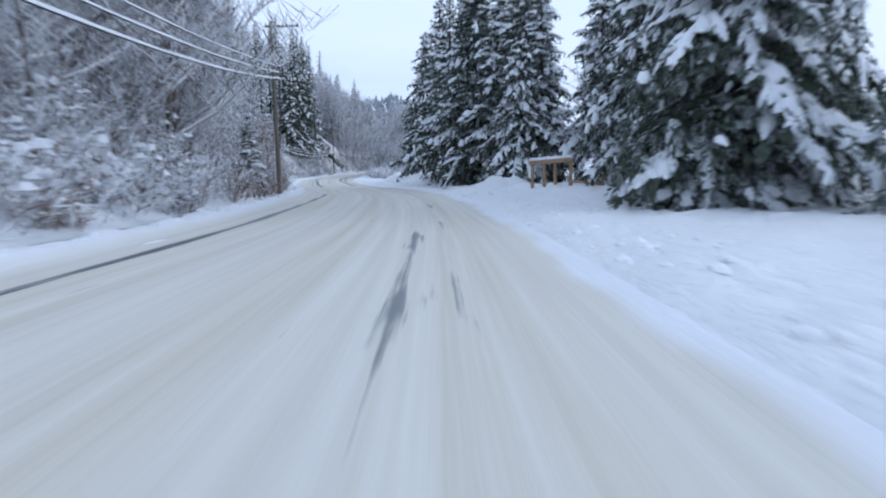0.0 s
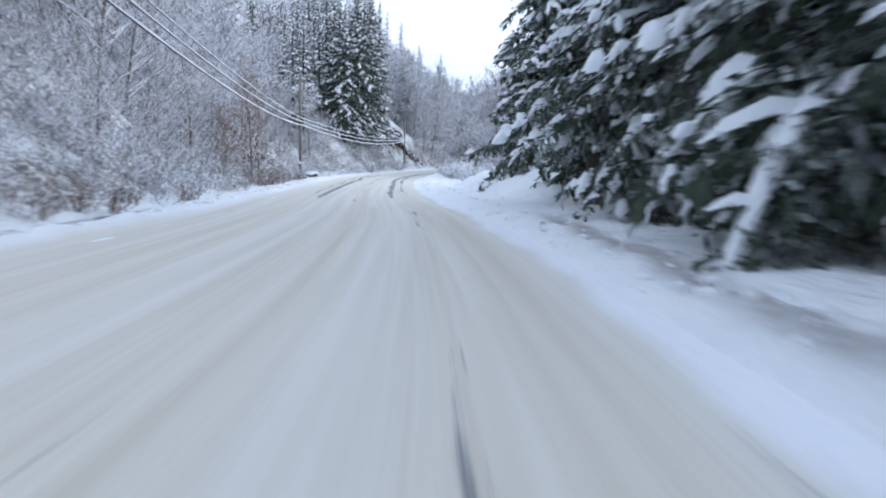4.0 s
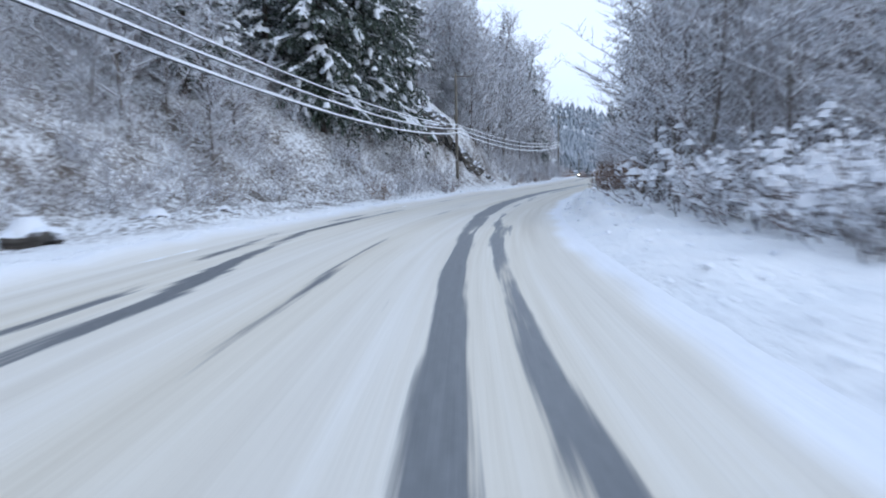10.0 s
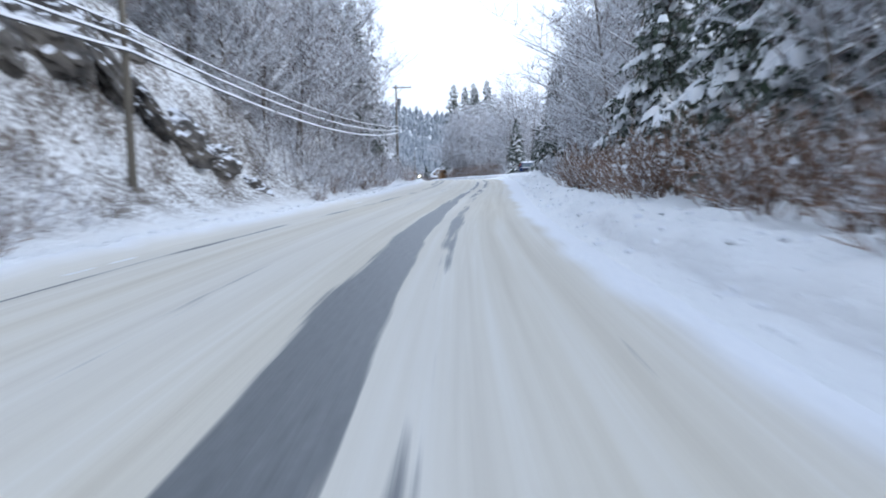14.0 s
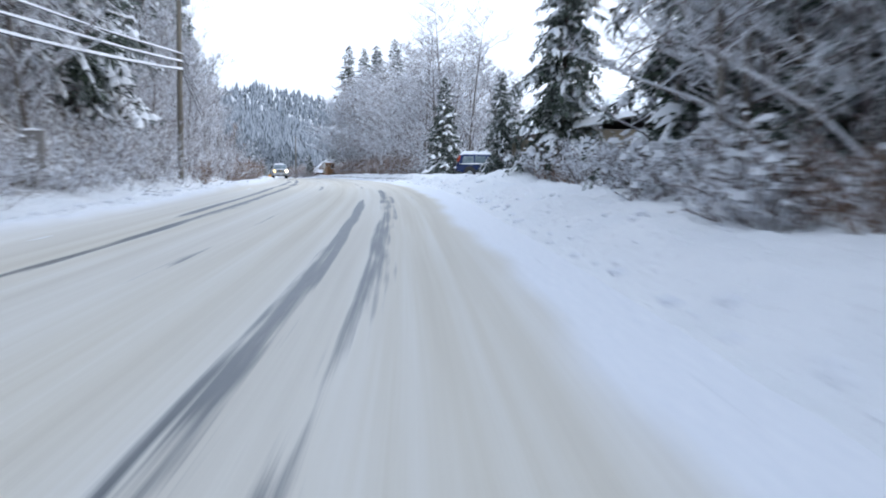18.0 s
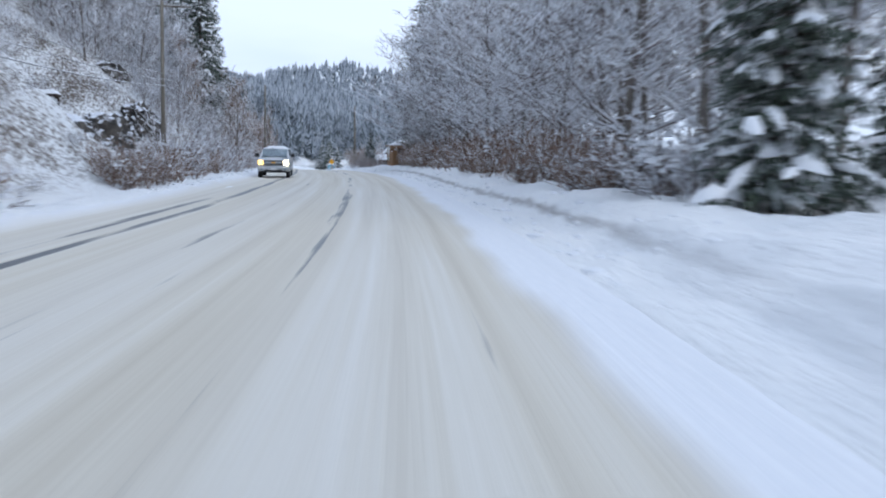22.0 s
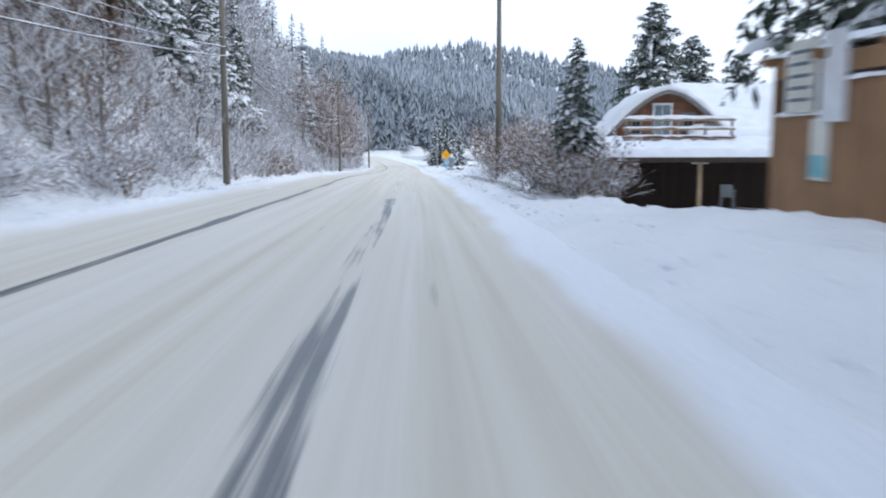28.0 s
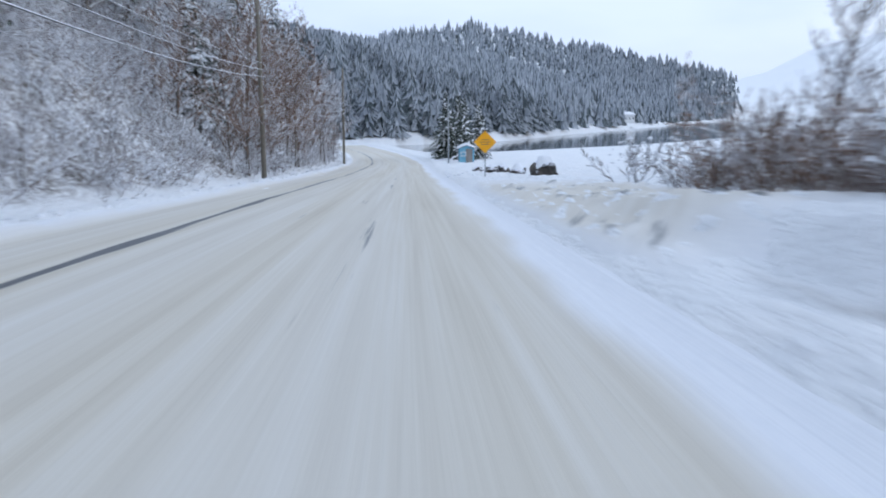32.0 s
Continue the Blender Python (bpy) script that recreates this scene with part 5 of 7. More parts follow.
# ---------------------------------------------------------------- poles and cables
def utility_pole(s, d, height, arm=True, lean=0.0, transformer=False):
    root = new("utility_pole")
    root.matrix_basis = Matrix.Translation(spot(s, d, 0.5)) @ Matrix.Rotation(radians(turn_at(s)), 4, "Z") @ Matrix.Rotation(radians(lean), 4, "Y")
    part("post", rod((0, 0, 0), (0, 0, height + 0.5), 0.17, 0.11, 14), M_POLE, root, smooth=True)
    if arm:
        top = height + 0.15
        part("crossarm", box((2.4, 0.10, 0.13), (0.75, 0.16, top), 0.015), M_POLE, root)
        part("brace", rod((0.05, 0.16, top - 0.75), (0.85, 0.16, top - 0.05), 0.025), M_STEEL, root)
        part("snow_cap", box((2.36, 0.09, 0.04), (0.75, 0.16, top + 0.085), 0.015), M_SNOW, root)
        for x in (-0.35, 0.85, 1.85):
            bm = rod((x, 0.16, top + 0.06), (x, 0.16, top + 0.24), 0.03, 0.03, 8)
            rod((x, 0.16, top + 0.16), (x, 0.16, top + 0.22), 0.06, 0.05, 10, bm)
            part("insulator", bm, M_BOULDER, root)
    if transformer:
        part("transformer", rod((0.38, 0, height - 2.1), (0.38, 0, height - 1.2), 0.22, 0.22, 14), M_STEEL, root)
    for k in range(3):
        part("bracket", box((0.30, 0.08, 0.08), (0.12, 0, 6.15 + 0.42 * k), 0.01), M_STEEL, root)
    return tagged(root, "weathered wooden utility pole with cables, standing in roadside snow", "pole", "utility poles")


POLES = ((-14, -9.0), (63, -8.9), (163.5, -11.4), (245.6, -12.3), (326, -11.0), (405.5, -14.4), (472, -9.0), (545, -9.3), (600, -8.1))
tops = []
for i, (s, d) in enumerate(POLES):
    lift = float(land(s, d)[2] - land(s, 0)[2])
    utility_pole(s, d, 12.2 - max(lift, 0) * 0.6, i not in (6, 8), pick.normal(0, 0.6), i == 4)
    tops.append(spot(s, d) + Vector((0.12, 0, 6.3 + (2.0 if i == 1 else 0.4 if i > 6 else 0.0) - lift)))
utility_pole(475, 4.5, 9.4, False)


def cable(a, b, sag, radius, load, name, label):
    """A hanging cable: black below, with a ridge of snow along its top."""
    n = 26
    way = Vector((b.x - a.x, b.y - a.y, 0)).normalized()
    side = Vector((way.y, -way.x, 0))
    v, f, k = [], [], []
    for i in range(n + 1):
        t = i / n
        p = a.lerp(b, t) - Vector((0, 0, 4 * sag * t * (1 - t)))
        cap = radius * (load + 0.25 * load * math.sin(i * 2.1) * math.sin(i * 0.7 + sag * 9))
        v += [p + side * radius, p + Vector((0, 0, cap)), p - side * radius, p - Vector((0, 0, radius * 0.7))]
    for i in range(n):
        for q in range(4):
            f.append((4 * i + q, 4 * i + (q + 1) % 4, 4 * i + 4 + (q + 1) % 4, 4 * i + 4 + q))
            k.append(1 if q < 2 else 0)
    return tagged(new(name, mesh_of(name, v, f, [M_CABLE, M_SNOW], k)), label, "cable", "overhead cables")


for n, (a, b) in enumerate(zip(tops[:-1], tops[1:])):
    for dz, sag, r in ((0.0, 1.35, 0.052), (0.42, 1.15, 0.044), (0.84, 1.0, 0.034)):
        heavy = n < 4
        cable(a + Vector((0.1, 0, dz)), b + Vector((0.1, 0, dz)), sag, r if heavy else r * 0.62, 2.3 if heavy else 1.0, "overhead_cable", "slack overhead cable with snow lying along it" if heavy else "thin dark overhead cable with a trace of snow")


# ---------------------------------------------------------------- buildings, vehicles and signs
M_PLY = speckled("brown_stained_plywood", (0.20, 0.105, 0.05), (0.34, 0.19, 0.095), 0.8, 0.75, stretch=(1, 1, 0.35), bump_size=0.006, random=0.12)
M_DARKWOOD = speckled("dark_brown_boards", (0.028, 0.018, 0.014), (0.07, 0.045, 0.032), 1.2, 0.8, stretch=(5, 5, 0.4), bump_size=0.01, random=0.3)
M_CEDAR = speckled("reddish_cedar_shingles", (0.15, 0.065, 0.038), (0.28, 0.14, 0.085), 1.6, 0.85, bump_size=0.015, random=0.25)
M_TIMBER = speckled("pale_peeled_timber", (0.30, 0.20, 0.12), (0.46, 0.34, 0.22), 1.4, 0.75, bump_size=0.006)
M_GREYWOOD = speckled("grey_weathered_boards", (0.16, 0.15, 0.14), (0.30, 0.28, 0.26), 1.3, 0.85, stretch=(4, 4, 0.5), bump_size=0.008, random=0.2)
M_WHITE = speckled("white_paint", (0.62, 0.64, 0.66), (0.78, 0.80, 0.82), 3.0, 0.55)
M_CREAM = speckled("cream_notice_paper", (0.55, 0.54, 0.48), (0.72, 0.72, 0.66), 2.0, 0.8)
M_TEAL = speckled("faded_teal_print", (0.10, 0.36, 0.42), (0.30, 0.58, 0.62), 3.0, 0.7)
M_YELLOW = speckled("amber_sign_sheeting", (0.90, 0.38, 0.004), (0.98, 0.46, 0.008), 2.0, 0.45)
M_BLACK = speckled("black_plastic", (0.012, 0.012, 0.013), (0.035, 0.035, 0.037), 5.0, 0.5)
M_RUBBER = speckled("tyre_rubber", (0.015, 0.015, 0.016), (0.05, 0.05, 0.05), 6.0, 0.9, bump_size=0.01)
M_CHROME = speckled("grimy_alloy", (0.38, 0.40, 0.42), (0.60, 0.62, 0.64), 6.0, 0.35, 0.7)
M_BLUE = speckled("dark_blue_car_paint", (0.010, 0.022, 0.085), (0.022, 0.04, 0.13), 1.5, 0.25)
M_SILVER = speckled("silver_white_car_paint", (0.52, 0.54, 0.56), (0.68, 0.70, 0.72), 1.2, 0.3)
M_LENS = speckled("red_tail_lens", (0.45, 0.035, 0.012), (0.62, 0.10, 0.02), 4.0, 0.25)
M_BIN = speckled("blue_grey_plastic", (0.10, 0.13, 0.16), (0.17, 0.21, 0.25), 3.0, 0.55)
M_PALE = speckled("pale_blue_plastic", (0.36, 0.42, 0.46), (0.48, 0.54, 0.58), 3.0, 0.5)
M_SHED_BLUE = speckled("light_blue_paint", (0.13, 0.36, 0.50), (0.20, 0.46, 0.60), 2.0, 0.6)
M_RED_BOARD = speckled("faded_red_board", (0.30, 0.09, 0.065), (0.45, 0.17, 0.13), 2.0, 0.7)


M_TAN = speckled("weathered_tan_siding", (0.20, 0.17, 0.125), (0.31, 0.265, 0.20), 0.9, 0.85, stretch=(1, 1, 0.4), bump_size=0.006, random=0.12)
# snow and sky brightness seen in the panes is put into the base colour
M_BRIGHT_GLASS = speckled("painted_bright_glass", (0.10, 0.14, 0.16), (0.30, 0.36, 0.40), 1.2, 0.12)


def glass_material():
    m, n, l, b = mat("dark_window_glass", 0.05)
    b.inputs["Base Color"].default_value = (0.03, 0.04, 0.05, 1)
    b.inputs["IOR"].default_value = 1.5
    return m


def lamp_material(name, colour, strength):
    m, n, l, b = mat(name, 0.3)
    b.inputs["Base Color"].default_value = (*colour, 1)
    b.inputs["Emission Color"].default_value = (*colour, 1)
    b.inputs["Emission Strength"].default_value = strength
    return m


def rock_material():
    """Dark rock, with snow wherever a face looks up."""
    m, n, l, b = mat("snowy_rock", 0.85)
    geo = n.new("ShaderNodeNewGeometry")
    sep = n.new("ShaderNodeSeparateXYZ")
    l.new(geo.outputs["Normal"], sep.inputs[0])
    a = noise_tex(n, l, 1.1, 6.0)
    f = noise_tex(n, l, 8.0, 4.0)
    stone = ramp_of(n, l, a.outputs[0], ((0.35, (0.025, 0.023, 0.022)), (0.65, (0.13, 0.115, 0.10)))).outputs[0]
    white = ramp_of(n, l, f.outputs[0], ((0.3, (0.76, 0.80, 0.88)), (0.7, (0.88, 0.90, 0.94)))).outputs[0]
    mr = n.new("ShaderNodeMapRange")
    mr.inputs["From Min"].default_value, mr.inputs["From Max"].default_value = 0.56, 0.74
    l.new(maths(n, l, "ADD", sep.outputs["Z"], maths(n, l, "MULTIPLY", maths(n, l, "SUBTRACT", a.outputs[0], 0.5), 0.7)), mr.inputs[0])
    l.new(mix_of(n, l, mr.outputs[0], stone, white), b.inputs["Base Color"])
    bump(n, l, b, f.outputs[0], 0.5, 0.06)
    return m


M_GLASS = glass_material()
M_HEAD = lamp_material("lit_headlamp", (1.0, 0.86, 0.55), 14.0)
M_AMBER = lamp_material("lit_amber_lamp", (1.0, 0.62, 0.14), 5.0)
M_SNOWROCK = rock_material()


def frame_at(s, d, up=0.0, turn=0.0, on_road=False):
    """A place by the road: x to the right of it, y along it."""
    p = spot(s, d)
    if on_road:
        p.z = float(np.interp(s, DENSE, RZ))
    return Matrix.Translation(p + Vector((0, 0, up))) @ Matrix.Rotation(radians(turn_at(s) + turn), 4, "Z")


def thing(name, m, label, category, group=""):
    root = new(name)
    root.matrix_basis = m
    return tagged(root, label, category, group)


def slab(points, thick, bm=None):
    """A solid from a flat outline, thickened upwards along z."""
    bm = bm or bmesh.new()
    lo = [bm.verts.new(p) for p in points]
    hi = [bm.verts.new((p[0], p[1], p[2] + thick)) for p in points]
    n = len(points)
    bm.faces.new(lo[::-1])
    bm.faces.new(hi)
    for i in range(n):
        bm.faces.new((lo[i], lo[(i + 1) % n], hi[(i + 1) % n], hi[i]))
    return bm


def snow_pad(w, l, h, at, seed=0, droop=0.06):
    """Snow lying on a flat top: rounded, uneven pad."""
    rng = np.random.default_rng(seed)
    nx, ny = max(3, int(w / 0.25)), max(3, int(l / 0.25))
    bm = bmesh.new()
    vs = []
    for i in range(nx + 1):
        row = []
        for j in range(ny + 1):
            u, v = i / nx, j / ny
            ed = min(u, 1 - u) * w, min(v, 1 - v) * l
            k = min(1.0, min(ed) / 0.18)
            z = h * (0.25 + 0.75 * math.sqrt(k)) * (1 + 0.12 * rng.normal()) if min(ed) > 0 else -droop * rng.random()
            row.append(bm.verts.new((at[0] + (u - 0.5) * w, at[1] + (v - 0.5) * l, at[2] + z)))
        vs.append(row)
    for i in range(nx):
        for j in range(ny):
            bm.faces.new((vs[i][j], vs[i + 1][j], vs[i + 1][j + 1], vs[i][j + 1]))
    return bm


def prism(profile, half, bm=None, narrow=None):
    """A body from a side outline (y, z), as wide as half gives at each height."""
    bm = bm or bmesh.new()
    w = narrow or (lambda z: half)
    a = [bm.verts.new((-w(z), y, z)) for y, z in profile]
    b = [bm.verts.new((w(z), y, z)) for y, z in profile]
    n = len(profile)
    bm.faces.new(a)
    bm.faces.new(b[::-1])
    for i in range(n):
        bm.faces.new((a[(i + 1) % n], a[i], b[i], b[(i + 1) % n]))
    bmesh.ops.recalc_face_normals(bm, faces=bm.faces)
    return bm


def bevelled(bm, offset, segments=2):
    bmesh.ops.bevel(bm, geom=bm.edges[:], offset=offset, segments=segments, profile=0.6, affect="EDGES", clamp_overlap=True)
    return bm


def pane_side(outline, sign, narrow, out=0.012):
    """A pane on a car's flank: outline in (y, z)."""
    bm = bmesh.new()
    a = [bm.verts.new((sign * (narrow(z) + out), y, z)) for y, z in outline]
    b = [bm.verts.new((sign * (narrow(z) - 0.02), y, z)) for y, z in outline]
    n = len(a)
    bm.faces.new(a)
    bm.faces.new(b[::-1])
    for i in range(n):
        bm.faces.new((a[i], a[(i + 1) % n], b[(i + 1) % n], b[i]))
    return bm


def wheel(parent, x, y, r, wide):
    hub = rod((x - wide / 2, y, r), (x + wide / 2, y, r), r, r, 28)
    bevelled(hub, 0.02, 1)
    tyre = part("wheel", hub, M_RUBBER, parent, smooth=True)
    side = 1 if x > 0 else -1
    bm = rod((x + side * (wide / 2 - 0.03), y, r), (x + side * (wide / 2 + 0.012), y, r), r * 0.62, r * 0.58, 20)
    for k in range(5):
        a = 2 * math.pi * k / 5
        box((0.02, r * 0.12, r * 0.5), (x + side * (wide / 2 + 0.02), y + math.sin(a) * r * 0.3, r + math.cos(a) * r * 0.3), 0, Matrix.Rotation(-a, 4, "X"), bm)
    part("rim", bm, M_CHROME, tyre)


def parked_suv():
    root = thing("suv", frame_at(338.2, 8.1, 0.0, -96), "dark blue sport utility car with snow on roof and bonnet", "car")
    nar = lambda z: 0.87 - 0.22 * max(0.0, z - 1.0)
    prof = [(-2.15, 0.50), (-2.24, 0.62), (-2.24, 0.98), (-2.14, 1.05), (-1.98, 1.60), (-1.75, 1.68), (0.15, 1.67), (0.42, 1.60), (1.02, 1.10), (1.95, 1.00), (2.18, 0.86), (2.24, 0.62), (2.18, 0.46), (1.75, 0.40), (-1.8, 0.42)]
    part("body", bevelled(prism(prof, 0.87, narrow=nar), 0.035), M_BLUE, root, smooth=False)
    for sg in (-1, 1):
        part("side_window", pane_side([(-1.86, 1.10), (-1.74, 1.54), (-1.05, 1.56), (-1.00, 1.10)], sg, nar), M_BRIGHT_GLASS, root)
        part("side_window", pane_side([(-0.92, 1.10), (-0.95, 1.56), (-0.22, 1.56), (-0.12, 1.10)], sg, nar), M_BRIGHT_GLASS, root)
        part("side_window", pane_side([(-0.02, 1.10), (-0.12, 1.56), (0.32, 1.54), (0.82, 1.12)], sg, nar), M_BRIGHT_GLASS, root)
        part("tail_lamp", box((0.10, 0.12, 0.40), (sg * 0.74, -2.06, 1.36), 0.02, Matrix.Rotation(-0.26, 4, "X")), M_LENS, root)
        part("cladding", box((0.03, 2.1, 0.16), (sg * 0.885, 0.0, 0.52), 0.01), M_BLACK, root)
        for y in (-1.32, 1.30):
            part("wheel_arch", rod((sg * 0.80, y, 0.42), (sg * 0.892, y, 0.42), 0.43, 0.43, 24), M_BLACK, root)
            wheel(root, sg * 0.80, y, 0.34, 0.21)
        part("mirror", box((0.20, 0.10, 0.14), (sg * 0.98, 0.62, 1.14), 0.03), M_BLUE, root)
    part("rear_window", box((1.20, 0.03, 0.42), (0, -2.085, 1.32), 0.01, Matrix.Rotation(-0.26, 4, "X")), M_GLASS, root)
    part("windscreen", box((1.34, 0.03, 0.66), (0, 0.745, 1.345), 0.01, Matrix.Rotation(0.87, 4, "X")), M_GLASS, root)
    part("rear_bumper", box((1.70, 0.22, 0.26), (0, -2.24, 0.58), 0.05), M_BLACK, root)
    part("front_bumper", box((1.70, 0.20, 0.26), (0, 2.22, 0.56), 0.05), M_BLACK, root)
    spare = rod((0, -2.42, 0.92), (0, -2.24, 0.92), 0.33, 0.33, 24)
    part("spare_wheel", bevelled(spare, 0.03, 1), M_RUBBER, root)
    part("roof_snow", snow_pad(1.42, 2.25, 0.22, (0, -0.80, 1.67), 3), M_SNOW, root, smooth=True)
    part("bonnet_snow", snow_pad(1.60, 1.0, 0.13, (0, 1.5, 1.04), 4), M_SNOW, root, smooth=True)
    for sg in (-1, 1):
        part("sill_snow", snow_pad(0.11, 2.9, 0.07, (sg * 0.885, -0.6, 1.03), 44 + sg), M_SNOW, root, smooth=True)
    part("bumper_snow", snow_pad(1.5, 0.26, 0.12, (0, -2.28, 0.74), 5), M_SNOW, root, smooth=True)


def pickup():
    root = thing("pickup_truck", frame_at(400.0, -6.15, 0.05, 180, True), "silver-white canopied pickup truck with lit headlamps on snowy road", "truck")
    nar = lambda z: 1.0 - 0.30 * max(0.0, z - 1.22)
    low = [(2.78, 0.50), (2.88, 0.72), (2.86, 1.10), (2.72, 1.20), (1.50, 1.30), (-2.80, 1.30), (-2.90, 0.62), (-2.5, 0.46), (2.4, 0.42)]
    part("body", bevelled(prism(low, 1.0), 0.05), M_SILVER, root)
    part("bonnet", bevelled(prism([(2.74, 1.16), (2.60, 1.235), (1.45, 1.335), (1.45, 1.20)], 0.72), 0.03), M_SILVER, root)
    part("cab", bevelled(prism([(1.55, 1.27), (0.72, 1.84), (0.45, 1.91), (-0.95, 1.92), (-1.05, 1.27)], 1.0, narrow=nar), 0.04), M_SILVER, root)
    part("canopy", bevelled(prism([(-1.08, 1.27), (-1.08, 1.92), (-2.62, 1.88), (-2.82, 1.30)], 1.0, narrow=nar), 0.04), M_SILVER, root)
    part("windscreen", box((1.58, 0.03, 0.88), (0, 1.165, 1.575), 0.01, Matrix.Rotation(0.97, 4, "X")), M_BRIGHT_GLASS, root)
    part("cowl", box((1.66, 0.20, 0.05), (0, 1.60, 1.325), 0.01), M_BLACK, root)
    for x in (-0.42, 0.30):
        part("wiper", rod((x, 1.56, 1.35), (x + 0.48, 1.40, 1.44), 0.014, 0.010, 6), M_BLACK, root)
    for sg in (-1, 1):
        part("side_window", pane_side([(1.18, 1.36), (0.68, 1.76), (0.28, 1.82), (0.28, 1.36)], sg, nar), M_GLASS, root)
        part("side_window", pane_side([(0.18, 1.36), (0.18, 1.82), (-0.80, 1.82), (-0.86, 1.36)], sg, nar), M_GLASS, root)
        part("canopy_window", pane_side([(-1.24, 1.42), (-1.24, 1.78), (-2.40, 1.76), (-2.46, 1.42)], sg, nar), M_GLASS, root)
        part("mirror", box((0.26, 0.13, 0.24), (sg * 1.15, 1.10, 1.44), 0.05), M_BLACK, root)
        for y in (0.23, -0.92, 1.22):
            part("door_seam", box((0.012, 0.016, 0.74), (sg * 1.0, y, 0.92), 0), M_BLACK, root)
        for y in (0.36, -0.78):
            part("door_handle", box((0.04, 0.20, 0.04), (sg * 1.012, y, 1.16), 0.012), M_CHROME, root)
        part("side_step", box((0.12, 1.9, 0.06), (sg * 1.0, 0.05, 0.46), 0.015), M_BLACK, root)
        part("tow_hook", box((0.07, 0.12, 0.09), (sg * 0.42, 3.06, 0.56), 0.02), M_BLACK, root)
        part("fog_lamp", rod((sg * 0.74, 3.00, 0.56), (sg * 0.74, 3.055, 0.56), 0.07, 0.06, 14), M_BRIGHT_GLASS, root)
        for y in (-1.75, 1.85):
            part("wheel_arch", rod((sg * 0.90, y, 0.50), (sg * 1.012, y, 0.50), 0.50, 0.50, 24), M_BLACK, root)
            wheel(root, sg * 0.89, y, 0.41, 0.25)
        for z in (0.94, 1.08):
            part("headlamp", box((0.30, 0.10, 0.115), (sg * 0.80, 2.87, z), 0.025), M_HEAD if sg < 0 else M_AMBER, root)
        part("lamp_surround", box((0.34, 0.06, 0.30), (sg * 0.80, 2.845, 1.01), 0.02), M_CHROME, root)
    part("grille", box((1.18, 0.06, 0.34), (0, 2.885, 1.00), 0.02), M_BLACK, root)
    for z in (0.88, 0.95, 1.07, 1.14):
        part("grille_bar", box((1.14, 0.05, 0.014), (0, 2.915, z), 0.004), M_CHROME, root)
    part("grille_band", box((1.24, 0.07, 0.075), (0, 2.915, 1.01), 0.012), M_CHROME, root)
    part("badge", box((0.24, 0.03, 0.075), (0, 2.965, 1.01), 0.015), M_YELLOW, root, "dull gold badge")
    part("bumper", box((1.98, 0.26, 0.26), (0, 2.92, 0.62), 0.07), M_CHROME, root)
    part("number_plate", box((0.32, 0.02, 0.15), (0, 3.055, 0.62), 0.005), M_WHITE, root)
    part("air_intake", box((1.1, 0.05, 0.11), (0, 3.035, 0.50), 0.01), M_BLACK, root)
    part("skid_plate", box((1.6, 0.30, 0.10), (0, 2.80, 0.42), 0.03), M_BLACK, root)
    part("roof_snow", snow_pad(1.48, 3.3, 0.11, (0, -0.95, 1.91), 6), M_SNOW, root, smooth=True)
    part("bonnet_snow", snow_pad(1.30, 0.75, 0.035, (0, 2.0, 1.285), 7, 0.01), M_SNOW, root, smooth=True)


def boards(root, x0, x1, y, z0, z1, width, material, along="x", name="board", thick=0.03, seed=1):
    """A wall of upright boards, each a part of its own."""
    rng = np.random.default_rng(seed)
    n = max(1, round((x1 - x0) / width))
    w = (x1 - x0) / n
    bm = box((w - 0.012, thick, z1 - z0), (0, 0, 0), 0.004)
    first = None
    for i in range(n):
        at = (x0 + w * (i + 0.5), y + rng.normal(0, 0.004), (z0 + z1) / 2)
        if first is None:
            first = part(name, bm, material, root)
            ob = first
        else:
            ob = new(name, first.data)
            ob.parent = root
        ob.location = at if along == "x" else (at[1], at[0], at[2])
        if along != "x":
            ob.rotation_euler = (0, 0, math.pi / 2)


def window_in(root, x, y, z, w, h, trim=M_WHITE, turn=None, thick=0.08, glass=M_GLASS):
    hole = Matrix.Rotation(turn, 4, "Z") if turn else Matrix.Identity(4)
    place = Matrix.Translation((x, y, z)) @ hole
    bm = bmesh.new()
    for a, b, c, e in ((0, h / 2, w + 0.14, 0.09), (0, -h / 2, w + 0.14, 0.09), (-w / 2, 0, 0.09, h), (w / 2, 0, 0.09, h)):
        box((c, thick, e), (a, 0, b), 0.008, None, bm)
    fr = part("window", bm, trim, root)
    fr.matrix_basis = place
    part("pane", box((w, 0.02, h), (0, 0.01, 0), 0), glass, fr)
    part("glazing_bar", box((0.03, 0.03, h), (0, -0.01, 0), 0), trim, fr)
    return fr


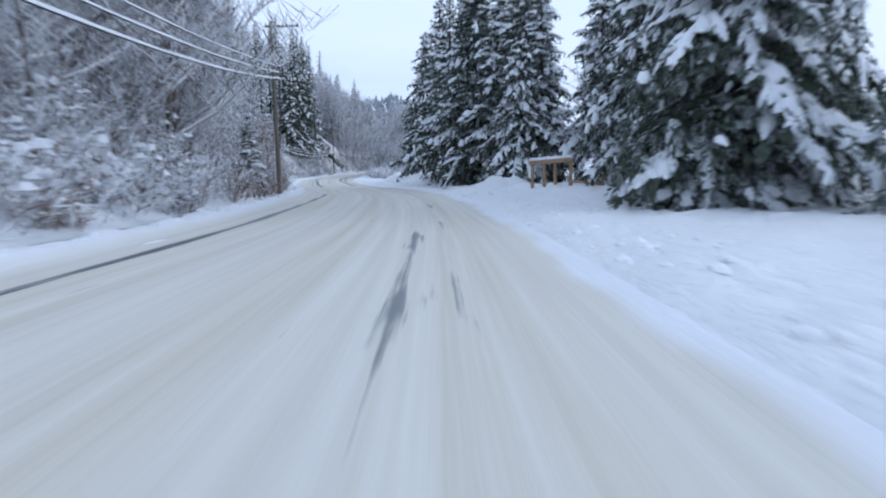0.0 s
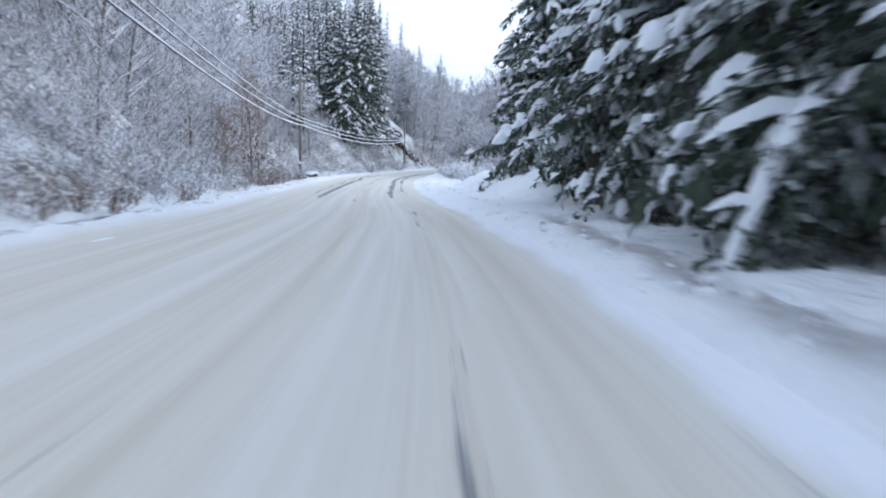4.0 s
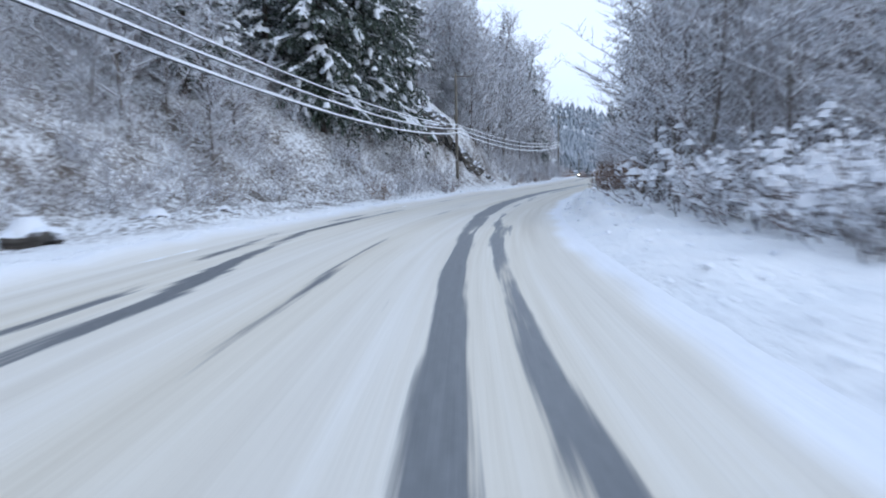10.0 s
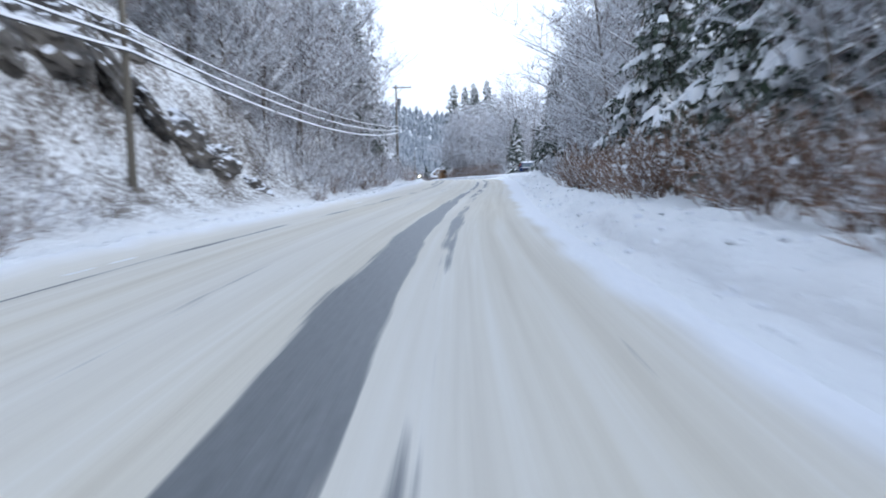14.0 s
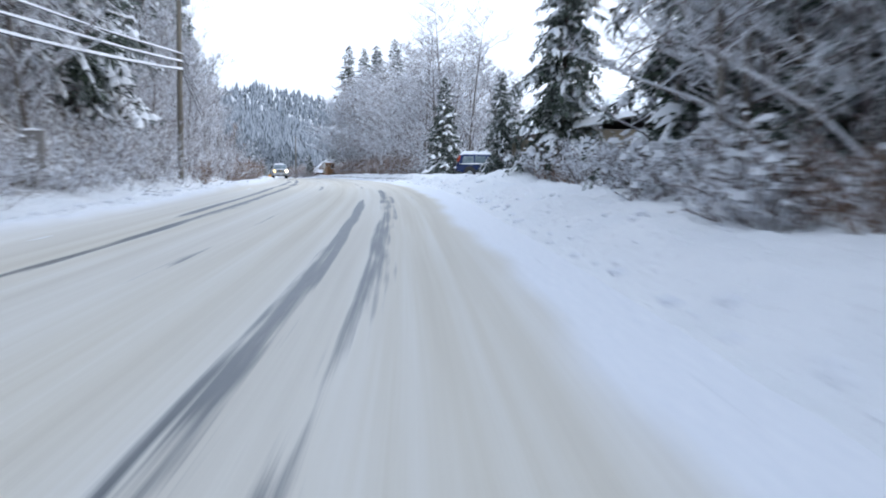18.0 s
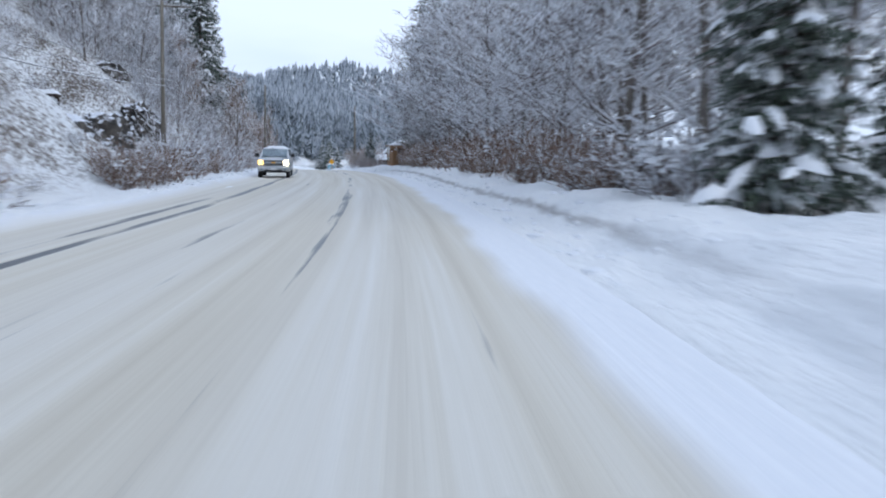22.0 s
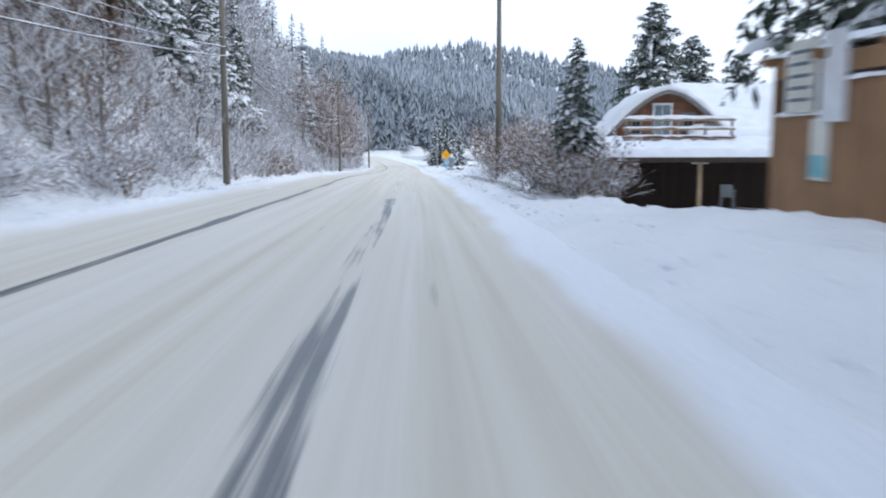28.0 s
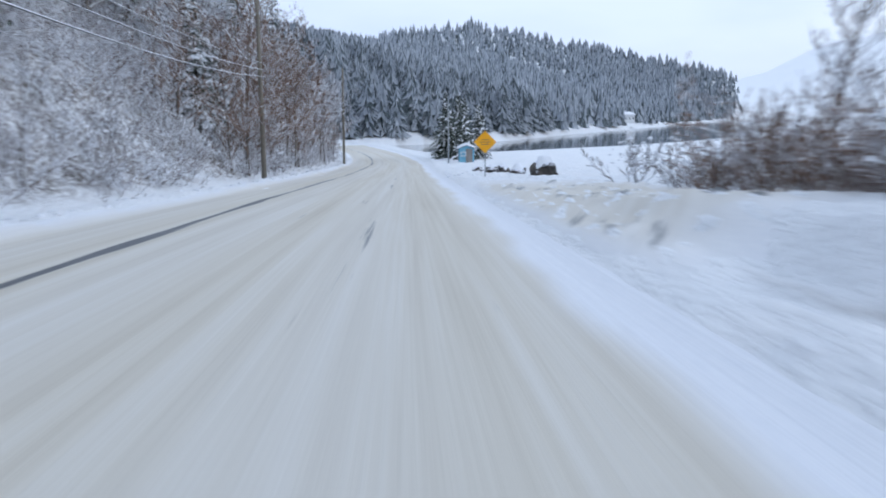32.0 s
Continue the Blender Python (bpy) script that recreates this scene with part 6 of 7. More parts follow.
def cabin():
    """The lakeside house: arched gable wing, balcony, porch below, long snowy roof with a dormer."""
    base = float(np.interp(459, DENSE, RZ)) - 0.56
    p = spot(461.0, 6.2)
    p.z = base
    m = Matrix.Translation(p) @ Matrix.Rotation(radians(turn_at(459) - 4), 4, "Z") @ Matrix.Scale(0.93, 4)
    root = thing("house", m, "brown wooden house with arched gable, balcony and deep roof snow", "house")
    # lower storey behind the porch
    part("wall", box((14.0, 0.16, 2.3), (7.0, 2.6, 1.05)), M_DARKWOOD, root)
    boards(root, 0.1, 13.9, 2.50, 0.0, 2.15, 0.24, M_DARKWOOD, name="wall_board", seed=2)
    part("side_wall", box((0.16, 8.0, 2.3), (0.08, 6.7, 1.05)), M_DARKWOOD, root)
    part("porch_roof", slab([(-0.5, -0.4, 1.98), (14.3, -0.4, 1.98), (14.3, 5.1, 2.52), (-0.5, 5.1, 2.52)], 0.12), M_DARKWOOD, root)
    part("fascia", box((14.8, 0.06, 0.20), (6.9, -0.44, 2.02), 0.01), M_DARKWOOD, root)
    bm = snow_pad(14.7, 5.6, 0.30, (6.9, 2.35, 0), 8)
    for v_ in bm.verts:
        v_.co.z += 2.10 + (v_.co.y + 0.4) * 0.098
    part("porch_snow", bm, M_SNOW, root, smooth=True)
    for x in (0.2, 4.4, 8.8, 13.6):
        part("porch_post", box((0.16, 0.16, 2.1), (x, -0.1, 0.95), 0.012), M_TIMBER if x == 4.4 else M_DARKWOOD, root)
        part("post_bracket", box((0.62, 0.14, 0.14), (x, -0.1, 1.92), 0.02), M_CREAM if x == 4.4 else M_DARKWOOD, root)
    # arched gable wing
    arch = []
    for i in range(17):
        t = -1 + 2 * i / 16
        arch.append((4.2 + 2.75 * t, 2.6 + 2.15 * (1 - abs(t) ** 1.6)))
    bm = bmesh.new()
    vs = [bm.verts.new((x, 5.15, z)) for x, z in arch]
    ws = [bm.verts.new((x, 5.35, z)) for x, z in arch]
    bm.faces.new(vs)
    bm.faces.new(ws[::-1])
    for i in range(17):
        bm.faces.new((vs[i], ws[i], ws[(i + 1) % 17], vs[(i + 1) % 17]))
    part("gable_wall", bm, M_CEDAR, root)
    rows = 8
    for r in range(rows):
        z = 2.7 + 0.28 * r
        reach = 2.75 * max(0.0, 1 - (z + 0.2 - 2.6) / 2.05) ** (1 / 1.6) - 0.12
        if reach > 0.3:
            part("shingle_course", box((2 * reach, 0.05, 0.27), (4.2, 5.12, z + 0.12), 0.006, Matrix.Rotation(-0.09, 4, "X")), M_CEDAR, root)
    for nm, out, lift, mt, y0, y1 in (("barge_board", 0.10, -0.02, M_GREYWOOD, 4.70, 4.82), ("arched_roof", 0.16, 0.0, M_GREYWOOD, 4.76, 9.5), ("roof_snow", 0.22, 0.14, M_SNOW, 4.68, 9.5)):
        bm = bmesh.new()
        ring = []
        for i, (x, z) in enumerate(arch):
            t = -1 + 2 * i / 16
            nx, nz = t * 0.75, 1 - 0.35 * abs(t)
            k = 1 / math.hypot(nx, nz)
            thick = out * (1 + (0.18 * math.sin(i * 2.7) if nm == "roof_snow" else 0))
            lo = (x + nx * k * lift, z + nz * k * lift)
            hi = (x + nx * k * (lift + thick), z + nz * k * (lift + thick))
            ring.append([bm.verts.new((c[0], y, c[1])) for y in (y0, y1) for c in (lo, hi)])
        for a, b in zip(ring[:-1], ring[1:]):
            bm.faces.new((a[1], a[3], b[3], b[1]))
            bm.faces.new((a[0], b[0], b[2], a[2]))
            bm.faces.new((a[0], a[1], b[1], b[0]))
            bm.faces.new((a[2], b[2], b[3], a[3]))
        for e in (ring[0], ring[-1]):
            bm.faces.new((e[0], e[2], e[3], e[1]))
        part(nm, bm, mt, root, smooth=nm == "roof_snow")
    window_in(root, 4.0, 5.06, 3.55, 0.78, 1.45, glass=M_BRIGHT_GLASS)
    window_in(root, 2.85, 5.06, 3.25, 0.42, 0.6, M_GREYWOOD)
    window_in(root, 5.15, 5.06, 3.5, 0.45, 0.75, M_GREYWOOD)
    # balcony
    part("deck", box((4.6, 2.0, 0.12), (4.25, 3.9, 2.72), 0.01), M_GREYWOOD, root)
    for x in (2.05, 3.15, 4.25, 5.35, 6.45):
        part("rail_post", box((0.09, 0.09, 0.85), (x, 2.95, 3.22), 0.008), M_GREYWOOD, root)
    for z in (2.85, 3.20, 3.58):
        part("rail", box((4.7, 0.07, 0.12), (4.25, 2.94, z), 0.01), M_TIMBER if z > 3.0 else M_CEDAR, root)
        part("rail_snow", snow_pad(4.7, 0.16, 0.16 if z > 3.3 else 0.06, (4.25, 2.94, z + 0.06), int(z * 10)), M_SNOW, root, smooth=True)
    # long roof to the lake side, dormer and chimney
    part("main_roof", slab([(5.2, 4.2, 2.55), (15.5, 4.2, 2.55), (15.5, 9.6, 5.0), (5.2, 9.6, 5.0)], 0.14), M_GREYWOOD, root)
    bm = snow_pad(10.4, 5.6, 0.34, (10.3, 6.9, 0), 12)
    for v_ in bm.verts:
        v_.co.z += 2.68 + (v_.co.y - 4.2) * 0.4537
    part("roof_snow", bm, M_SNOW, root, smooth=True)
    part("end_wall", slab([(15.2, 4.2, 0.0), (15.4, 4.2, 0.0), (15.4, 9.6, 0.0), (15.2, 9.6, 0.0)], 2.6), M_CEDAR, root)
    part("dormer_wall", box((2.6, 0.12, 1.35), (11.5, 5.4, 3.5), 0.01), M_CEDAR, root)
    part("dormer_cheek", prism([(5.4, 2.9), (5.4, 4.15), (8.0, 4.15)], 0.05), M_CEDAR, root).location = (10.25, 0, 0)
    part("dormer_roof", slab([(9.9, 5.0, 4.1), (13.1, 5.0, 4.1), (13.1, 8.4, 4.7), (9.9, 8.4, 4.7)], 0.12), M_GREYWOOD, root)
    bm = snow_pad(3.2, 3.4, 0.26, (11.5, 6.7, 0), 13)
    for v_ in bm.verts:
        v_.co.z += 4.22 + (v_.co.y - 5.0) * 0.176
    part("dormer_snow", bm, M_SNOW, root, smooth=True)
    window_in(root, 11.7, 5.32, 3.5, 1.1, 0.85)
    part("chimney", rod((10.5, 9.3, 4.4), (10.5, 9.3, 5.65), 0.14, 0.14, 12), M_STEEL, root)
    part("chimney_cap", rod((10.5, 9.3, 5.62), (10.5, 9.3, 5.74), 0.20, 0.17, 12), M_STEEL, root)


def porch_chair():
    """A stacking plastic chair left under the porch."""
    base = float(np.interp(459, DENSE, RZ)) - 0.56
    p = spot(462.2, 11.9)
    p.z = base
    root = thing("garden_chair", Matrix.Translation(p) @ Matrix.Rotation(radians(turn_at(459) + 150), 4, "Z"), "pale blue-grey plastic garden chair standing under the porch", "chair")
    part("seat", box((0.46, 0.44, 0.04), (0, 0, 0.42), 0.015), M_PALE, root)
    part("backrest", box((0.46, 0.04, 0.46), (0, 0.24, 0.66), 0.015, Matrix.Rotation(-0.18, 4, "X")), M_PALE, root)
    for sx in (-0.21, 0.21):
        part("armrest", box((0.05, 0.46, 0.03), (sx * 1.1, 0.0, 0.64), 0.012), M_PALE, root)
        for sy in (-0.19, 0.19):
            part("leg", rod((sx * 1.15, sy * 1.15, 0), (sx, sy, 0.42), 0.022, 0.02, 8), M_PALE, root)
        part("arm_post", rod((sx * 1.1, -0.2, 0.42), (sx * 1.1, -0.2, 0.63), 0.02, 0.02, 8), M_PALE, root)


def roadside_stand():
    """Stepped plywood stall with open upper sides, under a flat snowy roof."""
    base = float(np.interp(440, DENSE, RZ)) + 0.62
    p = spot(438.4, 5.97)
    p.z = base
    root = thing("roadside_stand", Matrix.Translation(p) @ Matrix.Rotation(radians(turn_at(440)), 4, "Z") @ Matrix.Diagonal((0.76, 1, 0.95, 1)), "brown plywood roadside stand with notices and snow on its ledges", "stand")
    # wall along the road (x = 0) and the wall across it (y = 0)
    for y0, y1, top in ((0.0, 1.9, 1.75), (1.9, 3.4, 2.05), (3.4, 5.6, 1.55)):
        part("side_panel", box((0.08, y1 - y0 - 0.01, top + 0.5), (0.0, (y0 + y1) / 2, (top - 0.5) / 2), 0.006), M_PLY, root)
        part("ledge_snow", snow_pad(0.18, y1 - y0 - 0.05, 0.07, (0.0, (y0 + y1) / 2, top), int(top * 10)), M_SNOW, root, smooth=True)
    for x0, x1, top in ((0.0, 0.65, 2.0), (0.65, 1.15, 1.45), (1.15, 1.65, 1.40)):
        part("front_panel", box((x1 - x0 - 0.01, 0.08, top + 0.5), ((x0 + x1) / 2, -0.04, (top - 0.5) / 2), 0.006), M_PLY, root)
        part("ledge_snow", snow_pad(x1 - x0 - 0.05, 0.18, 0.07, ((x0 + x1) / 2, -0.04, top), int(top * 13)), M_SNOW, root, smooth=True)
    part("back_panel", box((0.08, 5.6, 2.9), (1.65, 2.8, 0.95), 0.006), M_DARKWOOD, root)
    part("rear_panel", box((1.65, 0.08, 2.9), (0.82, 5.6, 0.95), 0.006), M_DARKWOOD, root)
    for x, y in ((0.0, 0.0), (0.65, 0.0), (1.65, 0.0), (0.0, 2.0), (0.0, 5.6), (1.65, 5.6)):
        part("post", box((0.11, 0.11, 3.0), (x, y, 1.0), 0.008), M_PLY, root)
    for y in (0.0, 1.9, 3.8, 5.6):
        part("roof_beam", box((2.4, 0.12, 0.16), (0.85, y, 2.45), 0.01), M_PLY, root)
        part("beam_snow", snow_pad(2.4, 0.15, 0.09, (0.85, y, 2.53), int(y * 7) + 3), M_SNOW, root, smooth=True)
    part("roof_board", box((1.5, 3.4, 0.06), (0.9, 2.4, 2.60), 0.006), M_GREYWOOD, root)
    part("roof_snow", snow_pad(1.6, 3.5, 0.12, (0.9, 2.4, 2.63), 21), M_SNOW, root, smooth=True)
    part("header", box((0.10, 5.7, 0.30), (0.0, 2.8, 2.30), 0.01), M_PLY, root)
    part("header", box((1.75, 0.10, 0.30), (0.82, -0.04, 2.30), 0.01), M_PLY, root)
    # notices on the road side
    part("notice_board", box((0.05, 1.0, 1.15), (-0.075, 4.6, 2.15), 0.01), M_CREAM, root)
    for k in range(5):
        part("notice_line", box((0.012, 0.75, 0.06), (-0.104, 4.6, 1.78 + 0.19 * k), 0), M_BIN, root)
    part("notice_board", box((0.05, 0.75, 1.35), (-0.075, 3.55, 2.10), 0.01), M_WHITE, root)
    part("poster", box((0.03, 0.55, 0.95), (-0.06, 3.9, 1.0), 0.005), M_CREAM, root)
    part("poster_print", box((0.012, 0.50, 0.34), (-0.080, 3.9, 0.75), 0), M_TEAL, root)
    # boards leaning at the corner
    for k, (x, ln) in enumerate(((0.7, 2.6), (1.4, 2.3))):
        part("leaning_board", box((0.24, 0.05, ln), (x + 0.6, -0.75, 0.55), 0.008, Matrix.Rotation(0.5, 4, "X") @ Matrix.Rotation(0.85, 4, "Y")), M_GREYWOOD, root)


def fence_by_stand():
    root = thing("board_fence", frame_at(421, 9.5, 0, 0), "low grey board fence behind bare trunks", "fence")
    boards(root, 0.0, 14.0, 0.0, -0.3, 1.35, 0.3, M_GREYWOOD, along="y", name="fence_board", seed=5)
    for y in (0.0, 3.5, 7.0, 10.5, 14.0):
        part("fence_post", box((0.12, 0.12, 1.9), (0.1, y, 0.6), 0.01), M_DARKWOOD, root)
    part("fence_rail", box((0.06, 14.0, 0.10), (0.06, 7.0, 1.1), 0.01), M_DARKWOOD, root)


def shed(s, d, w, l, h, turn, label, wall=M_DARKWOOD, snow=0.4, name="shed"):
    root = thing(name, frame_at(s, d, -0.1, turn), label, name)
    for y, sgn in ((-l / 2, -1), (l / 2, 1)):
        part("gable_wall", prism([(0, 0)] * 0 or [(-w / 2, 0), (w / 2, 0), (w / 2, h), (0, h + w * 0.18), (-w / 2, h)], 0.05), wall, root).matrix_basis = Matrix.Translation((0, y, 0)) @ Matrix.Rotation(math.pi / 2, 4, "Z")
    for x in (-w / 2, w / 2):
        part("side_wall", box((0.1, l, h), (x, 0, h / 2)), wall, root)
    for sgn in (-1, 1):
        part("roof_slope", slab([(0, -l / 2 - 0.3, h + w * 0.18), (sgn * (w / 2 + 0.3), -l / 2 - 0.3, h - 0.1), (sgn * (w / 2 + 0.3), l / 2 + 0.3, h - 0.1), (0, l / 2 + 0.3, h + w * 0.18)], 0.08), M_GREYWOOD, root)
    bm = snow_pad(w + 0.7, l + 0.7, snow, (0, 0, 0), int(s))
    for v_ in bm.verts:
        v_.co.z += h + 0.08 + w * 0.18 - abs(v_.co.x) * (w * 0.18 + 0.1) / (w / 2 + 0.3)
    part("roof_snow", bm, M_SNOW, root, smooth=True)
    part("door", box((0.85, 0.06, min(1.9, h - 0.1)), (0.3, -l / 2 - 0.05, min(1.9, h - 0.1) / 2), 0.01), M_GREYWOOD, root)
    window_in(root, -w * 0.25, -l / 2 - 0.05, h * 0.62, 0.6, 0.5)
    return root


def roadside_building():
    """A long brown building beside the road, its eave along it."""
    base = float(np.interp(320, DENSE, RZ)) + 0.1
    p = spot(331.0, 8.9)
    p.z = base
    root = thing("roadside_building", Matrix.Translation(p) @ Matrix.Rotation(radians(turn_at(322)), 4, "Z"), "long brown timber building with a snowy roof behind snowy brush", "building")
    part("end_wall", box((5.2, 0.12, 2.9), (2.6, -0.06, 1.45)), M_TAN, root)
    part("side_wall", box((0.14, 15.0, 2.9), (0.0, -7.5, 1.45)), M_TAN, root)
    boards(root, -15.0, 0.0, -0.09, 0.0, 2.85, 0.6, M_TAN, along="y", name="wall_board", seed=15)
    part("back_wall", box((0.14, 15.0, 2.9), (5.2, -7.5, 1.45)), M_DARKWOOD, root)
    part("near_wall", box((5.2, 0.12, 2.9), (2.6, -14.94, 1.45)), M_TAN, root)
    for y in (-0.2, -7.6, -14.8):
        part("eave_post", box((0.22, 0.22, 2.8), (-0.55, y, 1.4), 0.015), M_TAN, root)
    part("fascia", box((0.06, 15.8, 0.24), (-0.78, -7.5, 2.78), 0.01), M_DARKWOOD, root)
    part("roof_slope", slab([(-0.8, 0.5, 2.84), (-0.8, -15.4, 2.84), (2.6, -15.4, 3.55), (2.6, 0.5, 3.55)], 0.10), M_GREYWOOD, root)
    part("roof_slope", slab([(2.6, 0.5, 3.55), (2.6, -15.4, 3.55), (6.0, -15.4, 2.84), (6.0, 0.5, 2.84)], 0.10), M_GREYWOOD, root)
    bm = snow_pad(6.9, 16.0, 0.26, (2.6, -7.5, 0), 61)
    for v_ in bm.verts:
        v_.co.z += 3.64 - abs(v_.co.x - 2.6) * 0.209
    part("roof_snow", bm, M_SNOW, root, smooth=True)


def boulder(s, d, size, seed, snow=True):
    rng = np.random.default_rng(seed)
    bm = bmesh.new()
    bmesh.ops.create_icosphere(bm, subdivisions=3, radius=1.0)
    off = rng.uniform(-9, 9, 3)
    for v_ in bm.verts:
        n = noise.noise(Vector(v_.co) * 1.3 + Vector(off)) * 0.45 + noise.noise(Vector(v_.co) * 3.5 + Vector(off)) * 0.12
        v_.co = Vector(v_.co) * (1 + n)
        v_.co = Vector((v_.co.x * size[0], v_.co.y * size[1], v_.co.z * size[2]))
    ob = part("boulder", bm, M_SNOWROCK)
    ob.matrix_basis = Matrix.Translation(spot(s, d) + Vector((0, 0, size[2] * 0.35))) @ Matrix.Rotation(rng.random() * 6, 4, "Z")
    if snow:
        cap = snow_pad(size[0] * 1.5, size[1] * 1.5, size[2] * 0.5, (0, 0, 0), seed + 50, 0.12)
        for v_ in cap.verts:
            q = min(1.0, math.hypot(v_.co.x / size[0], v_.co.y / size[1]))
            v_.co.z += size[2] * (0.95 * math.sqrt(max(0.0, 1 - 0.75 * q * q)) - 0.05)
        part("snow_cap", cap, M_SNOW, ob, smooth=True)
    return tagged(ob, "grey boulder with a thick cap of snow", "boulder", "snow-capped boulders")


def outcrop(s, d, size, seed):
    """A jagged face of rock in the slope."""
    rng = np.random.default_rng(seed)
    bm = bmesh.new()
    bmesh.ops.create_icosphere(bm, subdivisions=4, radius=1.0)
    off = Vector(rng.uniform(-9, 9, 3))
    for v_ in bm.verts:
        p = Vector(v_.co)
        q = Vector((round(p.x * 3) / 3, round(p.y * 3) / 3, round(p.z * 4) / 4))
        n = noise.noise(p * 1.1 + off) * 0.35 + noise.noise(q * 2.6 + off) * 0.28 + noise.noise(p * 6 + off) * 0.08
        p = p * (1 + n)
        v_.co = Vector((p.x * size[0], p.y * size[1], p.z * size[2]))
    ob = part("rock_outcrop", bm, M_SNOWROCK)
    ob.matrix_basis = Matrix.Translation(spot(s, d)) @ Matrix.Rotation(radians(turn_at(s)) + rng.uniform(-0.5, 0.5), 4, "Z") @ Matrix.Rotation(0.95, 4, "Y")
    return tagged(ob, "dark jagged rock face streaked with snow in the bank", "rock", "rock outcrops")


def warning_sign(s, d):
    root = thing("warning_sign", frame_at(s, d, 0, -4), "amber diamond warning sign on a steel post in the snow", "sign")
    part("post", box((0.06, 0.06, 3.0), (0, 0.05, 0.9), 0.008), M_STEEL, root)
    plate = part("plate", box((0.9, 0.02, 0.9), (0, 0, 0), 0.008), M_YELLOW, root)
    plate.matrix_basis = Matrix.Translation((0, 0, 2.0)) @ Matrix.Rotation(math.pi / 4, 4, "Y")
    for z, w in ((2.13, 0.42), (2.0, 0.62), (1.87, 0.42)):
        part("lettering_bar", box((w, 0.008, 0.035), (0, -0.016, z), 0), M_RUST, root)


def street_lamp(s, d):
    root = thing("street_lamp", frame_at(s, d), "tall grey street lamp with a curved arm", "lamp")
    part("post", rod((0, 0, -0.3), (0, 0, 8.0), 0.11, 0.07, 12), M_STEEL, root, smooth=True)
    pts = [Vector((0, 0, 7.9)), Vector((0.25, 0, 8.35)), Vector((0.9, 0, 8.6)), Vector((1.8, 0, 8.7))]
    bm = bmesh.new()
    for a, b in zip(pts[:-1], pts[1:]):
        rod(a, b, 0.04, 0.04, 8, bm)
    part("arm", bm, M_STEEL, root)
    part("lantern", box((0.6, 0.24, 0.14), (2.0, 0, 8.68), 0.04), M_STEEL, root)


def gate_beam():
    root = thing("timber_gate", frame_at(45.6, 6.4, -0.42), "pale peeled-log gate frame with snow along its beam", "gate")
    head, tail = Vector((-0.4, 0.6, 1.78)), Vector((1.25, -2.2, 1.98))
    bm = rod(head, tail, 0.15, 0.13, 12)
    part("beam", bm, M_TIMBER, root, smooth=True)
    for t in (0.04, 0.34, 0.6, 0.96):
        a = head.lerp(tail, t)
        part("gate_post", rod((a.x, a.y, -0.6), (a.x, a.y, a.z), 0.10, 0.09, 10), M_TIMBER, root, smooth=True)
    cap = bmesh.new()
    a, b = head + Vector((0, 0, 0.12)), tail + Vector((0, 0, 0.12))
    rod(a, b, 0.13, 0.11, 8, cap)
    part("beam_snow", cap, M_SNOW, root, smooth=True)
    part("low_rail", rod((1.2, -2.2, 0.85), (2.3, -4.2, 0.75), 0.07, 0.07, 8), M_TIMBER, root)
    part("gate_post", rod((2.3, -4.2, -0.5), (2.3, -4.2, 1.25), 0.09, 0.08, 10), M_TIMBER, root, smooth=True)


def shelter():
    root = thing("wooden_shelter", frame_at(66, 13.6, 0.1, -6), "open brown wooden shelter with a window, under snowy boughs", "shelter")
    part("back_wall", box((0.1, 3.0, 2.6), (2.4, 1.5, 1.3)), M_DARKWOOD, root)
    bm = bmesh.new()
    for x, z, w, h in ((1.2, 0.55, 2.4, 1.1), (1.2, 2.35, 2.4, 0.5), (0.2, 1.6, 0.4, 1.0), (2.1, 1.6, 0.6, 1.0)):
        box((w, 0.08, h), (x, 0, z), 0.006, None, bm)
    part("front_wall", bm, M_DARKWOOD, root)
    part("corner_post", box((0.28, 0.28, 2.7), (2.5, 0, 1.3), 0.02), M_GREYWOOD, root)
    part("corner_post", box((0.2, 0.2, 2.7), (0, 0, 1.3), 0.02), M_DARKWOOD, root)
    part("window_ledge", box((1.5, 0.22, 0.06), (1.1, -0.06, 1.08), 0.01), M_GREYWOOD, root)
    part("roof", slab([(-0.5, -0.6, 2.6), (3.0, -0.6, 2.6), (3.0, 3.2, 2.9), (-0.5, 3.2, 2.9)], 0.1), M_GREYWOOD, root)
    part("roof_snow", snow_pad(3.5, 3.8, 0.35, (1.25, 1.3, 2.85), 31), M_SNOW, root, smooth=True)


def litter_bin(s, d, h=1.0):
    root = thing("plastic_bin", frame_at(s, d, -0.3, 12), "blue-grey plastic bin half buried in ploughed snow", "bin")
    part("body", bevelled(prism([(-0.30, 0.0), (0.30, 0.0), (0.36, h), (-0.36, h)], 0.38), 0.03), M_BIN, root)
    part("lid", box((0.84, 0.80, 0.08), (0, 0, h + 0.04), 0.03), M_BLACK, root)
    part("lid_snow", snow_pad(0.8, 0.76, 0.2, (0, 0, h + 0.08), 33), M_SNOW, root, smooth=True)


def utility_box(s, d):
    root = thing("utility_box", frame_at(s, d, 0, 10), "grey-brown roadside cabinet on a post among shrubs", "cabinet")
    part("cabinet", box((0.75, 0.35, 1.2), (0, 0, 1.25), 0.02), M_GREYWOOD, root)
    part("post", box((0.12, 0.12, 1.2), (0, 0, 0.3), 0.01), M_GREYWOOD, root)
    part("cabinet_snow", snow_pad(0.75, 0.35, 0.08, (0, 0, 1.85), 35), M_SNOW, root, smooth=True)


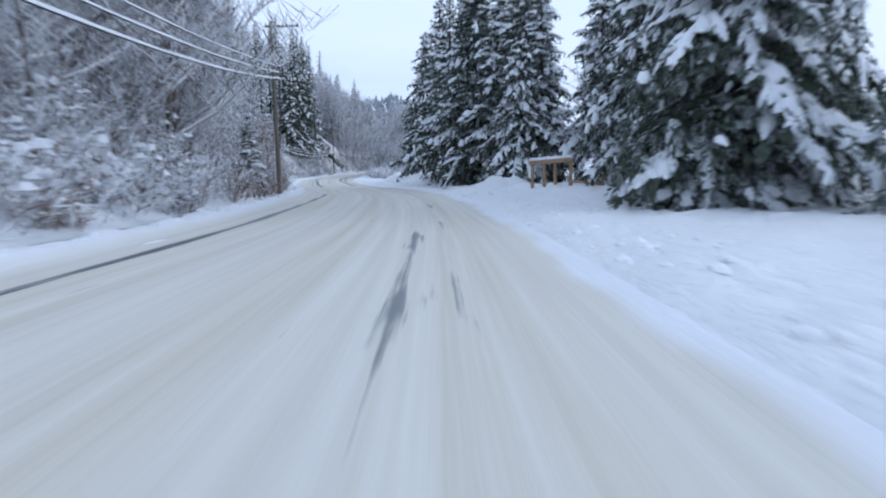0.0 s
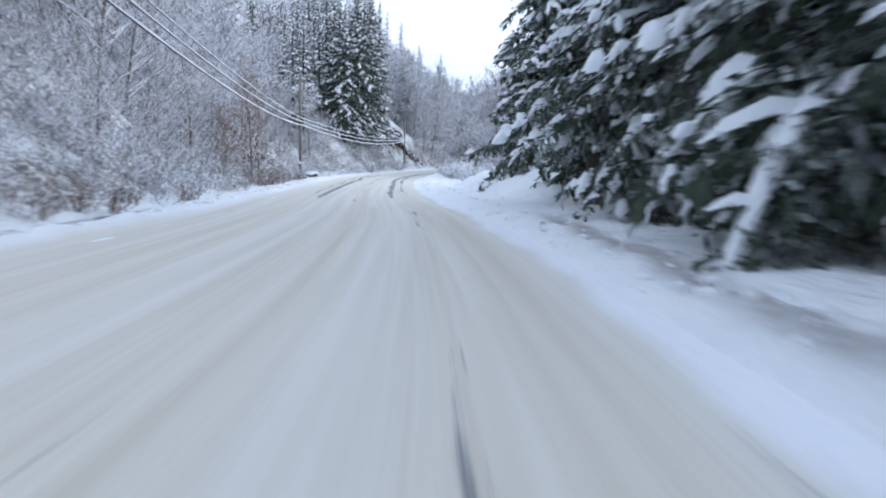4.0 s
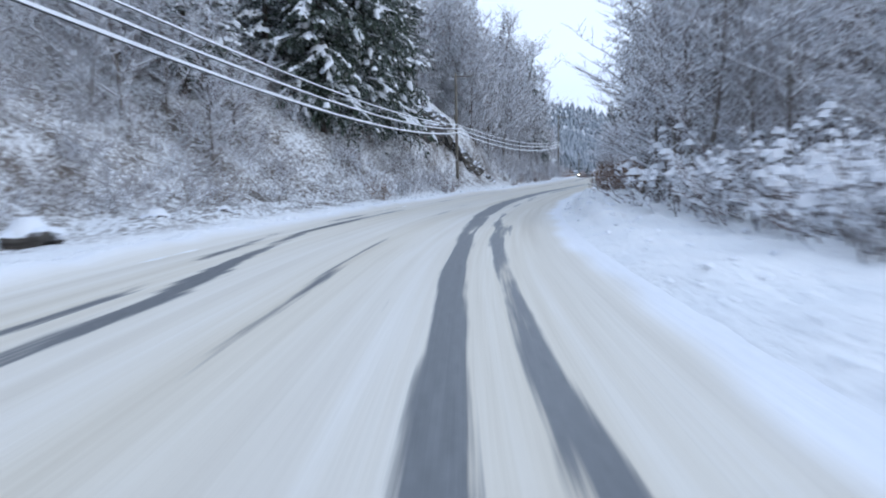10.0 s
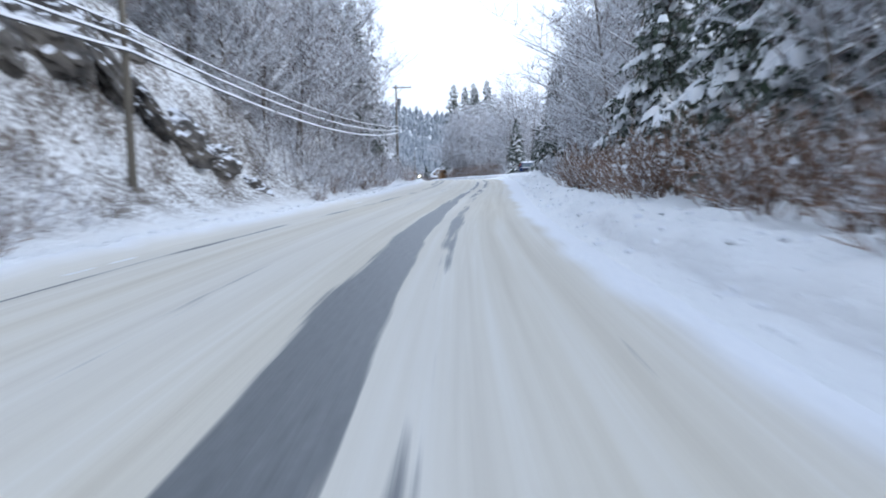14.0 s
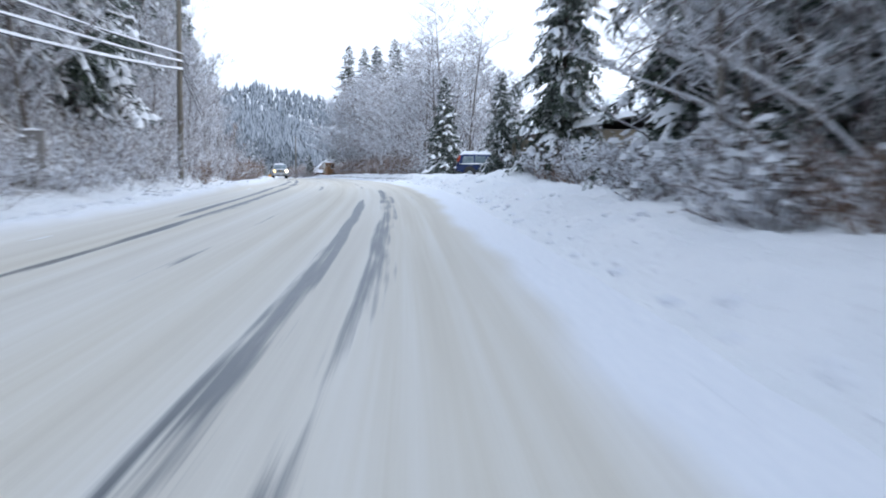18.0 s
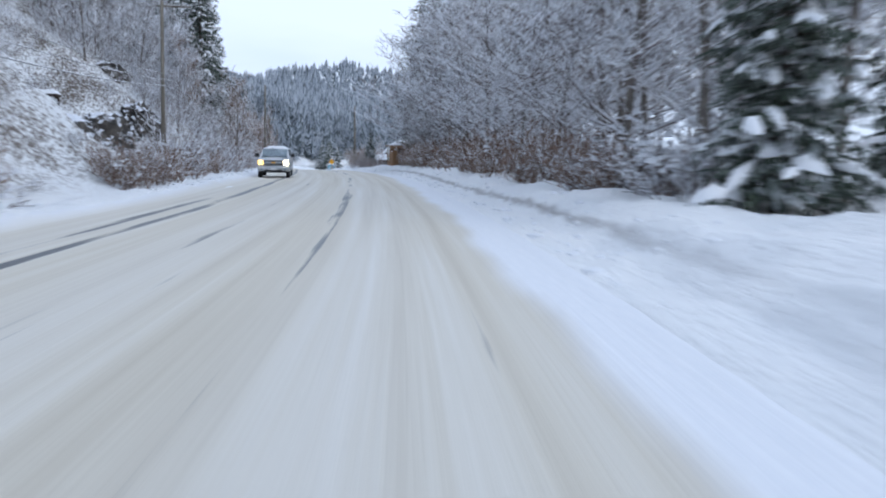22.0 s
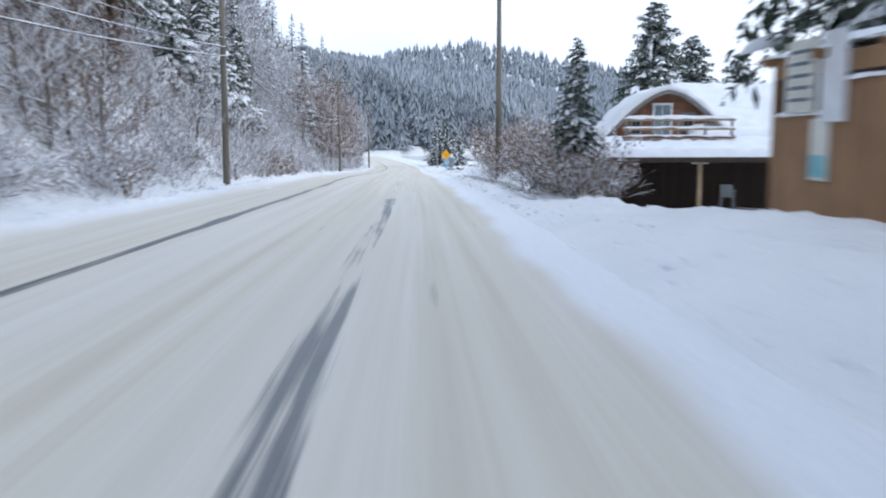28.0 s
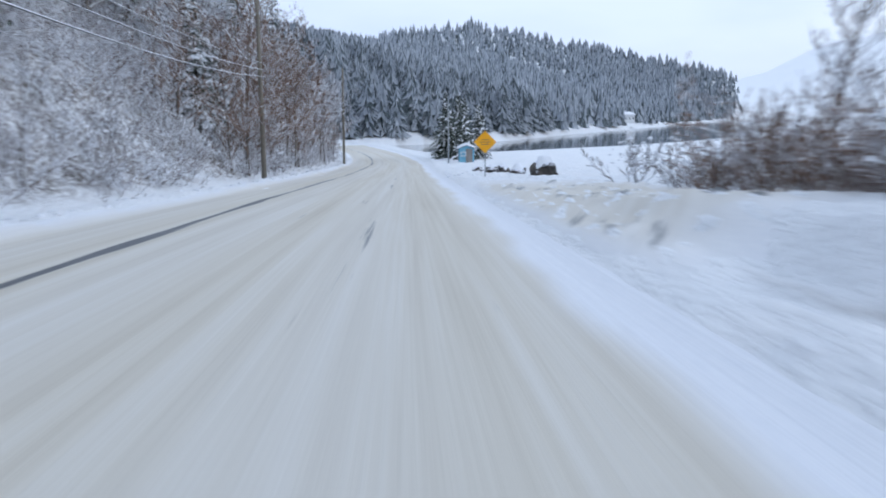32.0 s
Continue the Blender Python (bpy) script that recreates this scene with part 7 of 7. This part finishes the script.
def notice_shelter(s, d):
    """An open timber shelter: dark posts and beams, a red and a pale board, snow on its flat roof."""
    root = thing("notice_shelter", frame_at(s, d, 0.2, 8), "small dark timber shelter with red panel and snowy roof", "shelter")
    for x, y in ((-1.9, 0), (0.5, 0), (-1.9, 1.8), (2.3, 1.8)):
        part("post", box((0.30, 0.24, 3.9), (x, y, 1.45), 0.015), M_DARKWOOD, root)
    part("beam", box((3.2, 0.2, 0.42), (-1.0, -0.02, 3.15), 0.015), M_DARKWOOD, root)
    part("rail", box((2.3, 0.12, 0.40), (-0.8, 0.0, 2.05), 0.015), M_BLACK, root)
    part("lower_rail", box((2.3, 0.12, 0.16), (-0.8, 0.0, 0.6), 0.01), M_DARKWOOD, root)
    part("brace", box((0.12, 0.12, 1.3), (1.1, 0.05, 0.35), 0.01), M_DARKWOOD, root)
    part("red_panel", box((0.95, 0.07, 1.7), (1.14, 0.0, 2.0), 0.01), M_RED_BOARD, root, "faded red board")
    part("pale_panel", box((0.9, 0.07, 2.4), (2.08, 0.02, 1.95), 0.01), M_WHITE, root, "white board")
    part("blue_notice", box((0.6, 0.03, 0.7), (2.05, -0.04, 1.7), 0.005), M_SHED_BLUE, root, "pale blue notice")
    part("roof", box((5.0, 2.4, 0.12), (0.1, 0.9, 3.44), 0.01), M_DARKWOOD, root)
    part("roof_snow", snow_pad(5.0, 2.4, 0.3, (0.1, 0.9, 3.5), 37), M_SNOW, root, smooth=True)


def far_house(x, y, w, l, h, turn, label, wall, seed):
    z = float(far_height(np.array(x), np.array(y)))
    root = thing("house", Matrix.Translation((x, y, z - 0.3)) @ Matrix.Rotation(radians(turn), 4, "Z"), label, "house", "houses by the bay")
    part("wall", box((w, l, h), (0, 0, h / 2)), wall, root)
    for sgn in (-1, 1):
        part("roof_slope", slab([(-w / 2 - 0.4, 0, h + l * 0.22), (-w / 2 - 0.4, sgn * (l / 2 + 0.5), h - 0.1), (w / 2 + 0.4, sgn * (l / 2 + 0.5), h - 0.1), (w / 2 + 0.4, 0, h + l * 0.22)], 0.3), M_SNOW, root)
    n = max(2, int(w / 2.6))
    for i in range(n):
        window_in(root, -w / 2 + w * (i + 0.5) / n, -l / 2 - 0.05, h * 0.55, 1.2, 1.1)
    part("gable", prism([(-l / 2, h), (l / 2, h), (0, h + l * 0.22)], w / 2 - 0.05), wall, root)


parked_suv()
pickup()
cabin()
porch_chair()
roadside_stand()
fence_by_stand()
roadside_building()
shed(428, 16.5, 5.0, 7.0, 2.0, 0, "low dark shed with a long snowy roof behind the trees", M_DARKWOOD)
shed(352, 25, 6.0, 8.0, 2.6, 80, "brown cabin with a snowy pitched roof behind the firs", M_CEDAR, 0.3, "cabin")
shed(167.5, -17.2, 3.4, 3.8, 1.7, 6, "small wooden shed under a thick cap of snow by the slope", M_DARKWOOD, 0.55)
for s, d, sz, k in ((174.5, -11.9, (0.8, 0.7, 0.42), 1), (177, -12.6, (0.5, 0.5, 0.3), 2), (186, -13.6, (0.7, 0.6, 0.4), 3), (190, -12.4, (0.45, 0.4, 0.25), 4),
                    (541, 8.4, (1.0, 0.8, 0.75), 5), (546, 7.4, (0.6, 0.5, 0.4), 6), (549, 6.7, (0.55, 0.5, 0.4), 7), (552, 6.2, (0.5, 0.45, 0.35), 8), (556, 5.5, (0.45, 0.4, 0.3), 9)):
    boulder(s, d, sz, k)
for s, d, sz, k in ((261, -12.4, (0.9, 1.2, 0.5), 11), (258, -13.2, (1.2, 1.4, 0.6), 12), (255, -13.8, (1.6, 1.6, 0.6), 13), (252, -14.4, (1.9, 1.7, 0.7), 1), (249, -15.0, (2.2, 1.9, 0.7), 14), (246, -15.6, (2.2, 2.0, 0.8), 2), (243, -16.4, (2.4, 2.2, 0.8), 3), (250, -17.8, (2.2, 2.4, 0.7), 15), (255, -16.6, (1.6, 1.6, 0.6), 16), (240, -17.6, (2.6, 2.4, 0.9), 4), (245, -19.5, (2.6, 2.6, 0.9), 17), (388, -27.5, (1.6, 3.2, 1.3), 18), (391, -30.5, (2.0, 5.0, 1.8), 5), (399, -29.5, (1.8, 4.2, 1.5), 19), (407, -31, (2.0, 4.0, 1.7), 20), (414, -30.5, (1.8, 4.5, 1.6), 6), (421, -18.5, (1.8, 3.0, 1.5), 24), (417, -20.5, (2.4, 3.6, 1.8), 25), (411, -21.5, (2.2, 3.2, 1.7), 26), (414, -22.5, (2.6, 3.6, 1.8), 27), (428, -22, (1.2, 2.4, 1.1), 21), (446, -19, (1.3, 2.6, 1.2), 22), (350, -22, (1.0, 2.0, 0.9), 23), (508, -15.5, (1.6, 3.5, 1.5), 7)):
    outcrop(s, d, sz, k)
warning_sign(537, 4.4)
street_lamp(598, 5.2)
gate_beam()
shelter()
litter_bin(66.5, 8.2)
utility_box(306, -11.6)
notice_shelter(407, -24.5)
shed(600, 7.6, 1.8, 1.8, 2.0, 0, "small light blue hut with snow on its roof", M_SHED_BLUE, 0.2, "hut")
far_house(-96, 985, 15, 9, 4.2, 12, "dark house under a white snowy roof below the hill", M_DARKWOOD, 1)
far_house(36, 1015, 9, 7, 5.0, 40, "white house by the water with snow on its roof", M_WHITE, 2)
far_house(30, 1190, 14, 8, 4.5, 62, "pale house above the shore with a snowy roof", M_CREAM, 3)
far_house(205, 1550, 20, 10, 5.0, 65, "long pale house on the shore with a snowy roof", M_CREAM, 4)
far_house(-4, 1085, 12, 8, 4.0, 50, "brown house among the trees with a snowy roof", M_CEDAR, 5)
# bar gate and low fence by the shore
root = thing("bar_gate", frame_at(572, 26, 0, 70), "low steel bar gate across the snowy lakeside field", "gate")
part("bar", rod((-9, 0, 1.0), (9, 0, 1.0), 0.06, 0.06, 8), M_STEEL, root)
for x in (-9, -4, 4, 9):
    part("gate_post", rod((x, 0, -0.4), (x, 0, 1.15), 0.07, 0.07, 8), M_STEEL, root)
part("bar_snow", snow_pad(18, 0.14, 0.06, (0, 0, 1.05), 41), M_SNOW, root, smooth=True)
